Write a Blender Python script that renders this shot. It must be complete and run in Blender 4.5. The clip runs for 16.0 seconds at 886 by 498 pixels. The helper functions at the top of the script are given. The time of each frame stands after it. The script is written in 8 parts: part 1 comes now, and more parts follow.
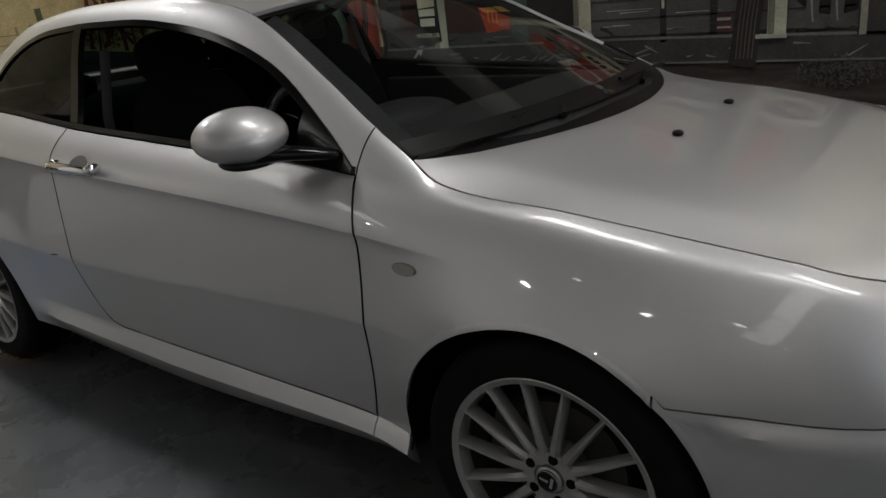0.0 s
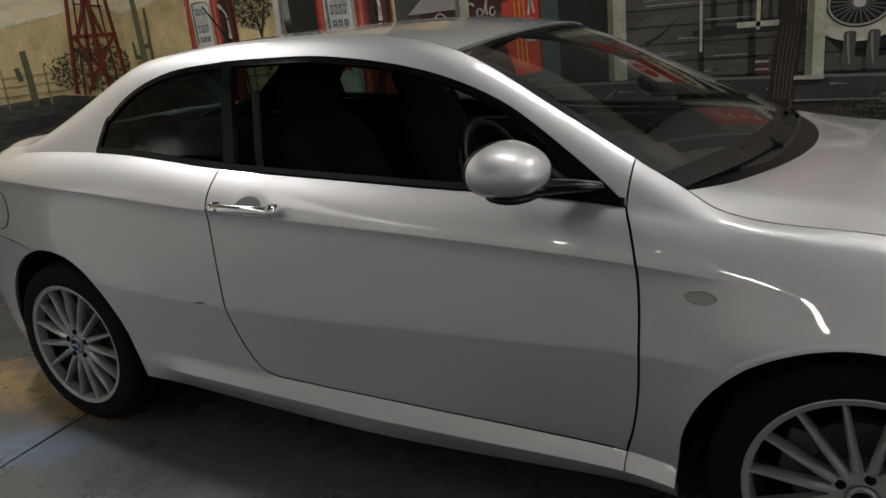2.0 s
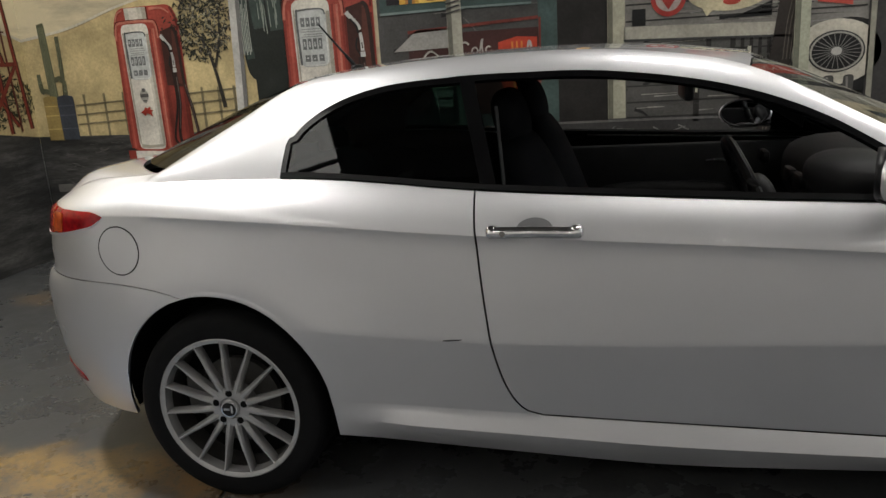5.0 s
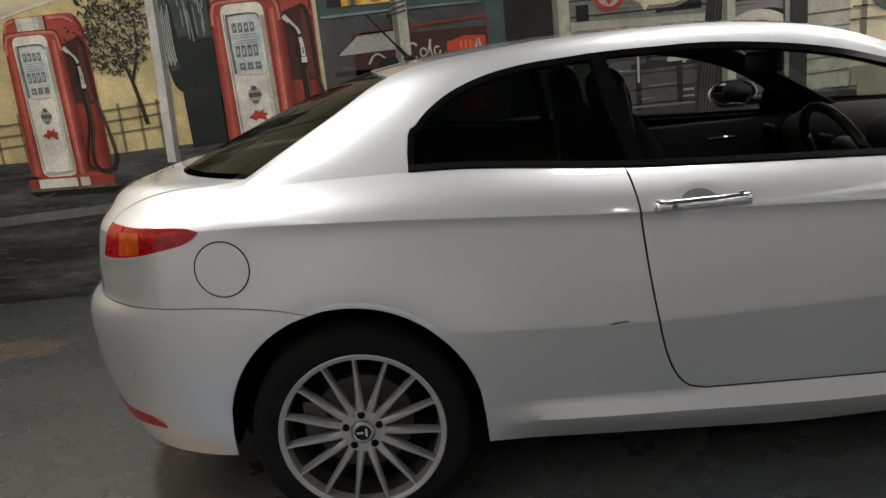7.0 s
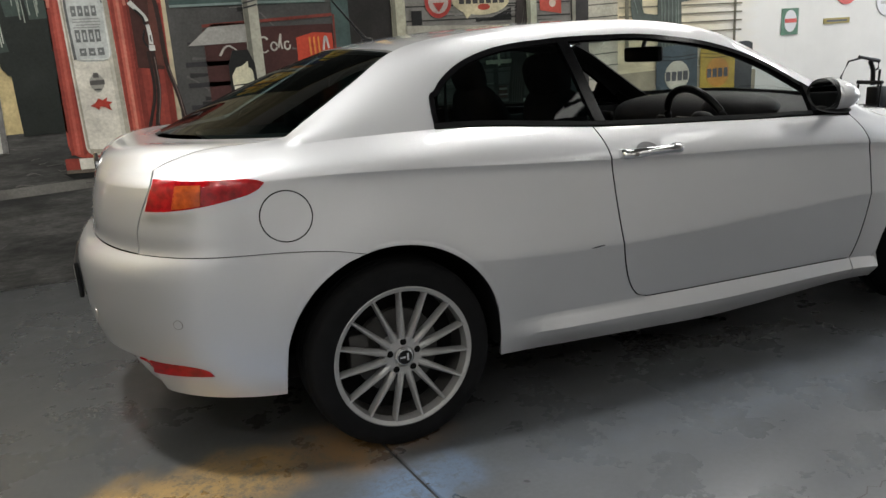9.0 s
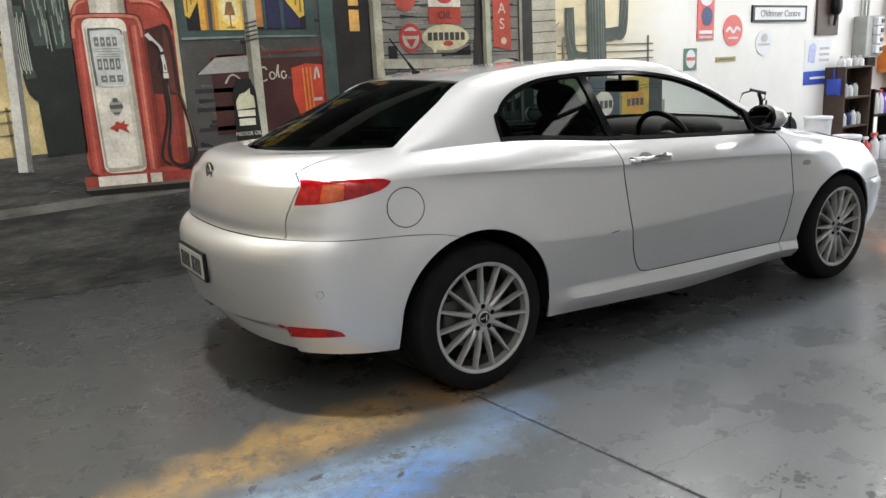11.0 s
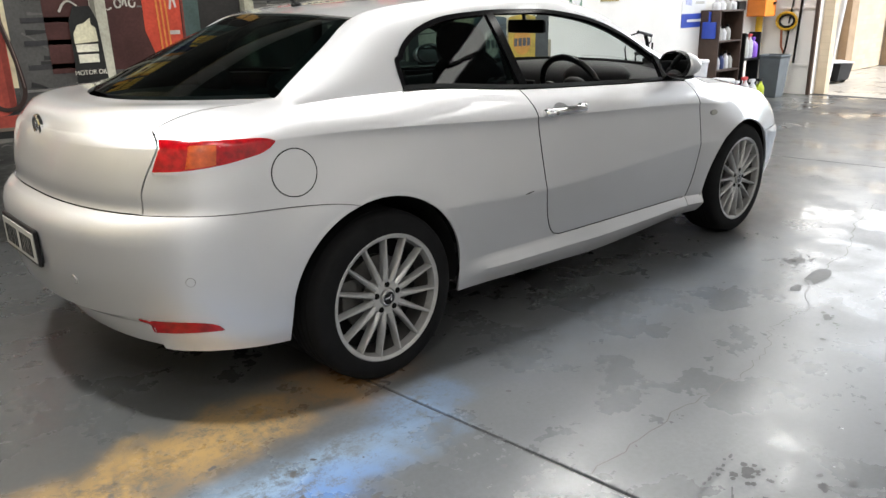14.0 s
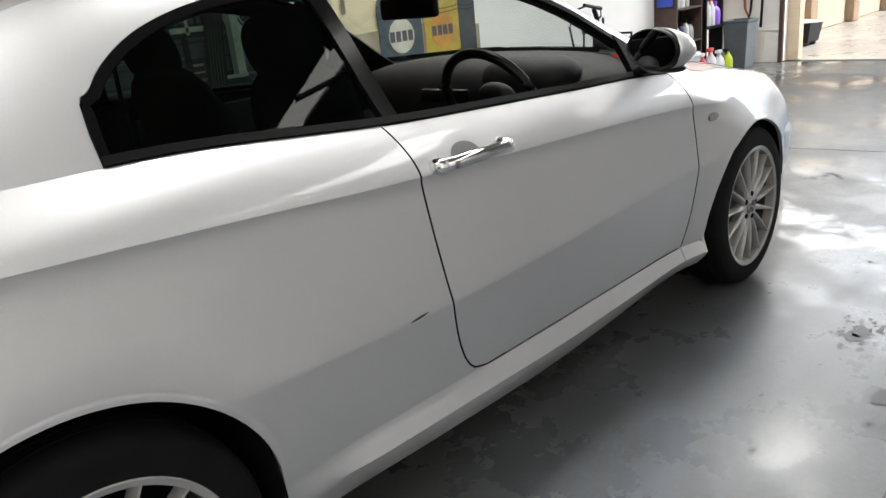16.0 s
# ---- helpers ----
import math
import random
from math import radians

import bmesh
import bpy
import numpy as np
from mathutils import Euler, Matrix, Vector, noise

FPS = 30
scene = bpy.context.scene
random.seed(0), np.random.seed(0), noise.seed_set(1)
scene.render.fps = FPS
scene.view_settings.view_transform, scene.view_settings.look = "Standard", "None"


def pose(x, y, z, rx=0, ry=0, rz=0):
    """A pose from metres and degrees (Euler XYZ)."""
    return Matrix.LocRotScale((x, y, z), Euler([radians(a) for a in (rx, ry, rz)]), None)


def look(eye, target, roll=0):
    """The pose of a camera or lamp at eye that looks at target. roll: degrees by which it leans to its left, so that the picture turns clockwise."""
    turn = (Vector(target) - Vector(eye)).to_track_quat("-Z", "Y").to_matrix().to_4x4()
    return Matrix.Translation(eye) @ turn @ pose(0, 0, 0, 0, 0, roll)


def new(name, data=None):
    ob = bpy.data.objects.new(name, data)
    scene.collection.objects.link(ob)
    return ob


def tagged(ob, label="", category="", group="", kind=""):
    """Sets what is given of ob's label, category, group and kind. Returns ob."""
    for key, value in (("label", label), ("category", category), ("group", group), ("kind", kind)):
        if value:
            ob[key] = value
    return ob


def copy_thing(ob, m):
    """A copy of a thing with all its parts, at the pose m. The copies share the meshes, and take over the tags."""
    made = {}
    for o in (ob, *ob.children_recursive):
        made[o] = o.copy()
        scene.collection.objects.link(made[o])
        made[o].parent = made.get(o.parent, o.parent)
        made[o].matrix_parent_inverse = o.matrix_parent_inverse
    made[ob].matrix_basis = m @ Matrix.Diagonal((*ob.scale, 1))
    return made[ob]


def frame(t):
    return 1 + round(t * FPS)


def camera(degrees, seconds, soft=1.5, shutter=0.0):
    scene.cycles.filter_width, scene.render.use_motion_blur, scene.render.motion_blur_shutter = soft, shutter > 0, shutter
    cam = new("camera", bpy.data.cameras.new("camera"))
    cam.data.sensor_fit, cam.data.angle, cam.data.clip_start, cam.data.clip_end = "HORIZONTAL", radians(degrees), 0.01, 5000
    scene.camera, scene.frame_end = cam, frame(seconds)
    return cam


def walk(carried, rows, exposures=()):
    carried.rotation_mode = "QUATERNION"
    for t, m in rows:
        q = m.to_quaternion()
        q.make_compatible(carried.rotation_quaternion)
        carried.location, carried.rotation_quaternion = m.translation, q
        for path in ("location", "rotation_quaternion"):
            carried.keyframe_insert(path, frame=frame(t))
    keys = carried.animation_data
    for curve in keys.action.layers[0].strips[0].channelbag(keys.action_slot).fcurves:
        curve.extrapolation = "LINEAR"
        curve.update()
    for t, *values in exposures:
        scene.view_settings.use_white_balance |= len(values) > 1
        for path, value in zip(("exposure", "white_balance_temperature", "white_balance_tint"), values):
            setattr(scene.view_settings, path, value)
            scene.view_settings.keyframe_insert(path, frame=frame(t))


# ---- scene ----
cam = camera(61.0, 16.0)
PATH = [
    (0, (1.965, -1.969, 1.314), (0.81, -0.482, 0.641), -6.2),
    (0.5, (1.741, -2.015, 1.328), (0.656, -0.47, 0.668), -7.7),
    (1, (1.597, -2.135, 1.326), (0.617, -0.527, 0.651), -5.2),
    (1.4, (1.488, -2.297, 1.356), (0.549, -0.673, 0.664), -7.3),
    (1.5, (1.439, -2.322, 1.366), (0.515, -0.677, 0.704), -6.1),
    (2, (1.251, -2.403, 1.363), (0.292, -0.748, 0.778), -5.6),
    (2.5, (1.009, -2.427, 1.37), (0.105, -0.72, 0.853), -9.2),
    (3, (0.807, -2.531, 1.372), (-0.001, -0.8, 0.78), -9.0),
    (3.5, (0.607, -2.699, 1.402), (-0.037, -0.877, 0.885), -7.3),
    (4, (0.362, -2.734, 1.365), (-0.32, -0.933, 0.827), -8.9),
    (4.5, (0.108, -2.754, 1.369), (-0.431, -0.9, 0.847), -7.6),
    (4.7, (0.015, -2.793, 1.363), (-0.486, -0.924, 0.859), -5.4),
    (6.8, (-0.93, -2.799, 1.333), (-0.987, -0.857, 0.859), -5.9),
    (7, (-1.042, -2.78, 1.324), (-1.018, -0.841, 0.834), -5.9),
    (7.5, (-1.249, -2.791, 1.3), (-1.05, -0.884, 0.731), -3.4),
    (8, (-1.476, -2.895, 1.304), (-1.128, -1.015, 0.719), -5.8),
    (8.5, (-1.751, -2.907, 1.285), (-1.12, -1.053, 0.882), -4.2),
    (9, (-2.059, -2.98, 1.273), (-1.301, -1.201, 0.765), -3.6),
    (9.2, (-2.153, -3.023, 1.28), (-1.347, -1.261, 0.784), -1.9),
    (11.3, (-3.176, -3.292, 1.34), (-2.074, -1.685, 0.888), -2.6),
    (11.5, (-3.265, -3.311, 1.354), (-2.12, -1.752, 0.844), -1.6),
    (12, (-3.515, -3.367, 1.344), (-2.247, -1.879, 0.925), -4.4),
    (12.5, (-3.603, -3.357, 1.334), (-2.277, -1.941, 0.844), -2.4),
    (13, (-3.404, -3.208, 1.314), (-2.071, -1.825, 0.758), -3.2),
    (13.5, (-3.139, -3.07, 1.325), (-1.963, -1.583, 0.687), -2.1),
    (14, (-2.859, -2.826, 1.328), (-1.577, -1.424, 0.706), -1.4),
    (14.5, (-2.567, -2.626, 1.298), (-1.274, -1.259, 0.62), -3.2),
    (15, (-2.198, -2.411, 1.301), (-0.991, -0.967, 0.625), -3.3),
    (15.5, (-1.877, -2.162, 1.258), (-0.55, -0.803, 0.631), -3.2),
    (16, (-1.586, -1.968, 1.254), (-0.247, -0.634, 0.601), -6.0),
]
EXPOSURE = [(0.0, -1.22, 6400, 9), (1.5, -1.06, 6430, 9), (3.5, -0.42, 6500, 10), (7.0, -0.25, 6430, 9), (9.0, 0.05, 6350, 8), (12.0, 0.47, 6310, 8), (15.0, 0.66, 6390, 9), (16.0, 0.56, 6410, 9)]
walk(cam, [(t, look(eye, target, roll)) for t, eye, target, roll in PATH], EXPOSURE)

# ---- light ----
world = bpy.data.worlds.new("sky")
scene.world = world
world.use_nodes = True
wn = world.node_tree.nodes
sky = wn.new("ShaderNodeTexSky")
sky.sky_type = "NISHITA"
sky.sun_disc = False
sky.sun_elevation, sky.sun_rotation = radians(52), radians(150)
world.node_tree.links.new(sky.outputs[0], wn["Background"].inputs[0])
wn["Background"].inputs[1].default_value = 0.15

sun = new("sun", bpy.data.lights.new("sun", "SUN"))
sun.data.energy, sun.data.angle, sun.data.color = 5.0, radians(0.5), (1.0, 0.95, 0.86)
sun.matrix_world = look((17, -9, 16), (12, 2, 0))


def area(name, x, y, z, sx, sy, watts, colour=(1, 0.97, 0.92), aim=None):
    lamp = new(name, bpy.data.lights.new(name, "AREA"))
    lamp.data.shape, lamp.data.size, lamp.data.size_y = "RECTANGLE", sx, sy
    lamp.data.energy, lamp.data.color = watts, colour
    lamp.matrix_world = look((x, y, z), aim or (x, y + 1e-4, 0))
    if sx == sy:
        lamp.data.shape = "DISK"
    return lamp


# unseen ceiling fittings (x, y, watts): louvred tubes over the car, small high-bay lamps across the aisle, strips of
# clear roof sheet (x, y, length, watts); daylight of the wide roller door
# (-3.7, 1.1) is added to brighten the mural, (2.7, 1.25) the bonnet
TUBES = [(-3.7, 1.1, 46), (0.7, 0.10, 74), (2.6, 0.30, 30), (2.7, 1.25, 70), (5.2, 0.2, 80)]
# (-3.8, -3.4) is added for the rear quarter, the y = -6.0 row for wall_south
HIGH_BAYS = [(-2.66, -0.41, 80), (-3.8, -3.4, 42), (-1.9, -4.6, 10), (0.3, -4.6, 10), (2.4, -4.6, 10), (4.8, -4.6, 16), (-3.4, -6.0, 18), (-1.1, -6.0, 18), (1.2, -6.0, 11), (3.6, -6.0, 11)]
ROOF_LIGHTS = [(-2.95, -3.95, 4.3, 44), (3.0, -3.95, 6.1, 46)]
for lx, ly, watts in TUBES:
    area("tube_light", lx, ly, 3.885, 1.2, 0.56, watts)
for lx, ly, watts in HIGH_BAYS:
    area("high_bay_light", lx, ly, 3.60, 0.26 if ly > -1 else 0.17, 0.26 if ly > -1 else 0.17, watts).data.spread = radians(150 if ly > -1 else 110 if ly > -5 else 170)
for lx, ly, long, watts in ROOF_LIGHTS:
    area("roof_light_sky", lx, ly, 4.06, 0.68, long, watts, (1.0, 0.965, 0.91))
area("door_daylight", 7.9, -0.75, 2.45, 4.3, 2.2, 100, (1.0, 0.98, 0.95), (0, -0.75, 0.2))
# ---- materials ----
def material(name, colour, rough=0.5, metal=0.0, coat=0.0, spec=0.5, vary=0.0, vscale=6.0, grain=0.0, gscale=120.0,
             second=None, sscale=2.0, samount=0.5, bump=0.0, bscale=60.0, rvary=0.0, stretch=None):
    """A Principled material with broad stains, fine grain, relief and uneven gloss, in object metres."""
    m = bpy.data.materials.new(name)
    m.use_nodes = True
    n, l = m.node_tree.nodes, m.node_tree.links
    b = n["Principled BSDF"]
    b.inputs["Base Color"].default_value = (*colour, 1)
    b.inputs["Roughness"].default_value = rough
    b.inputs["Metallic"].default_value = metal
    b.inputs["Coat Weight"].default_value = coat
    b.inputs["Coat Roughness"].default_value = 0.03
    b.inputs["Specular IOR Level"].default_value = spec
    co = n.new("ShaderNodeTexCoord").outputs["Object"]
    if stretch:
        mp = n.new("ShaderNodeMapping")
        mp.inputs["Scale"].default_value = stretch
        l.new(co, mp.inputs["Vector"])
        co = mp.outputs[0]

    def tex(scale, detail=5.0, ro=0.6):
        t = n.new("ShaderNodeTexNoise")
        t.inputs["Scale"].default_value, t.inputs["Detail"].default_value = scale, detail
        t.inputs["Roughness"].default_value = ro
        l.new(co, t.inputs["Vector"])
        return t.outputs["Fac"]

    def span(fac, lo, hi, a=0.3, z=0.7):
        r = n.new("ShaderNodeMapRange")
        r.inputs["From Min"].default_value, r.inputs["From Max"].default_value = a, z
        r.inputs["To Min"].default_value, r.inputs["To Max"].default_value = lo, hi
        l.new(fac, r.inputs["Value"])
        return r.outputs["Result"]

    col = None
    if second:
        x = n.new("ShaderNodeMix")
        x.data_type = "RGBA"
        x.inputs["A"].default_value, x.inputs["B"].default_value = (*colour, 1), (*second, 1)
        l.new(span(tex(sscale, 8.0, 0.65), 0, samount, 0.42, 0.66), x.inputs["Factor"])
        col = x.outputs["Result"]
    for amount, scale in ((vary, vscale), (grain, gscale)):
        if amount:
            h = n.new("ShaderNodeHueSaturation")
            h.inputs["Color"].default_value = (*colour, 1)
            if col:
                l.new(col, h.inputs["Color"])
            l.new(span(tex(scale), 1 - amount, 1 + amount), h.inputs["Value"])
            col = h.outputs["Color"]
    if col:
        l.new(col, b.inputs["Base Color"])
    if rvary:
        l.new(span(tex(vscale * 0.7), max(0.02, rough - rvary), min(1, rough + rvary)), b.inputs["Roughness"])
    if bump:
        p = n.new("ShaderNodeBump")
        p.inputs["Strength"].default_value, p.inputs["Distance"].default_value = bump, 0.004
        l.new(tex(bscale), p.inputs["Height"])
        l.new(p.outputs["Normal"], b.inputs["Normal"])
    return m


def glazing(name, tint, gloss=1.0):
    """Thin tinted glass: a clear pass-through tinted by its colour, with a mirror layer that grows at grazing angles."""
    m = bpy.data.materials.new(name)
    m.use_nodes = True
    n, l = m.node_tree.nodes, m.node_tree.links
    n.remove(n["Principled BSDF"])
    tr, gl, mx, fr = (n.new("ShaderNode" + k) for k in ("BsdfTransparent", "BsdfGlossy", "MixShader", "LayerWeight"))
    tr.inputs["Color"].default_value = (*tint, 1)
    gl.inputs["Color"].default_value = (gloss, gloss, gloss, 1)
    gl.inputs["Roughness"].default_value = 0.01
    po, ma = n.new("ShaderNodeMath"), n.new("ShaderNodeMath")
    fr.inputs["Blend"].default_value = 0.5
    po.operation, ma.operation = "POWER", "MULTIPLY_ADD"
    po.inputs[1].default_value = 4.5
    ma.inputs[1].default_value, ma.inputs[2].default_value = 0.90, 0.055
    l.new(fr.outputs["Facing"], po.inputs[0])
    l.new(po.outputs[0], ma.inputs[0])
    l.new(ma.outputs[0], mx.inputs[0])
    l.new(tr.outputs[0], mx.inputs[1])
    l.new(gl.outputs[0], mx.inputs[2])
    l.new(mx.outputs[0], n["Material Output"].inputs[0])
    return m


PAINT = material("silver_paint", (0.61, 0.61, 0.625), 0.50, 0.84, 1.0, bump=0.035, bscale=4.0, grain=0.06, gscale=900, vary=0.02, vscale=1.5)
PAINT.node_tree.nodes["Principled BSDF"].inputs["Coat IOR"].default_value = 1.6
REPEATER = material("milky_lens", (0.33, 0.33, 0.30), 0.12, coat=1.0)
BLACK = material("black_trim", (0.005, 0.005, 0.0055), 0.38, spec=0.22, grain=0.2, gscale=300, bump=0.08, bscale=400)
DARK = material("dark_cavity", (0.005, 0.005, 0.005), 0.9, spec=0.1, vary=0.2, vscale=8)
RUBBER = material("tyre_rubber", (0.006, 0.006, 0.0064), 0.8, spec=0.12, vary=0.25, vscale=14, bump=0.15, bscale=160)
ALLOY = material("alloy_silver", (0.36, 0.356, 0.35), 0.42, 0.5, 0.3, grain=0.05, gscale=500, vary=0.08, vscale=20)
STEEL = material("worn_steel", (0.25, 0.24, 0.23), 0.4, 0.9, vary=0.25, vscale=30)
CHROME = material("chrome", (0.75, 0.75, 0.76), 0.07, 1.0)
MIRROR = material("mirror_glass", (0.75, 0.77, 0.78), 0.015, 1.0)
REDLENS = material("red_lens", (0.27, 0.002, 0.005), 0.10, coat=0.25, spec=0.35, vary=0.45, vscale=40, bump=0.08, bscale=220)
AMBER = material("amber_lens", (0.40, 0.062, 0.008), 0.10, coat=0.25, spec=0.35, vary=0.35, vscale=45, bump=0.08, bscale=220)
CLEARL = material("clear_lens", (0.72, 0.70, 0.66), 0.08, coat=1.0)
INTERIOR = material("dark_interior", (0.016, 0.016, 0.017), 0.6, spec=0.25, vary=0.2, vscale=10, bump=0.2, bscale=500)
CLOTH = material("dark_seat_cloth", (0.007, 0.0075, 0.009), 0.9, spec=0.15, vary=0.25, vscale=8, bump=0.3, bscale=600)
GREYPL = material("grey_plastic", (0.09, 0.09, 0.095), 0.5, vary=0.1, vscale=12)
SCREEN = glazing("clear_glass", (0.80, 0.86, 0.84))
TINTED = glazing("tinted_glass", (0.12, 0.18, 0.17), 0.42)
WHITEP = material("white_paint", (0.78, 0.77, 0.75), 0.6, vary=0.05, vscale=2, bump=0.08, bscale=80)
SCUFF = material("dark_scuff", (0.03, 0.03, 0.032), 0.6, vary=0.4, vscale=90)
BARREL = material("dark_wheel_barrel", (0.05, 0.048, 0.045), 0.6, 0.2, vary=0.3, vscale=14)
GLOSSB = material("gloss_black_trim", (0.004, 0.004, 0.0045), 0.14, spec=0.35, vary=0.2, vscale=20)
# ---- building helpers ----
def part(name, bm, mat, parent=None, label="", smooth=35, kind=""):
    """Links a bmesh as one mesh object under a thing or a part."""
    me = bpy.data.meshes.new(name)
    bm.to_mesh(me)
    bm.free()
    me.materials.append(mat)
    if smooth:
        me.polygons.foreach_set("use_smooth", [True] * len(me.polygons))
        me.set_sharp_from_angle(angle=radians(smooth))
    ob = new(name, me)
    if parent:
        ob.parent = parent
    if label or kind:
        tagged(ob, label, kind=kind)
    return ob


def thing(name, label, category, group="", at=None):
    ob = tagged(new(name), label, category, group)
    if at:
        ob.matrix_world = at
    return ob


def box(sx, sy, sz, at=(0, 0, 0), bevel=0.0, seg=2, bm=None, turn=None):
    """A box with its centre at a point, edges rounded."""
    own = bm is None
    b = bmesh.new()
    bmesh.ops.create_cube(b, size=1, matrix=Matrix.Diagonal((sx, sy, sz, 1)))
    if bevel:
        bmesh.ops.bevel(b, geom=b.edges[:], offset=bevel, segments=seg, profile=0.5, affect="EDGES")
    m = Matrix.Translation(at) @ (turn or Matrix.Identity(4))
    bmesh.ops.transform(b, matrix=m, verts=b.verts[:])
    if own:
        return b
    return join(bm, b)


def join(bm, other):
    me = bpy.data.meshes.new("t")
    other.to_mesh(me)
    other.free()
    bm.from_mesh(me)
    bpy.data.meshes.remove(me)
    return bm


def lathe(profile, segments=48, axis="Y", at=(0, 0, 0), close=False):
    """Turns a profile of (radius, height) about an axis."""
    bm = bmesh.new()
    rings = []
    for r, hgt in profile:
        ring = []
        for k in range(segments):
            a = 2 * math.pi * k / segments
            c, s = r * math.cos(a), r * math.sin(a)
            p = {"Y": (c, hgt, s), "Z": (c, s, hgt), "X": (hgt, c, s)}[axis]
            ring.append(bm.verts.new((p[0] + at[0], p[1] + at[1], p[2] + at[2])))
        rings.append(ring)
    pairs = list(zip(rings, rings[1:])) + ([(rings[-1], rings[0])] if close else [])
    for a, b in pairs:
        for k in range(segments):
            j = (k + 1) % segments
            bm.faces.new((a[k], a[j], b[j], b[k]))
    if not close:
        for ring, (r, _) in ((rings[0], profile[0]), (rings[-1], profile[-1])):
            if r > 1e-4:
                bm.faces.new(ring)
    bmesh.ops.remove_doubles(bm, verts=bm.verts[:], dist=1e-6)
    bmesh.ops.recalc_face_normals(bm, faces=bm.faces[:])
    return bm


def tube(points, radius, sides=10, taper=None, flat=1.0):
    """A round bar along points."""
    bm = bmesh.new()
    pts = [Vector(p) for p in points]
    rings = []
    n = len(pts)
    ref = Vector((0, 0, 1))
    for i, p in enumerate(pts):
        d = (pts[min(i + 1, n - 1)] - pts[max(i - 1, 0)]).normalized()
        up = ref if abs(d.dot(ref)) < 0.95 else Vector((1, 0, 0))
        a = d.cross(up).normalized()
        b = a.cross(d).normalized()
        r = radius if taper is None else radius + (taper - radius) * i / max(n - 1, 1)
        rings.append([bm.verts.new(p + a * (r * math.cos(t)) + b * (r * flat * math.sin(t))) for t in
                      (2 * math.pi * k / sides for k in range(sides))])
    for a, b in zip(rings, rings[1:]):
        for k in range(sides):
            j = (k + 1) % sides
            bm.faces.new((a[k], a[j], b[j], b[k]))
    bm.faces.new(rings[0])
    bm.faces.new(rings[-1])
    bmesh.ops.recalc_face_normals(bm, faces=bm.faces[:])
    return bm


def blob(rx, ry, rz, at=(0, 0, 0), power=2.0, seg=28, rings=16):
    """A rounded form: an ellipsoid that grows squarer with its power."""
    bm = bmesh.new()
    bmesh.ops.create_uvsphere(bm, u_segments=seg, v_segments=rings, radius=1)
    for v in bm.verts:
        k = (abs(v.co.x) ** power + abs(v.co.y) ** power + abs(v.co.z) ** power) ** (1 / power)
        v.co = Vector((v.co.x / k * rx + at[0], v.co.y / k * ry + at[1], v.co.z / k * rz + at[2]))
    return bm


def spline(*tab):
    """A smooth function through (x, value) pairs."""
    xs, ys = [a for a, _ in tab], [b for _, b in tab]
    n = len(xs)
    d = [(ys[i + 1] - ys[i]) / (xs[i + 1] - xs[i]) for i in range(n - 1)]
    m = [d[0]] + [0.0 if d[i - 1] * d[i] < 0 else (d[i - 1] + d[i]) / 2 for i in range(1, n - 1)] + [d[-1]]

    def f(x):
        if x <= xs[0]:
            return ys[0]
        if x >= xs[-1]:
            return ys[-1]
        i = max(k for k in range(n - 1) if xs[k] <= x)
        hgt = xs[i + 1] - xs[i]
        t = (x - xs[i]) / hgt
        return ((2 * t**3 - 3 * t**2 + 1) * ys[i] + (t**3 - 2 * t**2 + t) * hgt * m[i]
                + (3 * t**2 - 2 * t**3) * ys[i + 1] + (t**3 - t**2) * hgt * m[i + 1])
    return f


def smooth01(t):
    t = min(1.0, max(0.0, t))
    return t * t * (3 - 2 * t)
# ---- the building ----
WALL_Y, WEST_X, EAST_X, SOUTH_Y, HIGH = 2.23, -4.40, 8.00, -7.2, 4.0
ROOFM = material("grey_roof_sheet", (0.12, 0.12, 0.12), 0.7, vary=0.15, vscale=1.5)
BLOCKM = material("pale_wall_paint", (0.45, 0.44, 0.43), 0.7, vary=0.1, vscale=1.2, bump=0.1, bscale=40)


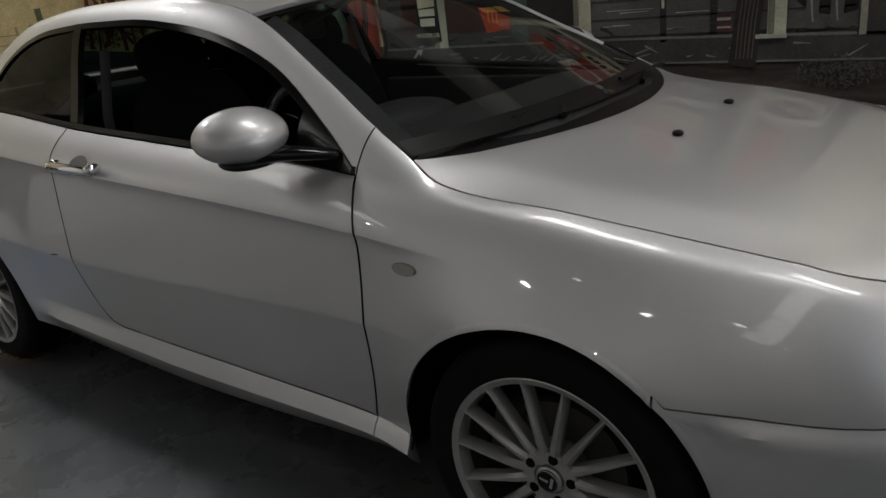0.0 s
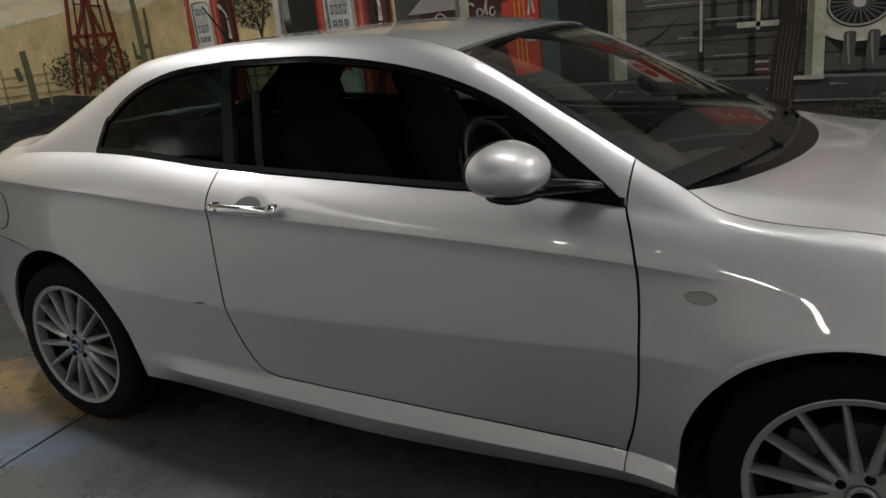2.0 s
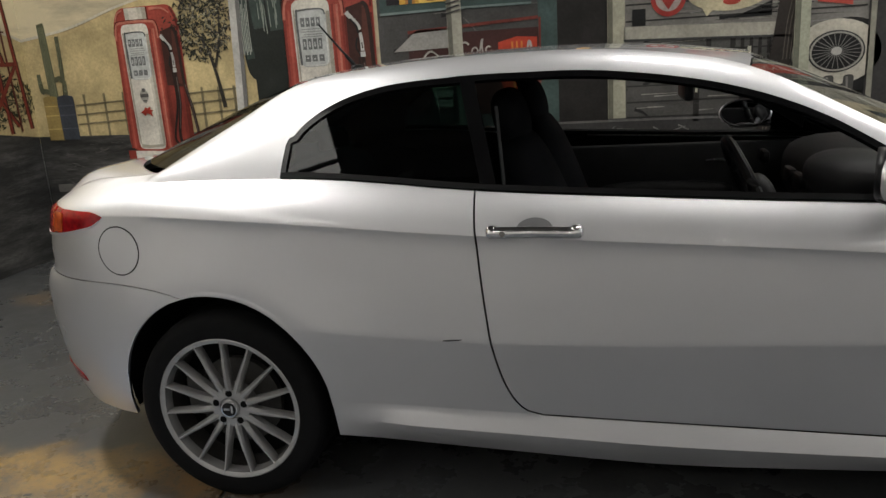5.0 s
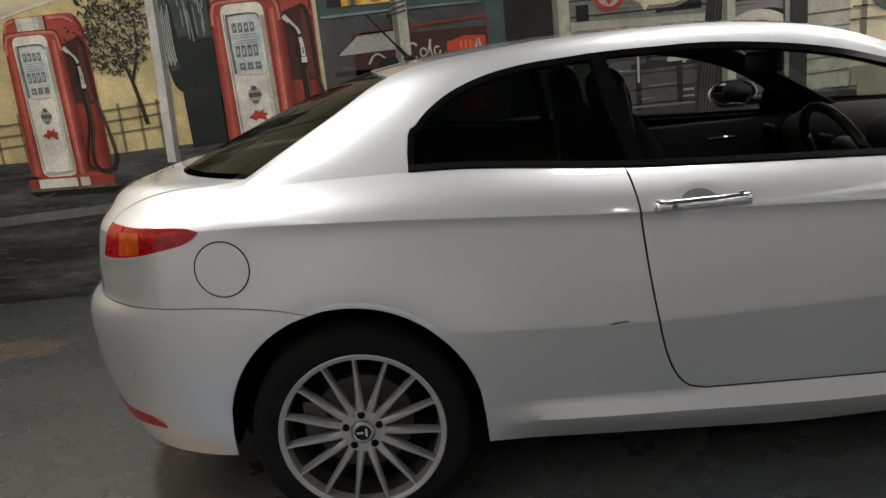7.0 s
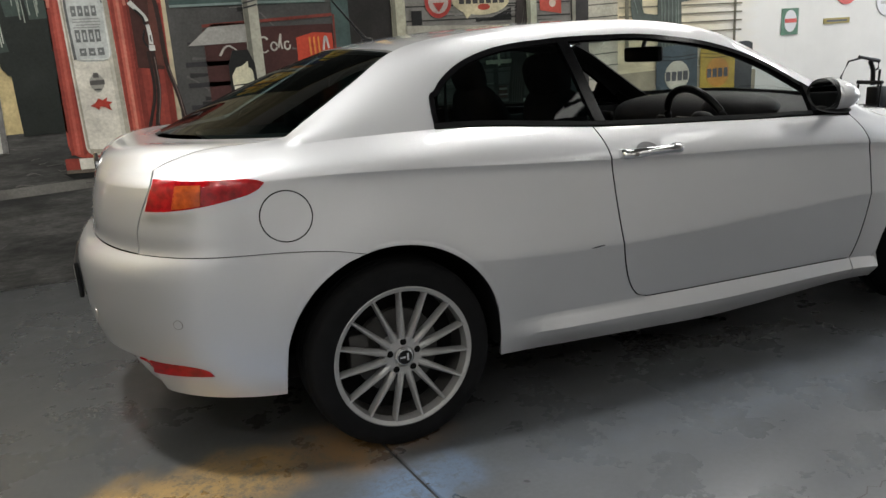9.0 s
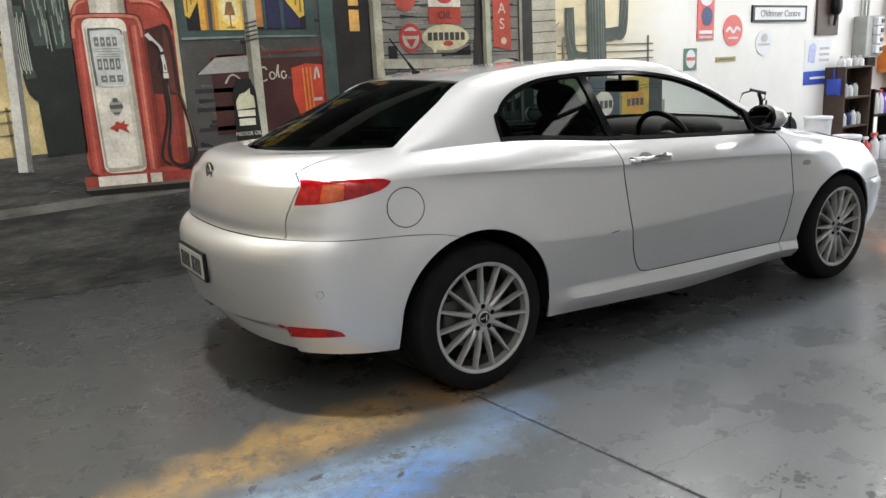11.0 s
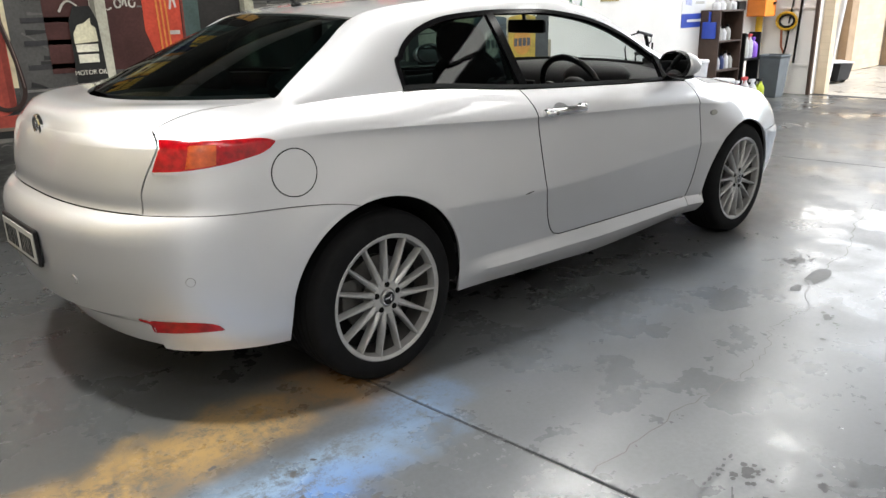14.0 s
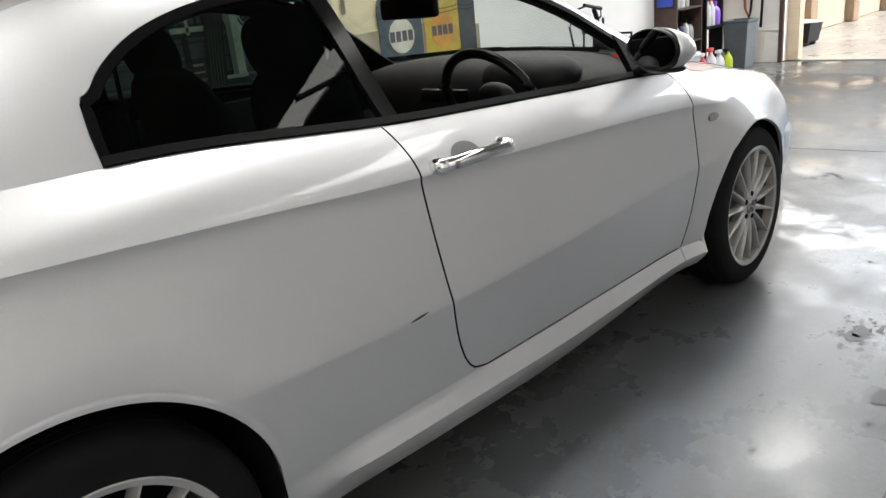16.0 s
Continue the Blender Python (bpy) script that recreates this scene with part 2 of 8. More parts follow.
def floor_material():
    """Worn grey floor paint: stains, wet glossy patches, and sprayed yellow and blue paint beside the rear wheel."""
    m = material("painted_concrete", (0.093, 0.099, 0.107), 0.33, spec=0.65, second=(0.070, 0.075, 0.080), sscale=0.6, samount=0.10,
                 vary=0.10, vscale=1.3, grain=0.14, gscale=55, bump=0.10, bscale=22)
    n, l = m.node_tree.nodes, m.node_tree.links
    b = n["Principled BSDF"]
    co = n.new("ShaderNodeTexCoord").outputs["Object"]

    def math_(op, a, bb, clamp=False):
        k = n.new("ShaderNodeMath")
        k.operation, k.use_clamp = op, clamp
        for i, v in enumerate((a, bb)):
            if isinstance(v, (int, float)):
                k.inputs[i].default_value = v
            else:
                l.new(v, k.inputs[i])
        return k.outputs[0]

    def noise_(scale, detail=6.0, ro=0.65):
        t = n.new("ShaderNodeTexNoise")
        t.inputs["Scale"].default_value, t.inputs["Detail"].default_value, t.inputs["Roughness"].default_value = scale, detail, ro
        l.new(co, t.inputs["Vector"])
        return t.outputs["Fac"]

    def ramp(v, a, z, lo=0.0, hi=1.0):
        r = n.new("ShaderNodeMapRange")
        r.interpolation_type = "SMOOTHSTEP"
        for k, x in zip(("From Min", "From Max", "To Min", "To Max"), (a, z, lo, hi)):
            r.inputs[k].default_value = x
        l.new(v, r.inputs["Value"])
        return r.outputs["Result"]

    def spray(cx, cy, rx, ry, turn, soft):
        mp = n.new("ShaderNodeMapping")
        mp.vector_type = "TEXTURE"
        mp.inputs["Location"].default_value = (cx, cy, 0)
        mp.inputs["Rotation"].default_value = (0, 0, radians(turn))
        mp.inputs["Scale"].default_value = (rx, ry, 1)
        l.new(co, mp.inputs["Vector"])
        d = n.new("ShaderNodeVectorMath")
        d.operation = "LENGTH"
        fl = n.new("ShaderNodeVectorMath")
        fl.operation = "MULTIPLY"
        fl.inputs[1].default_value = (1, 1, 0)
        l.new(mp.outputs[0], fl.inputs[0])
        l.new(fl.outputs[0], d.inputs[0])
        return ramp(math_("ADD", d.outputs["Value"], math_("MULTIPLY", math_("SUBTRACT", noise_(6.5, 10, 0.68), 0.5), 1.8)), 1.15, 1.15 - soft * 1.1)

    col = b.inputs["Base Color"].links[0].from_socket
    # the car's bay keeps an older, browner coat of floor paint
    sp = n.new("ShaderNodeSeparateXYZ")
    l.new(co, sp.inputs[0])
    edge = math_("ADD", sp.outputs["Y"], math_("MULTIPLY", math_("SUBTRACT", noise_(2.2, 8, 0.65), 0.5), 0.5))
    x = n.new("ShaderNodeMix")
    x.data_type, x.blend_type = "RGBA", "MULTIPLY"
    x.inputs["B"].default_value = (0.66, 0.64, 0.60, 1)
    l.new(col, x.inputs["A"])
    l.new(ramp(edge, -1.02, -0.72), x.inputs["Factor"])
    col = x.outputs["Result"]
    speck = math_("ADD", math_("MULTIPLY", noise_(26, 10, 0.85), 0.7), math_("MULTIPLY", noise_(7, 8, 0.7), 0.3))
    for mask, colour, amount in ((spray(-2.15, -0.76, 0.85, 0.21, 4, 0.7), (0.33, 0.215, 0.085), 0.9), (spray(-1.45, -0.72, 0.35, 0.24, 0, 0.9), (0.22, 0.125, 0.05), 0.8),
                                 (spray(-2.15, -1.13, 0.85, 0.19, -3, 0.7), (0.20, 0.29, 0.41), 0.8), (spray(-2.10, -1.27, 0.55, 0.14, 8, 0.7), (0.085, 0.175, 0.40), 0.9),
                                 (spray(-1.40, -1.08, 0.34, 0.18, 20, 0.8), (0.15, 0.23, 0.37), 0.7), (spray(0.3, -1.15, 1.6, 0.28, -2, 1.0), (0.15, 0.18, 0.23), 0.35),
                                 (spray(-3.5, 1.2, 0.5, 0.2, 0, 0.6), (0.26, 0.17, 0.08), 0.4)):
        x = n.new("ShaderNodeMix")
        x.data_type = "RGBA"
        x.inputs["B"].default_value = (*colour, 1)
        l.new(col, x.inputs["A"])
        l.new(math_("MULTIPLY", math_("MULTIPLY", mask, amount), ramp(speck, 0.41, 0.56, 0.05, 1.0)), x.inputs["Factor"])
        col = x.outputs["Result"]
    # dark oil spots
    x = n.new("ShaderNodeMix")
    x.data_type = "RGBA"
    x.inputs["B"].default_value = (0.035, 0.035, 0.037, 1)
    l.new(col, x.inputs["A"])
    l.new(math_("MULTIPLY", ramp(noise_(5.5, 10, 0.72), 0.60, 0.75, 0, 0.10), ramp(noise_(0.9, 3), 0.45, 0.6)), x.inputs["Factor"])
    l.new(x.outputs["Result"], b.inputs["Base Color"])
    # wet, glossy patches towards the door
    s = n.new("ShaderNodeSeparateXYZ")
    l.new(co, s.inputs[0])
    wet = math_("MULTIPLY", ramp(noise_(1.3, 9, 0.7), 0.50, 0.60), ramp(s.outputs["X"], 0.2, 3.0))
    l.new(wet, b.inputs["Coat Weight"])
    b.inputs["Coat Roughness"].default_value = 0.07
    base = ramp(noise_(2.4, 6), 0.3, 0.7, 0.20, 0.40)
    l.new(math_("ADD", base, ramp(s.outputs["X"], 0.5, 3.0, 0.0, 0.10)), b.inputs["Roughness"])
    return m


FLOORM = floor_material()
GROUT = material("joint_filler", (0.03, 0.03, 0.032), 0.8, vary=0.3, vscale=20)


def wall(name, x0, x1, y0, y1, z0, z1, mat, label):
    return tagged(part(name, box(x1 - x0, y1 - y0, z1 - z0, ((x0 + x1) / 2, (y0 + y1) / 2, (z0 + z1) / 2)), mat, smooth=0),
                  label, "wall", kind="structure")


def slab(corners, z0=-0.12, z1=0.0, bevel=0.004):
    bm = bmesh.new()
    top = [bm.verts.new((x, y, z1)) for x, y in corners]
    low = [bm.verts.new((x, y, z0)) for x, y in corners]
    bm.faces.new(top)
    for k in range(len(top)):
        bm.faces.new((top[k], low[k], low[(k + 1) % 4], top[(k + 1) % 4]))
    bmesh.ops.recalc_face_normals(bm, faces=bm.faces[:])
    edges = [e for e in bm.edges if e.verts[0].co.z > z1 - 1e-6 and e.verts[1].co.z > z1 - 1e-6]
    bmesh.ops.bevel(bm, geom=edges, offset=bevel, segments=2, profile=0.5, affect="EDGES")
    return bm


floor = tagged(part("floor", box(EAST_X - WEST_X + 0.5, WALL_Y - SOUTH_Y + 0.4, 0.2, ((EAST_X + WEST_X) / 2, (WALL_Y + SOUTH_Y) / 2, -0.108)), GROUT, smooth=0),
               "worn grey painted concrete workshop floor", "floor", kind="structure")
# slabs between saw-cut joints that run slightly askew across the shop
JOINTS = [(-1.275, -0.098), (3.80, -0.10)]
edges = [(WEST_X - 0.1, 0)] + JOINTS + [(EAST_X + 0.02, 0)]
for (xa, ka), (xb, kb) in zip(edges, edges[1:]):
    ys = (SOUTH_Y - 0.1, WALL_Y + 0.1)
    at = lambda x, k, y: x + k * (y + 1.84) if k else x
    part("slab", slab([(at(xa, ka, ys[0]) + 0.006, ys[0]), (at(xb, kb, ys[0]) - 0.006, ys[0]), (at(xb, kb, ys[1]) - 0.006, ys[1]), (at(xa, ka, ys[1]) + 0.006, ys[1])]),
         FLOORM, floor, smooth=0)
wall("wall_north", WEST_X - 0.2, EAST_X + 0.2, WALL_Y, WALL_Y + 0.2, 0, HIGH, WHITEP, "white painted masonry workshop wall")
wall("wall_west", WEST_X - 0.2, WEST_X, -2.65, WALL_Y, 0, HIGH, BLOCKM, "painted end wall of the workshop")
# unseen stretch, made white to brighten the car's rear quarter
wall("wall_west_aisle", WEST_X - 0.2, WEST_X, SOUTH_Y, -2.65, 0, HIGH, WHITEP, "unseen white end wall, added to brighten the rear quarter")
# unseen; set here in white so that the car's flank reflects it
wall("wall_south", WEST_X - 0.2, EAST_X + 0.2, SOUTH_Y - 0.2, SOUTH_Y, 0, HIGH, WHITEP, "unseen white wall, added to reflect onto the flank")
wall("wall_east_return", EAST_X, EAST_X + 0.2, 1.50, WALL_Y, 0, HIGH, WHITEP, "white panelled wall beside the roller door")
# unseen; closes the opening so that the flank mirrors less daylight
wall("wall_east", EAST_X, EAST_X + 0.2, SOUTH_Y, -3.0, 0, HIGH, BLOCKM, "unseen pale wall, added to narrow the daylight opening")
wall("wall_east_lintel", EAST_X, EAST_X + 0.2, -3.0, 1.50, 3.7, HIGH, BLOCKM, "wall above the roller door")



def ceiling_mesh():
    """Sheet roof with two long openings for the clear strips."""
    bm = bmesh.new()
    ya, yb, ye, ym = SOUTH_Y - 0.2, SOUTH_Y + 0.2, -0.9, -6.1
    spans = [(WEST_X - 0.2, EAST_X + 0.2, ya, yb), (WEST_X - 0.2, EAST_X + 0.2, ye, WALL_Y + 0.2),
             (WEST_X - 0.2, -3.29, ym, ye), (-3.29, -2.61, -1.8, ye), (WEST_X - 0.2, -2.61, yb, ym), (-2.61, 2.66, yb, ye), (3.34, EAST_X + 0.2, yb, ye)]
    for x0, x1, y0, y1 in spans:
        res = bmesh.ops.create_cube(bm, size=1)
        for v in res["verts"]:
            v.co = ((x0 + x1) / 2 + v.co.x * (x1 - x0), (y0 + y1) / 2 + v.co.y * (y1 - y0), HIGH + 0.05 + v.co.z * 0.1)
    return bm


tagged(part("ceiling", ceiling_mesh(),
            ROOFM, smooth=0), "grey sheet-metal workshop ceiling", "ceiling", kind="structure")
HOUSING = material("lamp_housing", (0.70, 0.70, 0.69), 0.5, vary=0.04, vscale=5)
# a fitting for every tube, the added ones too; none is in view
for lx, ly, watts in TUBES:
    f = thing("ceiling_light", "unseen white twin-tube batten light fixed under the ceiling", "ceiling light", "ceiling lights", pose(lx, ly, 3.95))
    part("housing", box(1.28, 0.64, 0.08, (0, 0, 0.006), 0.012), HOUSING, f)
    for y in (-0.21, -0.07, 0.07, 0.21):
        part("tube", tube([(-0.58, y, -0.048), (0.58, y, -0.048)], 0.013, 10), HOUSING, f)
    for y in (-0.28, -0.14, 0.0, 0.14, 0.28):
        part("louvre", box(1.24, 0.052, 0.004, (0, y, -0.085)), BLACK, f, smooth=0)

SHEET = material("clear_roof_sheet", (0.62, 0.61, 0.57), 0.45, vary=0.1, vscale=4)
for lx, ly, long, watts in ROOF_LIGHTS:
    f = thing("roof_light", "long strip of pale ribbed roof sheet between steel purlins", "roof light", "roof lights", pose(lx, ly, HIGH))
    ribs = bmesh.new()
    row = [[ribs.verts.new((-0.44 + 0.04 * i, y, 0.125 + 0.012 * (i % 2))) for i in range(23)] for y in (-long / 2 - 0.1, long / 2 + 0.1)]
    for i in range(22):
        ribs.faces.new((row[0][i], row[0][i + 1], row[1][i + 1], row[1][i]))
    part("sheet", ribs, SHEET, f, smooth=0)
    for y in (2.45, 0.5, -0.25, -1.95) if long > 5 else (0.5, -0.25):
        part("purlin", box(0.74, 0.06, 0.09, (0, y, -0.047), 0.004), BLACK, f, smooth=0)

# out of view: housings for the high-bay lamps, added ones included
for lx, ly, watts in HIGH_BAYS:
    f = thing("high_bay_lamp", "unseen grey high-bay lamp hung from the ceiling", "ceiling lamp", "high-bay lamps", pose(lx, ly, 3.60))
    part("reflector", lathe([(0.30, 0.01), (0.305, 0.015), (0.25, 0.09), (0.10, 0.16), (0.10, 0.155), (0.24, 0.08)], 32, "Z", close=True), HOUSING, f)
    part("ballast", lathe([(0.0, 0.15), (0.10, 0.15), (0.10, 0.34), (0.03, 0.37), (0.0, 0.37)], 24, "Z"), HOUSING, f)
    part("hanger", tube([(0, 0, 0.36), (0, 0, 0.41)], 0.012, 8), HOUSING, f)

# outside the roller door: wet yard, sunlit brick boundary wall
YARD = material("wet_yard_concrete", (0.38, 0.36, 0.33), 0.35, second=(0.25, 0.235, 0.21), sscale=0.7, samount=0.6, vary=0.12, vscale=3, rvary=0.2, bump=0.1, bscale=30)


def brick_material():
    m = material("cream_brick", (0.62, 0.52, 0.39), 0.8, vary=0.08, vscale=3, bump=0.1, bscale=60)
    n, l = m.node_tree.nodes, m.node_tree.links
    b = n["Principled BSDF"]
    src = b.inputs["Base Color"].links[0].from_socket
    co = n.new("ShaderNodeTexCoord").outputs["Object"]
    mp = n.new("ShaderNodeMapping")
    mp.inputs["Rotation"].default_value = (radians(90), 0, 0)
    l.new(co, mp.inputs["Vector"])
    t = n.new("ShaderNodeTexBrick")
    t.inputs["Scale"].default_value, t.inputs["Mortar Size"].default_value = 1.0, 0.006
    t.inputs["Brick Width"].default_value, t.inputs["Row Height"].default_value = 0.24, 0.086
    t.inputs["Color1"].default_value, t.inputs["Color2"].default_value, t.inputs["Mortar"].default_value = (1, 1, 1, 1), (0.90, 0.88, 0.85, 1), (0.90, 0.89, 0.87, 1)
    l.new(mp.outputs[0], t.inputs["Vector"])
    x = n.new("ShaderNodeMix")
    x.data_type, x.blend_type = "RGBA", "MULTIPLY"
    x.inputs["Factor"].default_value = 1
    l.new(src, x.inputs["A"])
    l.new(t.outputs["Color"], x.inputs["B"])
    l.new(x.outputs["Result"], b.inputs["Base Color"])
    return m


BRICK = brick_material()
tagged(part("ground", box(120, 120, 0.2, (EAST_X + 60.02, -10, -0.11)), YARD, smooth=0), "pale wet concrete yard outside the door", "ground", kind="structure")
bw = wall("wall_yard", EAST_X + 0.2, 44, 2.34, 2.58, 0, 3.2, BRICK, "sunlit cream brick boundary wall")
PIER = material("brown_brick", (0.36, 0.26, 0.17), 0.8, vary=0.15, vscale=6, bump=0.2, bscale=50)
for k in range(9):
    part("pier", box(0.30, 0.14, 3.2, (11.3 + 2.15 * k, 2.27, 1.6), 0.006), PIER, bw, smooth=0)
wall("wall_yard_end", 43.6, 44, -40, 2.34, 0, 3.2, BRICK, "cream brick wall at the end of the yard")
wall("door_jamb", EAST_X + 0.2, EAST_X + 0.34, 1.36, 1.50, 0, HIGH, BRICK, "cream brick pier beside the roller door")
# ---- the car: lengths along x (nose at +x), local y = 0 on its middle line ----
CAR_Y = 0.04
AXLE, HUB_Z = 1.298, 0.318
ARCH = ((-1.308, 0.332, 0.364), (1.278, 0.301, 0.362))
REAR_S, FRONT_S = -1.70, 1.72

belt_z = spline((-2.25, 0.945), (-2.05, 0.975), (-1.70, 1.005), (-1.54, 1.022), (-1.08, 1.028), (-0.45, 0.980), (0.2, 0.945),
                (0.79, 0.911), (1.0, 0.872), (1.3, 0.828), (1.7, 0.765), (2.0, 0.70), (2.25, 0.62))
belt_h = spline((-2.25, 0.60), (-2.05, 0.635), (-1.70, 0.705), (-1.08, 0.742), (-0.45, 0.764), (0.79, 0.785), (1.0, 0.795), (1.3, 0.80),
                (1.7, 0.765), (2.0, 0.71), (2.25, 0.66))
crease_z = spline((-2.25, 0.925), (-1.9, 0.935), (-1.6, 0.938), (-0.48, 0.873), (0.82, 0.797), (1.1, 0.765), (1.7, 0.68), (2.25, 0.52))
crease_h = spline((-2.25, 0.75), (-1.95, 0.78), (-1.67, 0.812), (-1.3, 0.855), (-0.9, 0.862), (0.3, 0.862), (0.8, 0.860), (1.25, 0.875),
                  (1.7, 0.845), (2.25, 0.76))
sill_z = spline((-2.25, 0.285), (-1.7, 0.255), (-0.95, 0.240), (-0.7, 0.216), (0.07, 0.178), (0.91, 0.196), (1.7, 0.20), (2.25, 0.18))
door_z = spline((-0.95, 0.36), (-0.3, 0.336), (0.8, 0.297), (0.95, 0.29))
mid_z = spline((-2.25, 0.742), (-1.9, 0.729), (-1.5, 0.706), (-1.40, 0.684), (-1.0, 0.60), (1.0, 0.58), (1.5, 0.566), (1.7, 0.566), (2.25, 0.57))
rear_x = spline((0.20, -2.10), (0.30, -2.165), (0.42, -2.215), (0.58, -2.235), (0.68, -2.228), (0.712, -2.205), (0.735, -2.172), (0.80, -2.163),
                (0.90, -2.140), (0.95, -2.120), (1.0, -2.085))
front_x = spline((0.15, 2.12), (0.3, 2.20), (0.5, 2.235), (0.62, 2.20), (0.72, 2.12), (0.8, 2.05))
# window's upper outline and the edge of roof, screens and bonnet
win_z = spline((-1.09, 1.03), (-1.086, 1.092), (-1.06, 1.142), (-1.0, 1.198), (-0.85, 1.262), (-0.545, 1.293), (-0.3, 1.294), (-0.1, 1.283),
               (0.21, 1.228), (0.43, 1.146), (0.64, 1.018), (0.72, 0.964), (0.79, 0.911))
edge_y = spline((-1.56, 0.645), (-1.537, 0.635), (-1.3, 0.555), (-1.128, 0.505), (-0.8, 0.525), (-0.35, 0.532), (0.0, 0.54), (0.262, 0.558),
                (0.60, 0.640), (0.773, 0.692), (0.90, 0.722), (0.99, 0.748), (1.3, 0.742), (1.72, 0.695))
edge_z = spline((-1.56, 1.043), (-1.537, 1.057), (-1.3, 1.19), (-1.128, 1.284), (-0.8, 1.336), (-0.35, 1.352), (0.0, 1.332), (0.262, 1.277),
                (0.60, 1.105), (0.773, 1.012), (0.90, 0.945), (0.99, 0.898), (1.3, 0.858), (1.72, 0.79))
seam_rear = spline((0.30, -0.25), (0.336, -0.305), (0.345, -0.345), (0.37, -0.378), (0.42, -0.408), (0.52, -0.438), (0.70, -0.465), (0.88, -0.482),
                   (0.98, -0.492))
seam_front = spline((0.20, 0.785), (0.297, 0.788), (0.36, 0.806), (0.45, 0.823), (0.6, 0.833), (0.8, 0.824), (0.86, 0.808), (0.911, 0.785))


def half_width(x, z):
    """Half the car's width at a station and height, below the belt."""
    zc, zt, hc, ht = crease_z(x), belt_z(x), crease_h(x), belt_h(x)
    if z >= zc:
        k = (z - zc) / (zt - zc)
        out = hc + (ht - hc) * (0.28 * k + 0.72 * k * k)
    else:
        q = (zc - z) / (zc - 0.30)
        groove = smooth01((x + 1.66) / 0.3)
        round_ = 0.055 * q - 0.071 * q * q
        u = mid_z(x) + 0.003 - z             # half-way down the door the flank turns in along a soft line
        fold = 0.105 * (zc - z) - 0.27 * (u + math.sqrt(u * u + 0.0035**2)) / 2
        out = hc + round_ + (fold - round_) * smooth01((x + 1.22) / 0.35) * smooth01((1.10 - x) / 0.25) - 0.006 * groove * (1 - math.exp(-(zc - z) / 0.012))
        skirt = smooth01((x + 0.98) / 0.3) * smooth01((0.98 - x) / 0.05)
        zd, zb = door_z(x), sill_z(x)
        if z < zd and skirt > 0:
            w = (zd - z) / (zd - zb)
            out += skirt * (0.029 * min(1.0, w * 7 / 3) - 0.034 * max(0.0, (w - 3 / 7) * 7 / 4) ** 1.3)
        elif z < 0.34:
            out -= 0.03 * ((0.34 - z) / 0.14) ** 2
    # ahead of the door the crease melts into a round wing
    soft = smooth01((x - 0.84) / 0.30)
    z0 = zc - 0.16
    if soft > 0 and z > z0:
        q = 0.16 / (zc - 0.30)
        foot = hc + 0.048 * q - 0.064 * q * q
        w = (z - z0) / (zt - z0)
        out += (foot - (foot - ht) * w**2.8 - out) * soft
    for ax, az, r in ARCH:
        d = math.hypot(x - ax, z - az)
        if d > r - 0.02:
            out += (0.026 * math.exp(-(max(0, d - r) / 0.10) ** 1.5) if ax > 0 else 0.019 * math.exp(-(max(0, d - r) / 0.13) ** 2)) * smooth01((zc - z) / 0.16 + 0.2)
            out += 0.0012 * (1 - smooth01((d - r - 0.008) / 0.010))       # rolled arch lip
    if x > 1.45 and z < mid_z(x):             # the front bumper stands out below the wing
        out += 0.012 * smooth01((mid_z(x) - z) / 0.03) * smooth01((x - 1.61) / 0.08)
    # finger cup behind the door handle
    e = ((x + 0.318) / 0.062) ** 2 + ((z - 0.890) / 0.036) ** 2
    if e < 1:
        out -= 0.006 * (1 - e) ** 0.7
    return out


def side_point(x, z):
    """A point of the right flank at station x; past the wheels the plan rounds off towards the ends."""
    if x < REAR_S:
        end = rear_x(z)
        t = min(1.0, (REAR_S - x) / (REAR_S - end))
        return Vector((x, -half_width(x, z) * (1 - t**2.5) ** (1 / 2.5), z))
    if x > FRONT_S:
        t = min(1.0, (x - FRONT_S) / (front_x(z) - FRONT_S))
        return Vector((x, -half_width(x, z) * (1 - t**2.3) ** (1 / 2.3), z))
    return Vector((x, -half_width(x, z), z))


def end_point(angle, z, front=False):
    """A point of the rounded end: angle 0 on the flank, 90 degrees on the middle line."""
    p, start, end = (2.3, FRONT_S, front_x(z)) if front else (2.5, REAR_S, rear_x(z))
    if not front:                            # the valance under the number plate is set back
        end += 0.045 * smooth01((angle - radians(40)) / radians(6)) * smooth01((0.395 - z) / 0.035)
    x = start + (end - start) * math.sin(angle) ** (2 / p)
    return Vector((x, -half_width(x, z) * max(0.0, math.cos(angle)) ** (2 / p), z))


LOWER = (7, 15, 13, 14)          # rows: sill, lower door, upper door, shoulder
ROWS_LOW = sum(LOWER)
ROWS_UP = 8
J_DOOR, J_MID = LOWER[0], LOWER[0] + LOWER[1]


def row_heights(x, bottom):
    zc, zt = crease_z(x), belt_z(x)
    near = 0.001 if -1.45 < x < -1.395 else 0.012      # the bumper seam runs into the rear arch
    zd = max(door_z(x), bottom + near)
    zm = max(mid_z(x), zd + near)
    zm = min(zm, zc - 0.02)
    out = []
    for k, (a, b) in enumerate(((bottom, zd), (zd, zm), (zm, zc), (zc, zt))):
        for j in range(LOWER[k]):
            t = j / LOWER[k]
            if k in (1, 2):
                t = t * t * (3 - 2 * t)
            if k == 3:
                t = t ** 1.6
            out.append(a + (b - a) * t)
    return out + [zt]


def arch_bottom(x):
    z = sill_z(x)
    for ax, az, r in ARCH:
        if abs(x - ax) < r - 1e-6:
            z = az + math.sqrt(r * r - (x - ax) ** 2)
    return z


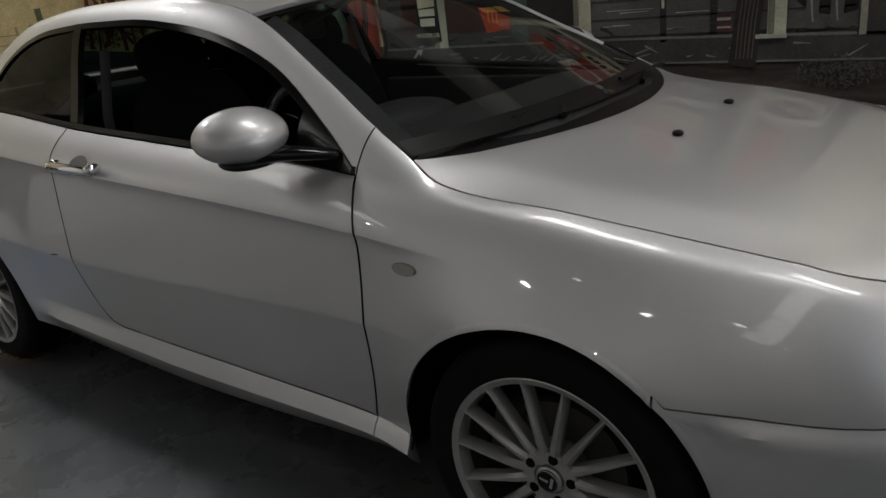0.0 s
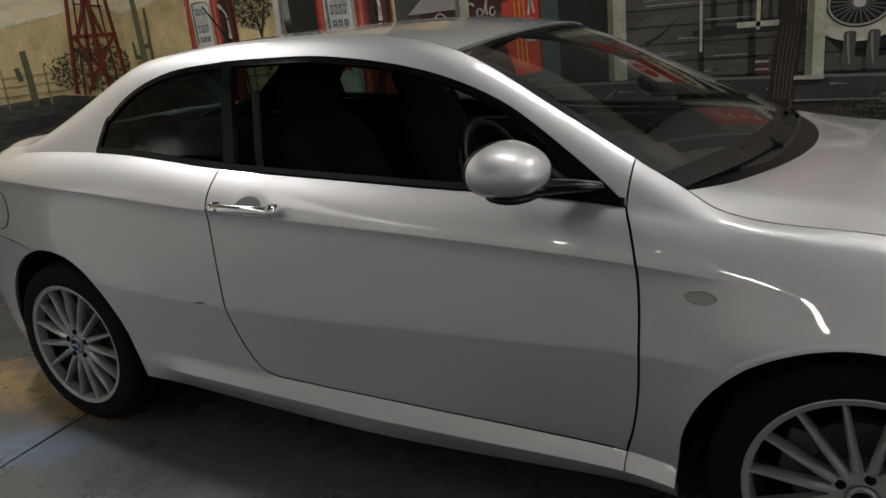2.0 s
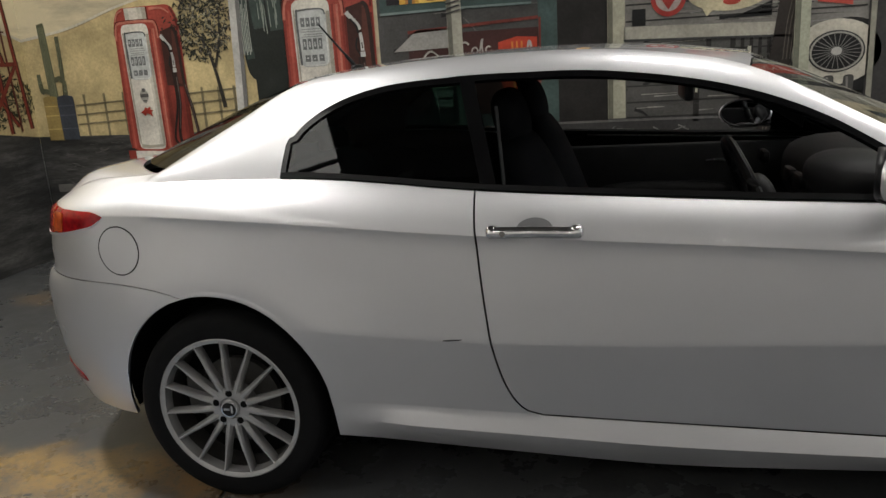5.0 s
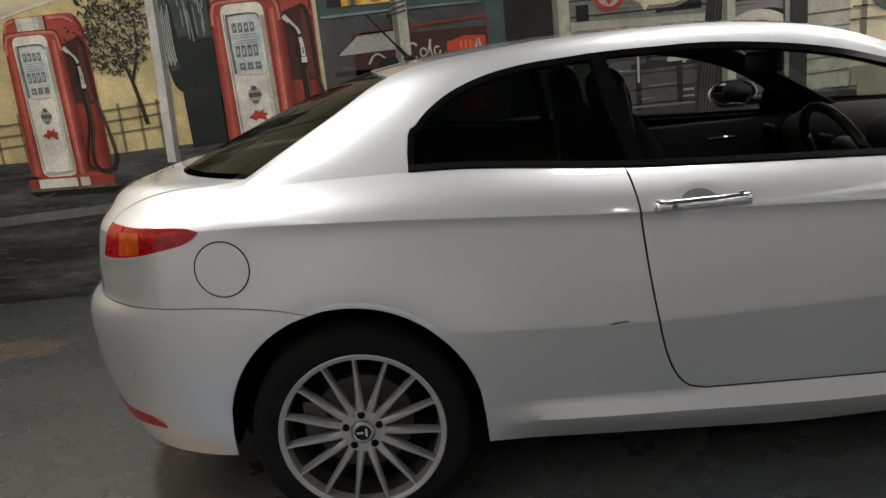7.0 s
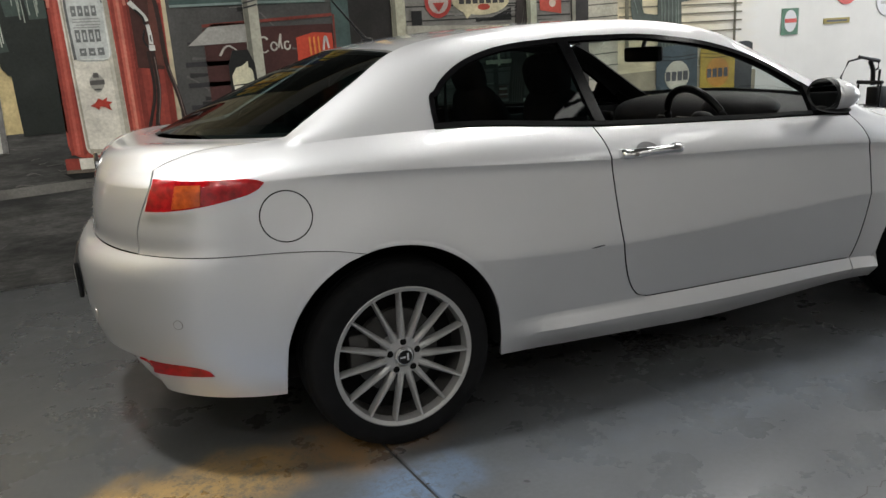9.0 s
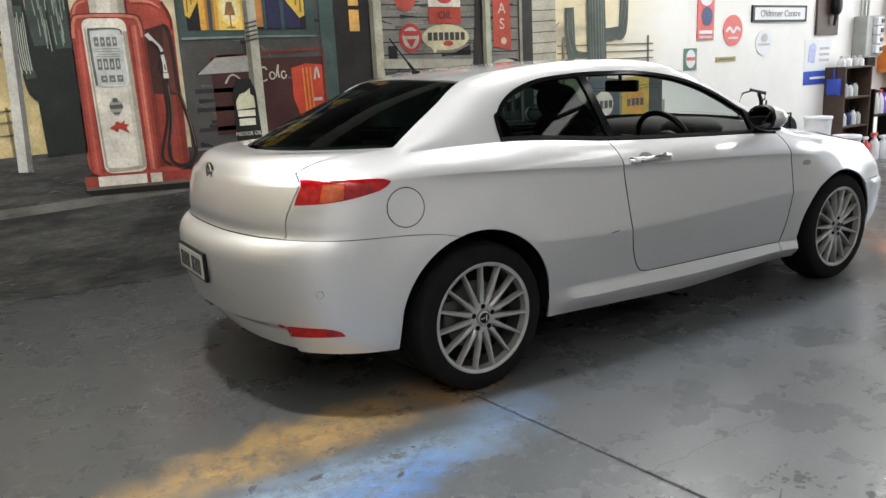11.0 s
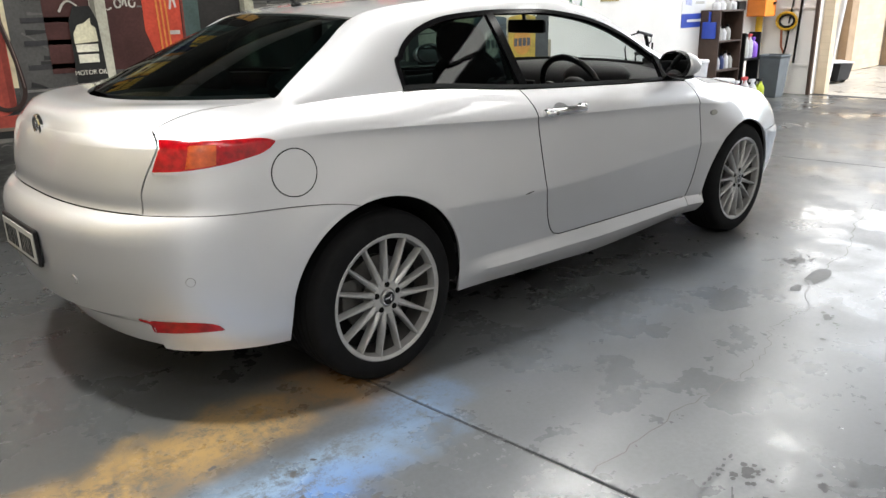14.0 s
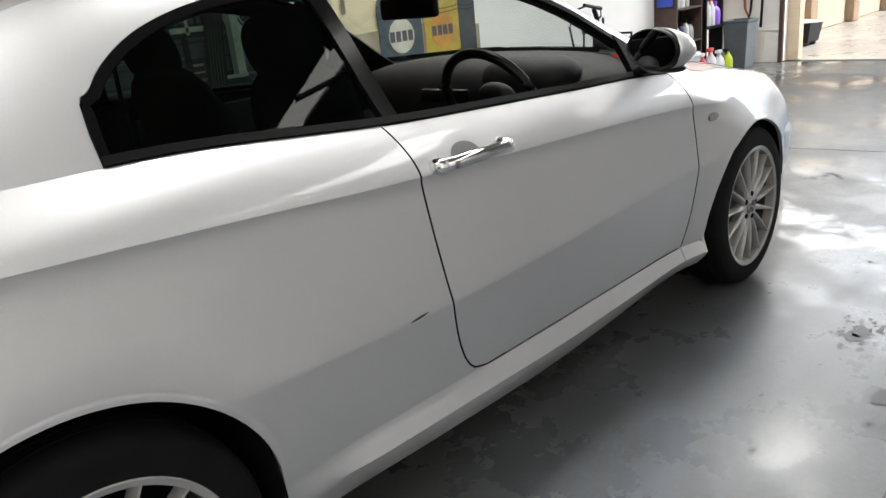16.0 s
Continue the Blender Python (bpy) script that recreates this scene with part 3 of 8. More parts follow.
def cubic(p0, d0, p3, d3, n, h0=0.42, h3=0.38):
    size = (p3 - p0).length
    p1, p2 = p0 + d0.normalized() * size * h0, p3 + d3.normalized() * size * h3
    return [p0 * (1 - t) ** 3 + p1 * 3 * t * (1 - t) ** 2 + p2 * 3 * t * t * (1 - t) + p3 * t**3 for t in (k / n for k in range(n + 1))]


# stations
stations = []
for a, b, n in ((REAR_S, -1.66, 3), (-1.645, -1.30, 18), (-1.30, -0.95, 18), (-0.92, -0.47, 16), (-0.45, -0.18, 22), (-0.16, 0.78, 34),
                (0.80, 0.92, 7), (0.96, 1.28, 16), (1.28, 1.61, 17), (1.645, FRONT_S, 4)):
    stations += [a + (b - a) * k / (n - 1) for k in range(n)]
stations += [-1.09, -1.087, -1.08, -1.07, 0.905]
for ax, az, r in ARCH:                     # close stations where the arch turns upright
    for s in (-1, 1):
        stations += [ax + s * r * math.cos(radians(d)) for d in (4, 8, 13, 19, 26)]
stations = sorted(s for s in set(round(s, 5) for s in stations))
columns = [(u, arch_bottom(u)) for u in stations if not any(abs(u - (ax + k * r)) < 6e-3 for ax, az, r in ARCH for k in (-1, 1))]
for ax, az, r in ARCH:                     # a full-height column just outside each end of an arch
    columns += [(ax - r - 0.004, sill_z(ax - r)), (ax - r, az), (ax + r, az), (ax + r + 0.004, sill_z(ax + r))]
columns.sort()
U_REAR, U_FRONT = -0.45, 0.80


def warp(u, z):
    """Bends the stations near the door so that they follow its shut lines."""
    zz = max(z, 0.336)
    d = seam_rear(zz) - U_REAR
    k = smooth01((u + 0.90) / (U_REAR + 0.90)) if u < U_REAR else smooth01((0.25 - u) / (0.25 - U_REAR))
    e = seam_front(z) - U_FRONT
    g = smooth01((u - 0.45) / (U_FRONT - 0.45)) if u < U_FRONT else smooth01((0.925 - u) / (0.925 - U_FRONT))
    return u + d * k + e * g


ROOF_C = spline((-1.20, 1.306), (-1.04, 1.331), (-0.8, 1.353), (-0.35, 1.368), (0.0, 1.356), (0.325, 1.315))


EDGE_FALL = spline((-1.56, 0.40), (-1.25, 0.38), (-1.0, 0.26), (-0.8, 0.24), (0.0, 0.24), (0.4, 0.45), (0.75, 0.5), (0.9, 0.4), (1.0, 0.32), (1.72, 0.30))


def edge_tangent(x):
    """The way in which the top surface leaves its edge, outwards and down."""
    return Vector((0, -1, -EDGE_FALL(x)))


def upper_curve(x, n=48):
    """The flank's section from the belt to the edge of the roof at station x."""
    p0 = Vector((x, -belt_h(x), belt_z(x)))
    zt = belt_z(x)
    wing = (half_width(x, zt - 0.006) - half_width(x, zt)) / 0.006
    lean = 0.53 + (wing - 0.53) * smooth01((x - 0.80) / 0.2)
    return cubic(p0, Vector((0, lean, 1)), Vector((x, -edge_y(x), edge_z(x))), edge_tangent(x), n, 0.40, 0.28)


def upper_point(x, z):
    """A point of the window surface at a station and height."""
    c = upper_curve(x)
    for a, b in zip(c, c[1:]):
        if a.z <= z <= b.z:
            return a.lerp(b, (z - a.z) / max(b.z - a.z, 1e-6))
    return c[0] if z < c[0].z else c[-1]


def upper_rows(x, z0):
    """Rows of the flank from height z0 up to the roof's edge."""
    c = upper_curve(x)
    k = 0
    while k < len(c) - 2 and c[k + 1].z <= z0:
        k += 1
    t0 = k + min(1.0, max(0.0, (z0 - c[k].z) / max(c[k + 1].z - c[k].z, 1e-6)))
    out = []
    for j in range(ROWS_UP + 1):
        t = t0 + (len(c) - 1 - t0) * j / ROWS_UP
        i = min(int(t), len(c) - 2)
        out.append(c[i].lerp(c[i + 1], t - i))
    return out


def deck_fall(v):
    """How the deck drops to the tail: sharply in the middle, gently towards its corners."""
    return Vector((0.35 + 0.55 * v**3, 0, 1 - 0.55 * v**3))


def boot_line(p, t):
    """The boot's shut line along the deck, from the rear window's corner to p on the tail."""
    b = Vector((-1.56, -edge_y(-1.56), edge_z(-1.56)))
    c = cubic(b, Vector((-1, 0, -0.12)), p, deck_fall(1), 60)
    i = min(int(t * 60), 59)
    return c[i].lerp(c[i + 1], t * 60 - i)


ANGLES_R = [90 * k / 26 for k in range(1, 27)]
I_BOOT = 11                                  # the boot's shut line
ANGLES_F = [90 * k / 20 for k in range(1, 21)]


def flank():
    """Grid of the right flank from the middle of the tail to the middle of the nose: rows low, rows high."""
    low, high, tags = [], [], []
    def tail(k):
        a = radians(ANGLES_R[k])
        xm = end_point(a, 0.8).x
        lean = radians(6.5) * math.sin(2 * a)
        return [end_point(a - lean * smooth01((z - 0.78) / 0.20), z) for z in row_heights(xm, sill_z(xm))]
    e_boot = tail(I_BOOT)[-1]
    for k in range(len(ANGLES_R) - 1, -1, -1):
        col = tail(k)
        low.append(col)
        if k < I_BOOT:
            r = boot_line(e_boot, 0.3 + 0.7 * (k + 1) / (I_BOOT + 1))
            turn = radians(ANGLES_R[k]) * 1.3
            high.append(cubic(col[-1], col[-1] - col[-2], r, Vector((-math.sin(turn), -math.cos(turn), -0.25)), ROWS_UP, 0.28, 0.40))
        else:
            high.append([col[-1].copy() for _ in range(ROWS_UP + 1)] if k == I_BOOT else None)
        tags.append(("rear", k))
    for u, bottom in columns:
        xs = [u] * (ROWS_LOW + 1)
        for _ in range(2):
            zs = [row_heights(x, bottom)[j] for j, x in enumerate(xs)]
            xs = [warp(u, z) for z in zs]
        col = [side_point(x, z) for x, z in zip(xs, zs)]
        x = xs[-1]
        zt = zs[-1]
        low.append(col)
        if x < -1.56:
            r = boot_line(e_boot, 0.3 * (x + 1.56) / (REAR_S + 1.56))
            high.append(cubic(col[-1], col[-1] - col[-2], r, Vector((0, -1, -0.3)), ROWS_UP))
        else:
            high.append(upper_rows(x, max(win_z(x), zt) if -1.09 < x < 0.783 else zt))
            if not -1.09 < x < 0.783:
                high[-1][0] = col[-1].copy()
        tags.append(("mid", u))
    for k, a in enumerate(ANGLES_F):
        a = radians(a)
        xm = end_point(a, 0.7, True).x
        col = [end_point(a, z, True) for z in row_heights(xm, sill_z(xm))]
        low.append(col)
        last = col[-1]
        r = Vector((last.x - 0.06 * math.sin(a), last.y * 0.91, last.z + 0.028 - 0.006 * math.sin(a)))
        high.append(cubic(last, last - col[-2], r, Vector((0.3, -1, -0.3)), ROWS_UP))
        tags.append(("front", k))
    return low, high, tags


LOW, HIGH_ROWS, TAGS = flank()


def quads(cells, grid_low, grid_high, side):
    """A mesh of chosen cells of the flank; side -1 right, +1 left."""
    bm = bmesh.new()
    seen = {}

    def vert(p):
        key = (round(p.x, 5), round(p.y, 5), round(p.z, 5))
        if key not in seen:
            seen[key] = bm.verts.new((p.x, p.y if side < 0 else -p.y, p.z))
        return seen[key]
    for i, j, upper in cells:
        g = grid_high if upper else grid_low
        if g[i] is None or g[i + 1] is None:
            continue
        vs = [vert(p) for p in (g[i][j], g[i + 1][j], g[i + 1][j + 1], g[i][j + 1])]
        vs = [v for k, v in enumerate(vs) if v not in vs[:k]]
        if len(vs) > 2:
            try:
                f = bm.faces.new(vs if side < 0 else vs[::-1])
            except ValueError:
                pass
    return bm


def shut(bm, gap=0.0018, lip=0.012, only=None):
    """Draws a panel's edge in by half a shut line and folds it inwards."""
    bm.normal_update()
    edges = [e for e in bm.edges if e.is_boundary]
    moves = {}
    for e in edges:
        f = e.link_faces[0]
        d = e.verts[1].co - e.verts[0].co
        inward = f.normal.cross(d)
        if inward.length < 1e-9:
            continue
        inward.normalize()
        if inward.dot(f.calc_center_median() - e.verts[0].co) < 0:
            inward = -inward
        for v in e.verts:
            moves.setdefault(v, []).append(inward)
    for v, ds in moves.items():
        if only is None or only(v.co):
            v.co += sum(ds, Vector()) / len(ds) * gap
    normals = {v: v.normal.copy() for v in moves}
    out = bmesh.ops.extrude_edge_only(bm, edges=edges)
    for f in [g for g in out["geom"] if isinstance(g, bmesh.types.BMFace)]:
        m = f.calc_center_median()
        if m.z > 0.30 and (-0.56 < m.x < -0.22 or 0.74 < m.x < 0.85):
            f.material_index = 1             # shade of the shut line put in as a black lip
    for v in [g for g in out["geom"] if isinstance(g, bmesh.types.BMVert)]:
        near = [e.other_vert(v) for e in v.link_edges if e.other_vert(v) in normals]
        if near:
            v.co -= normals[near[0]] * lip
    return bm


def cells_where(test):
    out = []
    for i in range(len(LOW) - 1):
        for upper in (False, True):
            for j in range(ROWS_UP if upper else ROWS_LOW):
                if test(TAGS[i], TAGS[i + 1], j, upper):
                    out.append((i, j, upper))
    return out


def is_door(a, b, j, up):
    return a[0] == b[0] == "mid" and not up and j >= J_DOOR and a[1] >= U_REAR - 1e-6 and b[1] <= U_FRONT + 1e-6


def is_rear_bumper(a, b, j, up):
    return not up and j < J_MID and (a[0] == "rear" or (a[0] == "mid" and b[1] <= -1.40))


def is_boot(a, b, j, up):
    return a[0] == "rear" and b[0] == "rear" and b[1] >= I_BOOT and not up and j >= J_MID


def is_front_bumper(a, b, j, up):
    return not up and j < J_MID and (b[0] == "front" or (b[0] == "mid" and a[1] >= 1.512))


def is_fender(a, b, j, up):
    if is_front_bumper(a, b, j, up):
        return False
    if b[0] == "front":
        return True
    if a[0] != "mid":
        return False
    return (a[1] >= U_FRONT - 1e-6 and not (up and b[1] < 0.79)) and not (up and a[1] < 0.775)


car = thing("silver_coupe", "silver metallic two-door coupe parked on the grey workshop floor", "car")
car.location = (0, CAR_Y, 0)

taken = (is_door, is_rear_bumper, is_boot, is_front_bumper, is_fender)
for side in (-1, 1):
    body = cells_where(lambda a, b, j, up: not any(f(a, b, j, up) for f in taken))
    # second slot: black for the shaded lips beside the door
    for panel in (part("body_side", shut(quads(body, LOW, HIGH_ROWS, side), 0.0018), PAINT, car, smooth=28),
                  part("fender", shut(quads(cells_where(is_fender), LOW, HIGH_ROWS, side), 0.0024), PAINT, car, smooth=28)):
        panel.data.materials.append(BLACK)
    # near-black copy 13 mm inside keeps gaps and hollows dark
    inner = cells_where(lambda a, b, j, up: True)
    bm = quads(inner, LOW, HIGH_ROWS, side)
    bm.normal_update()
    for v in bm.verts:
        v.co -= v.normal * 0.013
    part("inner_shell", bm, DARK, car, "near-black shell behind the panels")

doors = {}
for side in (-1, 1):
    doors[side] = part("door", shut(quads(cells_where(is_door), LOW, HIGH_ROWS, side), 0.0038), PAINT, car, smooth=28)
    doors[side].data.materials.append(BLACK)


def both(cells):
    bm = quads(cells, LOW, HIGH_ROWS, -1)
    join(bm, quads(cells, LOW, HIGH_ROWS, 1))
    bmesh.ops.remove_doubles(bm, verts=bm.verts[:], dist=2e-4)
    return bm


rear_bumper = part("rear_bumper", shut(both(cells_where(is_rear_bumper)), 0.0014), PAINT, car, smooth=30)
part("front_bumper", shut(both(cells_where(is_front_bumper)), 0.0014), PAINT, car, smooth=30)


def top_patch(edge, centre, across=20, power=2.2, profile=None):
    """A crowned top surface between an edge line (right side) and the middle line."""
    bm = bmesh.new()
    grid = []
    for e, c in zip(edge, centre):
        row = []
        for k in range(-across, across + 1):
            v = k / across
            w = profile(abs(v)) if profile else 1 - abs(v) ** power
            row.append(bm.verts.new((e.x + (c.x - e.x) * (1 - v * v), v * -e.y, e.z + (c.z - e.z) * w)))
        grid.append(row)
    for a, b in zip(grid, grid[1:]):
        for k in range(2 * across):
            bm.faces.new((a[k], a[k + 1], b[k + 1], b[k]))
    bmesh.ops.recalc_face_normals(bm, faces=bm.faces[:])
    if sum(f.normal.z for f in bm.faces) < 0:
        bmesh.ops.reverse_faces(bm, faces=bm.faces[:])
    return bm


def edge_at(x):
    return Vector((x, -edge_y(x), edge_z(x)))


def steps(a, b, n):
    return [a + (b - a) * k / n for k in range(n + 1)]


def bow(xs, start, end, zc):
    """Middle line points beside edge stations: x shifted from start to end, height from a spline over x."""
    n = len(xs) - 1
    out = []
    for k, x in enumerate(xs):
        c = x + start + (end - start) * k / n
        out.append(Vector((c, 0, zc(c))))
    return out


xs = steps(-1.128, 0.262, 40)
part("roof", shut(top_patch([edge_at(x) for x in xs], bow(xs, -0.072, 0.063, ROOF_C)), 0.0006), PAINT, car, smooth=40)

SCREEN_C = spline((0.325, 1.312), (0.55, 1.218), (0.8, 1.096), (1.10, 0.945))
xs = steps(0.268, 0.90, 24)
windscreen = part("windscreen", top_patch([edge_at(x) + Vector((0, 0.012, -0.004)) for x in xs], bow(xs, 0.063, 0.175, SCREEN_C)), SCREEN, car,
                  "clear laminated windscreen")
windscreen.visible_shadow = False
BACK_C = spline((-1.90, 1.040), (-1.7, 1.128), (-1.45, 1.228), (-1.20, 1.306))
xs = steps(-1.537, -1.134, 24)
part("rear_window", top_patch([edge_at(x) + Vector((0, 0.010, -0.004)) for x in xs], bow(xs, -0.35, -0.075, BACK_C)), TINTED, car,
                  "dark tinted rear window")

# boot lid: the deck and the rear face in one panel
cells = cells_where(is_boot)
bm = both(cells)
deck_n = 10
e_cols = [LOW[i][-1] for i in range(len(LOW)) if TAGS[i][0] == "rear" and TAGS[i][1] >= I_BOOT]
right = e_cols                                # from the middle line to the shut line
y_s = -right[-1].y
base_e, base_c = Vector((-1.56, -edge_y(-1.56), edge_z(-1.56))), Vector((-1.905, 0, 1.036))
for sgn in (-1, 1):
    grid = []
    for p in right:
        v = min(1.0, -p.y / y_s)
        b = Vector((base_e.x + (base_c.x - base_e.x) * (1 - v * v), v * base_e.y, base_e.z + (base_c.z - base_e.z) * (1 - v**2.2)))
        d0 = Vector((-1, 0, -0.12))
        line = cubic(b, d0, p, deck_fall(v), deck_n)
        grid.append([bm.verts.new((q.x, q.y if sgn < 0 else -q.y, q.z)) for q in line])
    for a, b in zip(grid, grid[1:]):
        for k in range(deck_n):
            bm.faces.new((a[k], a[k + 1], b[k + 1], b[k]))
bmesh.ops.remove_doubles(bm, verts=bm.verts[:], dist=2e-4)
bmesh.ops.recalc_face_normals(bm, faces=bm.faces[:])
if sum(f.normal.z for f in bm.faces) < 0:
    bmesh.ops.reverse_faces(bm, faces=bm.faces[:])
boot = part("boot_lid", shut(bm, 0.0036), PAINT, car, smooth=40)

# bonnet: a sloping border rises to a soft ridge, the middle is nearly flat
def bonnet_rise(a):
    q = (1 - a) / 0.17
    knee = (q + 1 - math.sqrt((q - 1) ** 2 + 0.03)) / 2
    return 0.28 * (1 - a * a) + 0.72 * max(0.0, min(1.0, knee + 0.0075 * (1 - a) / 0.17))


edge, centre = [], []
xs = steps(0.91, 1.72, 30)
BON_C = spline((1.17, 0.925), (1.33, 0.900), (1.7, 0.842), (2.0, 0.755), (2.12, 0.70), (2.2, 0.64))
for k, x in enumerate(xs):
    edge.append(edge_at(x))
    c = x + 0.225 - 0.03 * k / 30
    centre.append(Vector((c, 0, BON_C(c))))
for i in range(len(HIGH_ROWS)):
    if TAGS[i][0] == "front" and TAGS[i][1] < 18:
        r = HIGH_ROWS[i][-1]
        edge.append(r.copy())
        t = (TAGS[i][1] + 1) / 18
        c = max(r.x, 1.92 + (HIGH_ROWS[-1][-1].x - 1.92) * t)
        centre.append(Vector((c, 0, max(BON_C(c), r.z))))
bonnet = part("bonnet", shut(top_patch(edge, centre, 44, profile=bonnet_rise), 0.0028), PAINT, car, smooth=40)
# ---- the car's wheels, lamps, glass, trim and cabin ----
def surface_patch(f, nu, nv, side, off=0.002, thick=0.004):
    """A thin plate that follows the flank: f(u, v) gives points of the right side."""
    bm = bmesh.new()
    e = 1e-3
    grid, back = [], []
    for i in range(nu + 1):
        row, brow = [], []
        for j in range(nv + 1):
            u, v = i / nu, j / nv
            p = f(u, v)
            du = f(min(1, u + e), v) - f(max(0, u - e), v)
            dv = f(u, min(1, v + e)) - f(u, max(0, v - e))
            nrm = du.cross(dv)
            nrm = nrm.normalized() if nrm.length > 1e-12 else Vector((0, -1, 0))
            if nrm.y > 0.02 or (abs(nrm.y) <= 0.02 and nrm.x > 0 and p.x < 0):
                nrm = -nrm
            a, b = p + nrm * off, p + nrm * (off - thick)
            row.append(bm.verts.new((a.x, a.y if side < 0 else -a.y, a.z)))
            brow.append(bm.verts.new((b.x, b.y if side < 0 else -b.y, b.z)))
        grid.append(row)
        back.append(brow)
    for i in range(nu):
        for j in range(nv):
            bm.faces.new((grid[i][j], grid[i + 1][j], grid[i + 1][j + 1], grid[i][j + 1]))
    rim = [(i, 0) for i in range(nu + 1)] + [(nu, j) for j in range(1, nv + 1)] + [(i, nv) for i in range(nu - 1, -1, -1)] + \
          [(0, j) for j in range(nv - 1, 0, -1)]
    for (a, b), (c, d) in zip(rim, rim[1:] + rim[:1]):
        bm.faces.new((grid[a][b], grid[c][d], back[c][d], back[a][b]))
    bmesh.ops.recalc_face_normals(bm, faces=bm.faces[:])
    return bm


def disc_on(x, z, rx, rz, at=side_point):
    """Polar patch about a point of the flank."""
    def f(u, v):
        a = 2 * math.pi * u
        return at(x + rx * v * math.cos(a), z + rz * v * math.sin(a))
    return f


def ring_on(x, z, r0, r1, squash=1.0):
    def f(u, v):
        a, r = 2 * math.pi * u, r0 + (r1 - r0) * v
        return side_point(x + r * math.cos(a), z + r * squash * math.sin(a))
    return f


def build_wheel():
    """An alloy wheel of fifteen slim spokes about its own centre; its face looks along -y."""
    rim = part("wheel", lathe([(0.2455, -0.108), (0.2455, -0.098), (0.236, -0.092), (0.226, -0.02), (0.228, 0.10), (0.244, 0.108), (0.238, 0.112),
                               (0.221, 0.10), (0.217, -0.02), (0.219, -0.080), (0.221, -0.094), (0.223, -0.108), (0.236, -0.113)], 72, close=True),
               ALLOY, smooth=30)
    bm = lathe([(0.2385, -0.100), (0.2395, -0.1125), (0.256, -0.1125), (0.275, -0.112), (0.298, -0.108), (0.309, -0.098), (0.314, -0.085), (0.318, -0.06), (0.3185, 0.0),
                (0.318, 0.06), (0.314, 0.085), (0.300, 0.108), (0.272, 0.112), (0.2385, 0.10)], 80, close=True)
    part("tyre", bm, RUBBER, rim, "black low-profile rubber tyre", smooth=40)
    for y in (-0.05, -0.017, 0.017, 0.05):
        part("tread_groove", lathe([(0.3165, y - 0.004), (0.3195, y - 0.004), (0.3195, y + 0.004), (0.3165, y + 0.004)], 60, close=True), DARK, rim)
    part("barrel", lathe([(0.2155, -0.076), (0.2165, -0.076), (0.2165, 0.09), (0.2155, 0.09)], 60, close=True), BARREL, rim, "dark inner barrel")
    spoke = bmesh.new()
    prof = [(0.046, -0.098, 0.0120), (0.085, -0.106, 0.0112), (0.14, -0.108, 0.0090), (0.19, -0.107, 0.0074), (0.215, -0.108, 0.0064), (0.233, -0.1125, 0.0050)]
    rings = []
    for r, y, w in prof:
        ring = [spoke.verts.new(c) for c in ((-w * 0.8, y + 0.034, r), (-w, y + 0.009, r), (-w * 0.36, y, r), (w * 0.36, y, r), (w, y + 0.009, r), (w * 0.8, y + 0.034, r))]
        rings.append(ring)
    for a, b in zip(rings, rings[1:]):
        for k in range(6):
            spoke.faces.new((a[k], a[(k + 1) % 6], b[(k + 1) % 6], b[k]))
    bmesh.ops.recalc_face_normals(spoke, faces=spoke.faces[:])
    first = part("spoke", spoke, ALLOY, rim, smooth=40)
    for k in range(1, 15):
        o = new("spoke", first.data)
        o.parent = rim
        o.rotation_euler = (0, 2 * math.pi * k / 15, 0)
    part("hub", lathe([(0.0, -0.092), (0.034, -0.092), (0.036, -0.100), (0.064, -0.098), (0.068, -0.085), (0.066, -0.04), (0.0, -0.04)], 40), ALLOY, rim)
    part("centre_cap", lathe([(0.0, -0.1065), (0.026, -0.1055), (0.030, -0.102), (0.030, -0.09), (0.0, -0.09)], 32), ALLOY, rim)
    part("cap_emblem", lathe([(0.0, -0.1085), (0.0245, -0.1078), (0.0255, -0.104), (0.0, -0.104)], 28), BLACK, rim, "dark round emblem")
    part("cap_emblem_mark", box(0.020, 0.002, 0.007, (-0.008, -0.1087, 0.0)), CHROME, rim)
    part("cap_emblem_mark", box(0.007, 0.002, 0.026, (0.010, -0.1087, 0.0)), CHROME, rim)
    part("cap_emblem_ring", lathe([(0.0235, -0.1095), (0.0265, -0.1090), (0.0265, -0.104), (0.0235, -0.104)], 28, close=True), CHROME, rim)
    # dark discs on the hub stand in for the shaded bolt recesses
    for k in range(5):
        a = 2 * math.pi * k / 5 + 0.3
        part("bolt_recess", lathe([(0.0, -0.1025), (0.010, -0.1025), (0.0115, -0.099), (0.0115, -0.09), (0.0, -0.09)], 12,
                                 at=(0.050 * math.cos(a), 0, 0.050 * math.sin(a))), DARK, rim)
    part("brake_disc", lathe([(0.06, -0.035), (0.145, -0.035), (0.145, -0.012), (0.06, -0.012)], 48, close=True), BARREL, rim)
    part("brake_caliper", box(0.07, 0.06, 0.14, (-0.135, -0.03, 0.02), 0.012), BARREL, rim)
    # near-black disc put in to keep the space behind the spokes dark
    part("wheel_back", lathe([(0.0, 0.0), (0.215, 0.0), (0.215, 0.03), (0.0, 0.03)], 40), DARK, rim)
    return rim


wheel = build_wheel()
wheel.parent = car
wheel.location = (-AXLE, -0.755, HUB_Z)
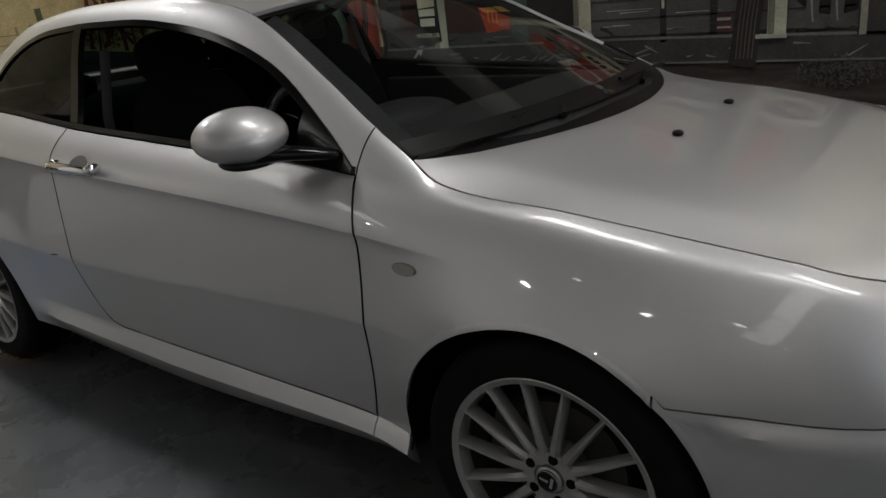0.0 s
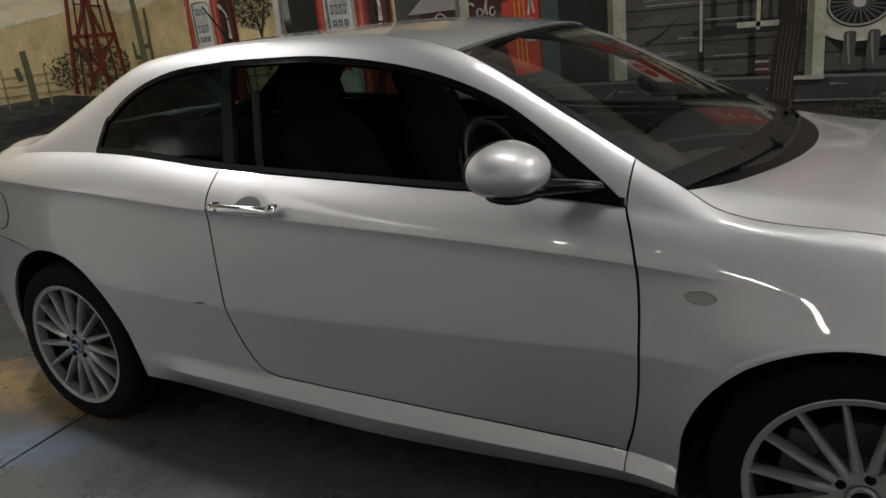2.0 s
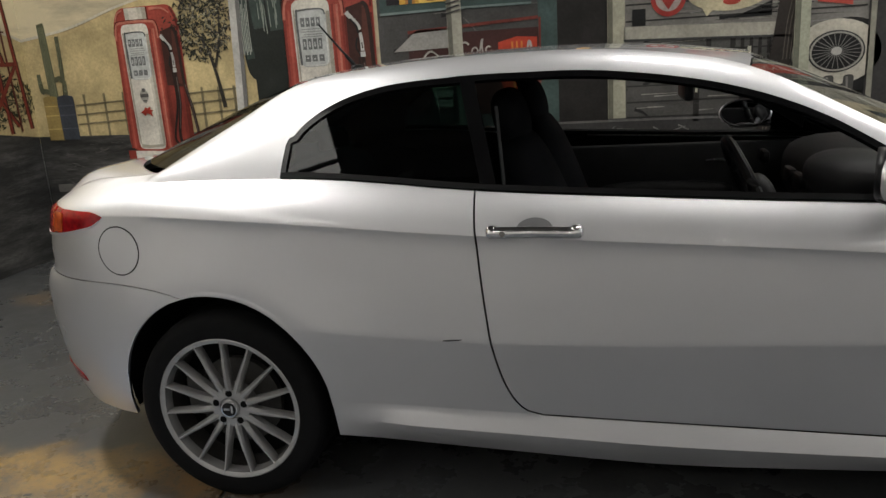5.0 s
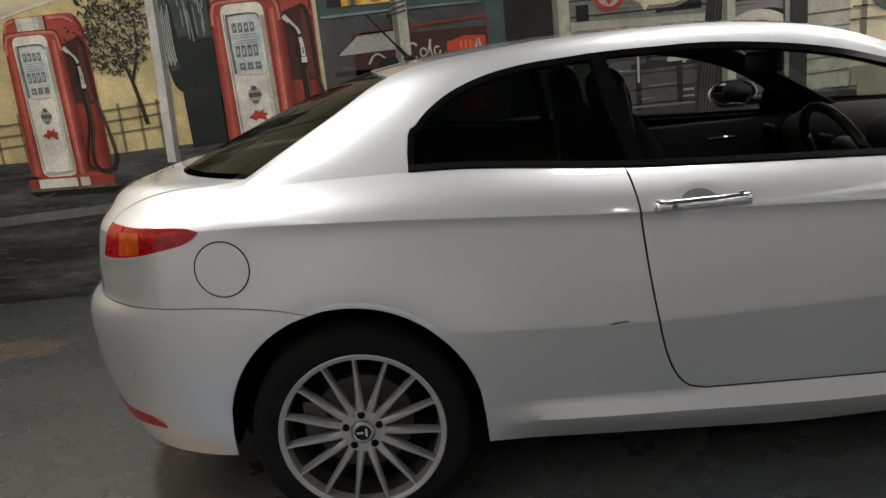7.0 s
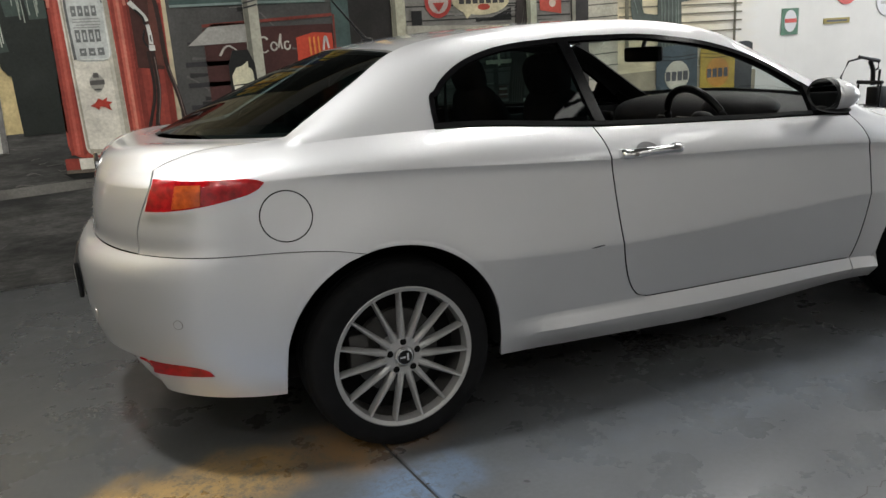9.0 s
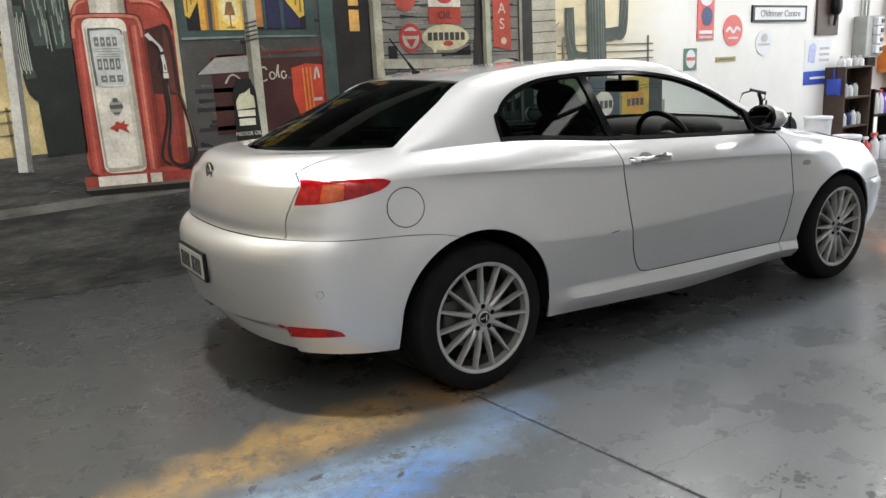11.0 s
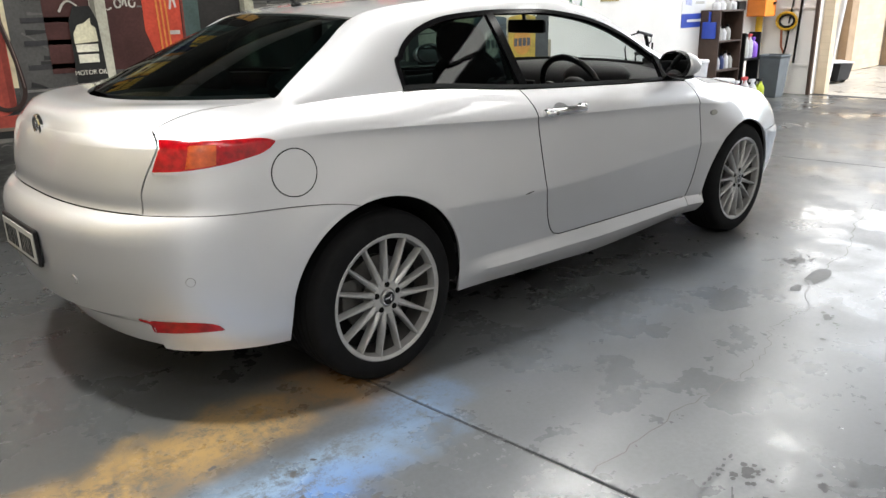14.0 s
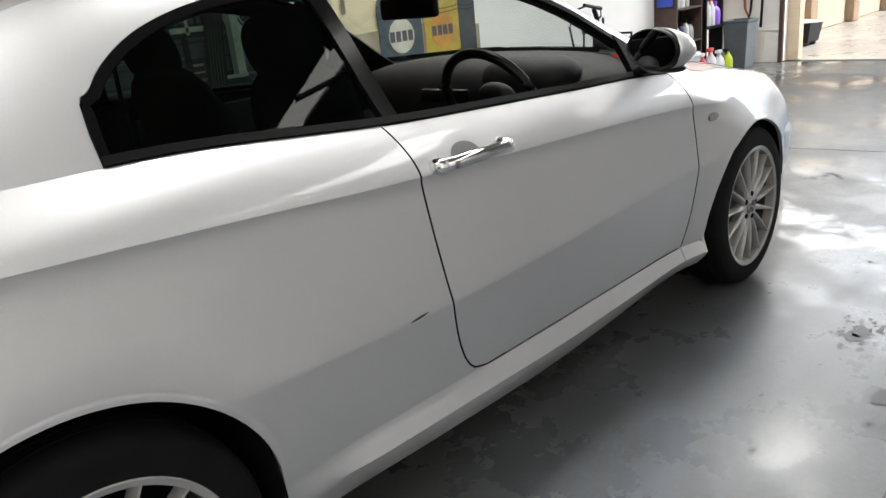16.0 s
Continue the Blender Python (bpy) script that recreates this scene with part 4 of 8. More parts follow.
for wx, wy, turn, tilt in ((AXLE, -0.777, 0, 12), (-AXLE, 0.755, 180, 0), (AXLE, 0.777, 180, 40)):
    w = copy_thing(wheel, pose(wx, wy, HUB_Z, 0, tilt, turn))

for ax, az, r in ARCH:
    for side in (-1, 1):
        bm = bmesh.new()
        rows = []
        for y in (0.845, 0.60, 0.50):
            spots = [(ax + (r + 0.006) * math.cos(a), az + (r + 0.006) * math.sin(a)) for a in (radians(-8 + 196 * k / 40) for k in range(41))]
            rows.append([bm.verts.new((x, side * min(y, -side_point(x, z).y - 0.022), z)) for x, z in spots])
        for p, q in zip(rows, rows[1:]):
            for k in range(40):
                bm.faces.new((p[k], p[k + 1], q[k + 1], q[k]))
        bm.faces.new(rows[-1])
        part("arch_liner", bm, DARK, car, "black plastic wheel-arch liner")
part("underbody", box(3.5, 1.26, 0.10, (0.05, 0, 0.27), 0.03), DARK, car)
for y in (0.40, 0.48):
    part("tailpipe", lathe([(0.026, -2.085), (0.030, -2.088), (0.030, -1.95), (0.026, -1.95)], 24, "X", (0, y, 0.275), close=True), STEEL, car)
    part("tailpipe_bore", lathe([(0.0, -2.06), (0.026, -2.06), (0.026, -2.04), (0.0, -2.04)], 20, "X", (0, y, 0.275)), DARK, car)

# lamps and small parts on the panels
TAIL_A = 37.5


def tail_spot(u):
    """Along the tail lamp: u 0 beside the boot, 1 at its tip on the flank."""
    a = TAIL_A * (1 - u / 0.94)
    if a > 0:
        return lambda z: end_point(radians(a), z)
    x = REAR_S + 0.035 * (u - 0.94) / 0.06
    return lambda z: side_point(x, z)


def tail_piece(u0, u1, v0=0.0, v1=1.0):
    def f(u, v):
        w = u0 + (u1 - u0) * u
        w = max(0.0, w + 0.07 * (v0 + (v1 - v0) * v) * max(0.0, 1 - w / 0.9) ** 2)
        lo = 0.866 + 0.046 * w ** 2.3
        hi = 0.957 - 0.010 * w
        if w > 0.88:
            k = min(1.0, (w - 0.88) / 0.11) ** 2.6
            m = lo * 0.35 + hi * 0.65
            lo, hi = lo + (m - lo) * k, hi + (m - hi) * k
        return tail_spot(w)(lo + (hi - lo) * (v0 + (v1 - v0) * v))
    return f


def spot_disc(a, z, r):
    """A small round patch on the rounded tail: angle, height, radius."""
    c = end_point(radians(a), z)
    t = (end_point(radians(a - 1), z) - end_point(radians(a + 1), z)).normalized()
    up = (end_point(radians(a), z + 0.01) - end_point(radians(a), z - 0.01)).normalized()
    return lambda u, v: c + t * (r * v * math.cos(2 * math.pi * u)) + up * (r * v * math.sin(2 * math.pi * u))


for side in (-1, 1):
    lamp = part("tail_lamp", surface_patch(tail_piece(0.0, 0.99), 40, 6, side, 0.001, 0.012), REDLENS, car, "red wrap-around tail lamp lens")
    part("brake_lens", surface_patch(tail_piece(0.015, 0.30), 16, 6, side, 0.0035, 0.006), REDLENS, lamp)
    part("indicator_lens", surface_patch(tail_piece(0.29, 0.55, 0.06, 0.84), 16, 6, side, 0.0035, 0.006), AMBER, lamp, "amber indicator lens")
    part("lamp_lip", surface_patch(tail_piece(0.0, 0.97, -0.09, -0.005), 40, 2, side, 0.006, 0.008), PAINT, lamp, "silver lip under the lens")
    part("outer_lens", surface_patch(tail_piece(0.59, 0.985), 22, 6, side, 0.0035, 0.006), REDLENS, lamp)
    refl = lambda u, v: end_point(radians(45 - 28 * u), 0.346 + 0.036 * max(0.0, 1 - u / 0.16) ** 2 + v * (0.012 + 0.034 * min(1.0, u / 0.16)) * (1 - 0.25 * u) * max(0.0, 1 - u**6) ** 0.5)
    part("reflector", surface_patch(refl, 24, 4, side, 0.003, 0.008), REDLENS, rear_bumper, "red bumper reflector")
    for a, z in ((24.5, 0.524), (66, 0.505)):
        part("parking_sensor", surface_patch(spot_disc(a, z, 0.0135), 20, 3, side, 0.002, 0.004), PAINT, rear_bumper)
        part("sensor_gap", surface_patch(spot_disc(a, z, 0.0155), 20, 3, side, 0.0008, 0.002), STEEL, rear_bumper)
    marker = part("side_repeater", surface_patch(disc_on(0.965, 0.735, 0.032, 0.0125), 28, 4, side, 0.005, 0.007), REPEATER, car, "clear side indicator lens")
    part("repeater_rim", surface_patch(disc_on(0.965, 0.735, 0.035, 0.0145), 28, 4, side, 0.002, 0.004), STEEL, marker)
    head = lambda u, v: end_point(radians(30 + 36 * u), 0.655 + (0.055 + 0.03 * (1 - u)) * (v - 0.5) * math.sin(math.pi * (0.12 + 0.8 * u)) ** 0.6, True)
    part("headlamp", surface_patch(head, 24, 6, side, 0.004, 0.02), CLEARL, car, "clear headlamp cover")
part("fuel_flap_gap", surface_patch(ring_on(-1.622, 0.828, 0.0745, 0.0785), 56, 2, -1, 0.0010, 0.003), BLACK, car)
part("fuel_flap", surface_patch(disc_on(-1.622, 0.828, 0.0745, 0.0745), 56, 10, -1, 0.0014, 0.003), PAINT, car)
scr = lambda u, v: side_point(-0.585 + 0.056 * u, 0.574 + 0.004 * u + 0.005 * (v - 0.5) * math.sin(math.pi * (0.1 + 0.8 * u)))
part("scratch", surface_patch(scr, 12, 2, -1, 0.0008, 0.0012), SCUFF, car, "dark scuff in the silver paint")

badge_p = end_point(radians(90), 0.955)
tilt = pose(0, 0, 0, 0, -8, 0)
part("badge", lathe([(0.0, -0.006), (0.028, -0.006), (0.030, -0.002), (0.030, 0.003), (0.0, 0.003)], 36, "X", tuple(badge_p)), GREYPL, boot, "round grey boot emblem")
part("badge_ring", lathe([(0.027, -0.008), (0.035, -0.011), (0.042, -0.007), (0.042, 0.003), (0.027, 0.003)], 40, "X", tuple(badge_p), close=True), CHROME, boot)
part("badge_mark", box(0.004, 0.014, 0.036, (badge_p.x - 0.0075, 0.010, badge_p.z), 0.001), CHROME, boot)
part("badge_mark", box(0.004, 0.022, 0.008, (badge_p.x - 0.0075, -0.010, badge_p.z), 0.001), CHROME, boot)

PLATEM = material("plate_white", (0.34, 0.335, 0.315), 0.4, vary=0.08, vscale=20)
plate_x = rear_x(0.575) - 0.004
plate = part("number_plate", box(0.016, 0.392, 0.128, (plate_x, 0, 0.578), 0.006), BLACK, car, "black-framed number plate", smooth=0)
part("plate_face", box(0.006, 0.368, 0.104, (plate_x - 0.007, 0, 0.578), 0.002), PLATEM, plate, smooth=0)
for k, y in enumerate((0.134, 0.086, 0.038, -0.038, -0.086, -0.134)):
    for dy in (-0.0115, 0.0115):
        part("plate_bar", box(0.003, 0.010, 0.068, (plate_x - 0.0105, y + dy, 0.575)), BLACK, plate, smooth=0)

# grey half-oval stands in for the shade in the silver finger recess
CUP_SHADE = material("cup_shade_grey", (0.20, 0.20, 0.205), 0.45, 0.5, vary=0.05, vscale=20)
for side in (-1, 1):
    y = side * (crease_h(-0.32) + 0.022)
    h = part("door_handle", tube([(-0.438, y - side * 0.004, 0.884), (-0.42, y, 0.886), (-0.32, y + side * 0.006, 0.888), (-0.21, y, 0.884), (-0.195, y - side * 0.004, 0.883)],
                                 0.0145, 12, flat=1.15), CHROME, doors[side], "chrome pull handle")
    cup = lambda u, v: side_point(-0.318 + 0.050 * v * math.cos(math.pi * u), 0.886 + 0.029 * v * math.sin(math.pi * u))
    part("handle_cup_shade", surface_patch(cup, 24, 4, side, 0.0012, 0.003), CUP_SHADE, doors[side], "grey patch for the shade in the finger cup")
    for x in (-0.43, -0.205):
        part("handle_mount", blob(0.020, 0.028, 0.019, (x, y - side * 0.014, 0.886), 2.6, 16, 10), CHROME, h)
    part("key_lock", lathe([(0.0, y + side * 0.017), (0.008, y + side * 0.016), (0.009, y + side * 0.008), (0.0, y + side * 0.008)], 16, at=(-0.40, 0, 0.886)), STEEL, h)

# trim round the side windows, glass, pillars
PILLAR = ((-0.452, 0.985), (-0.528, 1.30))


def pillar_x(z):
    (x0, z0), (x1, z1) = PILLAR
    return x0 + (x1 - x0) * (z - z0) / (z1 - z0)


for side in (-1, 1):
    molding = lambda u, v: upper_point(-1.088 + 1.868 * u, belt_z(-1.088 + 1.868 * u) + 0.001 + 0.015 * v)
    part("belt_molding", surface_patch(molding, 70, 3, side, 0.005, 0.016), BLACK, car, "black rubber window-sill strip")
    def upper_line(u, v):
        x = -1.0895 + 1.872 * u
        if u < 0.08:
            x = -1.0895 + 1.872 * 0.08 * (u / 0.08) ** 2
        z = max(win_z(x), belt_z(x))
        slope = (win_z(x + 0.004) - win_z(x - 0.004)) / 0.008
        n = Vector((slope, -1)) / math.hypot(slope, 1)
        inner = 0.017 * v
        return upper_point(min(x + n.x * inner, 0.79), max(z + n.y * inner, belt_z(x)))
    part("window_surround", surface_patch(upper_line, 110, 2, side, 0.003, 0.014), GLOSSB, car, "black window surround")
    pil = lambda u, v: upper_point(pillar_x(0.985 + 0.30 * u) - 0.022 + 0.044 * v, min(0.985 + 0.30 * u, win_z(pillar_x(1.2)) - 0.002))
    part("centre_pillar", surface_patch(pil, 20, 3, side, 0.004, 0.02), GLOSSB, car, "gloss black window pillar")
    sail = lambda u, v: upper_point(0.575 + 0.198 * u, belt_z(0.575 + 0.198 * u) + v * max(0.004, win_z(0.575 + 0.198 * u) - belt_z(0.575 + 0.198 * u)))
    part("mirror_sail", surface_patch(sail, 14, 6, side, 0.006, 0.02), GLOSSB, doors[side], "black triangular mirror mount")
    terms = lambda x, z: (1.0, x, z, x * x, x * z, z * z)
    spots = [(x, z) for x in (-1.05, -0.95, -0.85, -0.75, -0.65, -0.55) for z in (1.02, 1.08, 1.14, 1.20, 1.26) if z < win_z(x)]
    pane = np.linalg.lstsq(np.array([terms(x, z) for x, z in spots]), np.array([upper_point(x, z).y for x, z in spots]), rcond=None)[0]
    def quarter(u, v):
        z = belt_z(-0.8) + 0.008 + (1.290 - belt_z(-0.8)) * v
        x1 = pillar_x(z)
        # rear limit from the outline at this height
        x0 = -1.088
        while x0 < -0.55 and win_z(x0) < z:
            x0 += 0.004
        x = x0 + (x1 - x0) * u
        z = max(z, belt_z(x))
        return Vector((x, float(np.dot(pane, terms(x, z))), z))
    part("quarter_glass", surface_patch(quarter, 30, 20, side, -0.004, 0.0005), TINTED, car, "dark tinted rear side window")
    for xa, xb in ((-1.50, -1.10), (0.27, 0.88)):
        post = lambda u, v: Vector((xa + (xb - xa) * u, -edge_y(xa + (xb - xa) * u) + 0.018 + 0.06 * v - 0.06 * (1 - v), edge_z(xa + (xb - xa) * u) - 0.009 - 0.043 * (1 - v)))
        part("pillar_lining", surface_patch(post, 16, 3, side, 0.0, 0.006), INTERIOR, car, "dark inner pillar lining")
    # inner roof pillar trim
    lining = lambda u, v: upper_point(-1.05 + 1.75 * u, max(win_z(-1.05 + 1.75 * u) - 0.012 + 0.05 * v, belt_z(-1.05 + 1.75 * u))) + Vector((0, 0.03, -0.004))
    part("roof_lining_rail", surface_patch(lining, 40, 2, side, 0.0, 0.012), INTERIOR, car)

# door mirrors: a silver egg-shaped cap on a black housing that carries the glass
for side in (-1, 1):
    c = Vector((0.525, -0.884, 1.019)) if side < 0 else Vector((0.487, 0.87, 1.018))
    turn = -19 if side < 0 else 80           # swept back; the far one is folded in

    def set_out(bm):
        for v in bm.verts:
            v.co.z += -0.09 * v.co.x
        bmesh.ops.rotate(bm, verts=bm.verts[:], matrix=Matrix.Rotation(radians(turn), 3, "Z"))
        bmesh.ops.translate(bm, verts=bm.verts[:], vec=c)
        return bm

    def egg(size):                           # blunt behind, drawn out ahead
        bm = blob(1.0, 0.115 * size, 0.0645 * size, (0, 0, 0), 2.0, 64, 40)
        for v in bm.verts:
            v.co.x *= size * (0.1136 if v.co.x > 0 else 0.030)
        bmesh.ops.bisect_plane(bm, geom=bm.verts[:] + bm.edges[:] + bm.faces[:], plane_co=(-0.012, 0, 0), plane_no=(-1, 0, 0), clear_outer=True)
        return bm

    def girth(x):
        return math.sqrt(max(0.0, 1 - (x / (0.1136 if x > 0 else 0.030)) ** 2))

    bm = egg(1.0)
    for v in bm.verts:                       # the silver ends in a curved edge, further forward above and below
        if v.co.x < 0.03:
            x = v.co.x + 0.020 * min(1.0, (v.co.z / 0.0645) ** 2) * (0.03 - v.co.x) / 0.042
            k = girth(x) / girth(v.co.x)
            v.co = Vector((x, v.co.y * k, v.co.z * k))
    shell = part("door_mirror", set_out(bm), PAINT, doors[side], "silver door mirror cap")
    part("mirror_housing", set_out(egg(0.985)), BLACK, shell, "black mirror housing")
    bm = lathe([(0.91, -0.014), (0.93, -0.021), (0.96, -0.023), (0.985, -0.020), (1.0, -0.012), (0.985, -0.006), (0.91, -0.004)], 64, "X", close=True)
    for v in bm.verts:
        v.co = Vector((v.co.x, v.co.y * 0.109, v.co.z * 0.0610))
    part("mirror_rim", set_out(bm), BLACK, shell, "black mirror rim")
    bm = lathe([(0.0, -0.003), (1.0, -0.003), (1.0, 0.004), (0.0, 0.004)], 64, "X")
    for v in bm.verts:
        v.co = Vector((v.co.x - 0.014, v.co.y * 0.1005, v.co.z * 0.0562))
    part("mirror_glass", set_out(bm), MIRROR, shell, "reflecting mirror glass")
    part("mirror_foot", set_out(blob(0.055, 0.070, 0.016, (0.030, 0.0, -0.055), 2.3, 28, 14)), BLACK, shell)
    path = cubic(Vector((0.715, side * 0.765, 0.952)), Vector((-0.4, side * 0.6, 0.16)), Vector((0.575, side * 0.89, 0.972)), Vector((0.5, side * -0.7, -0.02)), 10)
    part("mirror_arm", tube(path, 0.024, 24, 0.040, 0.55), GLOSSB, shell, "black mirror arm")

# wipers, cowl, washer jets, aerial
cowl_e = [edge_at(0.895) + Vector((0.012 * k, 0.03, -0.018)) for k in range(4)]
cowl_c = [Vector((1.055 + 0.035 * k, 0, 0.948 - 0.012 * k)) for k in range(4)]
xs = steps(0.848, 0.90, 5)
part("screen_band", top_patch([edge_at(x) + Vector((0, 0.010, -0.001)) for x in xs], bow(xs, 0.1665, 0.175, SCREEN_C)), BLACK, windscreen, "black printed border")
part("cowl", top_patch(cowl_e, cowl_c), BLACK, car, "black plastic windscreen cowl")
for y0, y1, xa in ((-0.40, 0.06, 0.955), (0.12, 0.56, 0.99)):
    pts = [(xa + 0.05 * (1 - ((y - 0.05) / 0.65) ** 2), y, 0.955 + 0.028 * (1 - ((y - 0.05) / 0.65) ** 2)) for y in steps(y0, y1, 8)]
    w = part("wiper", tube(pts, 0.0065, 8), BLACK, car, "black wiper")
    part("wiper_arm", tube([(1.06, y0 + 0.12, 0.955), (xa + 0.04, (y0 + y1) / 2, 0.977)], 0.009, 8, 0.005), BLACK, w)
for y in (-0.212, 0.205):
    part("washer_jet", blob(0.014, 0.012, 0.008, (1.332, y, 0.902), 2.4, 14, 8), BLACK, bonnet)
aer = part("aerial", tube([(-1.062, -0.02, 1.338), (-1.125, -0.02, 1.415), (-1.195, -0.02, 1.500)], 0.0048, 10, 0.0032), BLACK, car, "short black roof aerial")
part("aerial_coil", tube([(-1.062, -0.02, 1.338), (-1.098, -0.02, 1.382)], 0.0085, 12, 0.0068), BLACK, aer)
part("aerial_foot", blob(0.024, 0.015, 0.012, (-1.056, -0.02, 1.334), 2.2, 18, 10), BLACK, aer)

# cabin
part("cabin_floor", box(2.3, 1.3, 0.04, (-0.3, 0, 0.33)), INTERIOR, car)
bm = blob(0.26, 0.68, 0.16, (0.76, 0, 0.82), 3.2, 40, 20)
for v in bm.verts:
    v.co.x += 0.10 * (1 - (v.co.y / 0.68) ** 2)
dash = part("dashboard", bm, INTERIOR, car, "dark soft-touch dashboard")
part("instrument_hood", blob(0.13, 0.19, 0.075, (0.60, -0.36, 0.93), 2.4, 28, 14), INTERIOR, dash)
part("centre_console", box(0.9, 0.22, 0.34, (0.15, 0, 0.50), 0.04), INTERIOR, car)
for y in (-0.56, -0.08, 0.06, 0.54):
    part("air_vent", box(0.03, 0.10, 0.055, (0.515, y, 0.865), 0.012), BLACK, dash)
sw = bmesh.new()
rr = 0.184
ring = [(0.0, rr * math.cos(a), rr * math.sin(a)) for a in (2 * math.pi * k / 40 for k in range(41))]
join(sw, tube(ring, 0.0165, 10))
swm = Matrix.Translation((0.305, -0.42, 0.885)) @ Matrix.Rotation(radians(-24), 4, "Y")
wheel_o = part("steering_wheel", sw, BLACK, car, "black leather steering wheel")
wheel_o.matrix_basis = swm
part("steering_boss", blob(0.035, 0.075, 0.065, (0.03, 0, -0.01), 2.4, 20, 12), INTERIOR, wheel_o)
for a in (200, 340, 270):
    part("steering_spoke", tube([(0.02, 0.05 * math.cos(radians(a)), 0.05 * math.sin(radians(a))), (0.004, 0.175 * math.cos(radians(a)), 0.175 * math.sin(radians(a)))],
                                0.016, 8, 0.012), GREYPL, wheel_o)
part("steering_column", tube([(0.36, -0.36, 0.83), (0.66, -0.36, 0.72)], 0.045, 14), INTERIOR, car)
for y in (-0.36, 0.36):
    seat = part("front_seat", blob(0.27, 0.255, 0.10, (-0.02, y, 0.48), 3.0, 28, 14), CLOTH, car, "dark cloth bucket seat")
    bm = blob(0.085, 0.25, 0.34, (0, 0, 0), 2.8, 28, 18)
    bmesh.ops.transform(bm, matrix=Matrix.Translation((-0.31, y, 0.79)) @ Matrix.Rotation(radians(-20), 4, "Y"), verts=bm.verts[:])
    part("seat_back", bm, CLOTH, seat)
    bm = blob(0.055, 0.14, 0.095, (0, 0, 0), 2.6, 22, 14)
    bmesh.ops.transform(bm, matrix=Matrix.Translation((-0.43, y, 1.15)) @ Matrix.Rotation(radians(-15), 4, "Y"), verts=bm.verts[:])
    part("headrest", bm, CLOTH, seat)
bench = part("rear_bench", blob(0.26, 0.58, 0.11, (-0.86, 0, 0.50), 3.2, 28, 14), CLOTH, car, "dark cloth rear seat")
bm = blob(0.09, 0.58, 0.27, (0, 0, 0), 3.2, 28, 14)
bmesh.ops.transform(bm, matrix=Matrix.Translation((-1.16, 0, 0.76)) @ Matrix.Rotation(radians(-28), 4, "Y"), verts=bm.verts[:])
part("bench_back", bm, CLOTH, bench)
for y in (-0.3, 0.3):
    part("rear_headrest", blob(0.05, 0.12, 0.06, (-1.30, y, 1.03), 2.6, 18, 12), CLOTH, bench)
part("parcel_shelf", box(0.42, 1.12, 0.02, (-1.50, 0, 0.985), 0.006), INTERIOR, car)
xs = steps(-1.12, 0.255, 24)
part("headliner", top_patch([edge_at(x) + Vector((0, 0.015, -0.022)) for x in xs], [c + Vector((0, 0, -0.025)) for c in bow(xs, -0.07, 0.06, ROOF_C)]), GREYPL, car,
     "grey fabric headlining")
im = part("interior_mirror", box(0.03, 0.24, 0.065, (0.12, -0.27, 1.206), 0.012), BLACK, car, "black interior mirror")
part("interior_mirror_stem", tube([(0.13, -0.25, 1.22), (0.26, -0.12, 1.29)], 0.010, 8), BLACK, im)

STRAP = material("grey_belt_webbing", (0.05, 0.05, 0.05), 0.8, vary=0.15, vscale=30, bump=0.2, bscale=300)
for side in (-1, 1):
    part("seat_belt", tube([(-0.445, side * 0.60, 1.20), (-0.425, side * 0.655, 1.00), (-0.41, side * 0.675, 0.62)], 0.018, 8, flat=0.3), STRAP, car, "dark grey seat belt webbing")
    card = part("door_card", box(1.10, 0.05, 0.50, (0.18, side * 0.725, 0.66), 0.02), INTERIOR, doors[side], "dark inner door panel")
    part("armrest", blob(0.30, 0.05, 0.045, (0.12, side * 0.685, 0.70), 2.6, 20, 10), INTERIOR, card)
    part("inner_handle", tube([(0.30, side * 0.695, 0.83), (0.36, side * 0.685, 0.835), (0.42, side * 0.695, 0.83)], 0.009, 8), CHROME, card, "chrome inner door handle")
# ---- the painted mural on the north and west walls (x or y along the wall, z up, metres) ----
PIGMENT = {}


def pigment(r, g, b, rough=0.55):
    key = (r, g, b, rough)
    if key not in PIGMENT:
        PIGMENT[key] = material("mural_paint", (r, g, b), rough, vary=0.24, vscale=4, grain=0.16, gscale=60, second=(r * 0.50, g * 0.50, b * 0.50),
                                sscale=3.5, samount=0.40, bump=0.06, bscale=120, spec=0.22)
    return PIGMENT[key]


def rect(x0, z0, x1, z1):
    return [(x0, z0), (x1, z0), (x1, z1), (x0, z1)]


def oval(cx, cz, rx, rz, n=32):
    return [(cx + rx * math.cos(2 * math.pi * k / n), cz + rz * math.sin(2 * math.pi * k / n)) for k in range(n)]


def curved(points, n=6):
    """A smooth line through points."""
    out = []
    ends = [points[0]] + list(points) + [points[-1]]
    for p0, p1, p2, p3 in zip(ends, ends[1:], ends[2:], ends[3:]):
        for k in range(n):
            t = k / n
            out.append(tuple(0.5 * (2 * b + (c - a) * t + (2 * a - 5 * b + 4 * c - d) * t * t + (3 * b - a - 3 * c + d) * t**3) for a, b, c, d in zip(p0, p1, p2, p3)))
    return out + [points[-1]]


def rounded(points, r=0.03, n=4):
    """A polygon with rounded corners."""
    out = []
    m = len(points)
    for i in range(m):
        a, b, c = (Vector(points[(i + k) % m]) for k in (-1, 0, 1))
        u, v = a - b, c - b
        q = min(r, u.length * 0.45, v.length * 0.45)
        p0, p2 = b + u.normalized() * q, b + v.normalized() * q
        for k in range(n + 1):
            t = k / n
            out.append(tuple(p0 * (1 - t) ** 2 + b * 2 * t * (1 - t) + p2 * t * t))
    return out


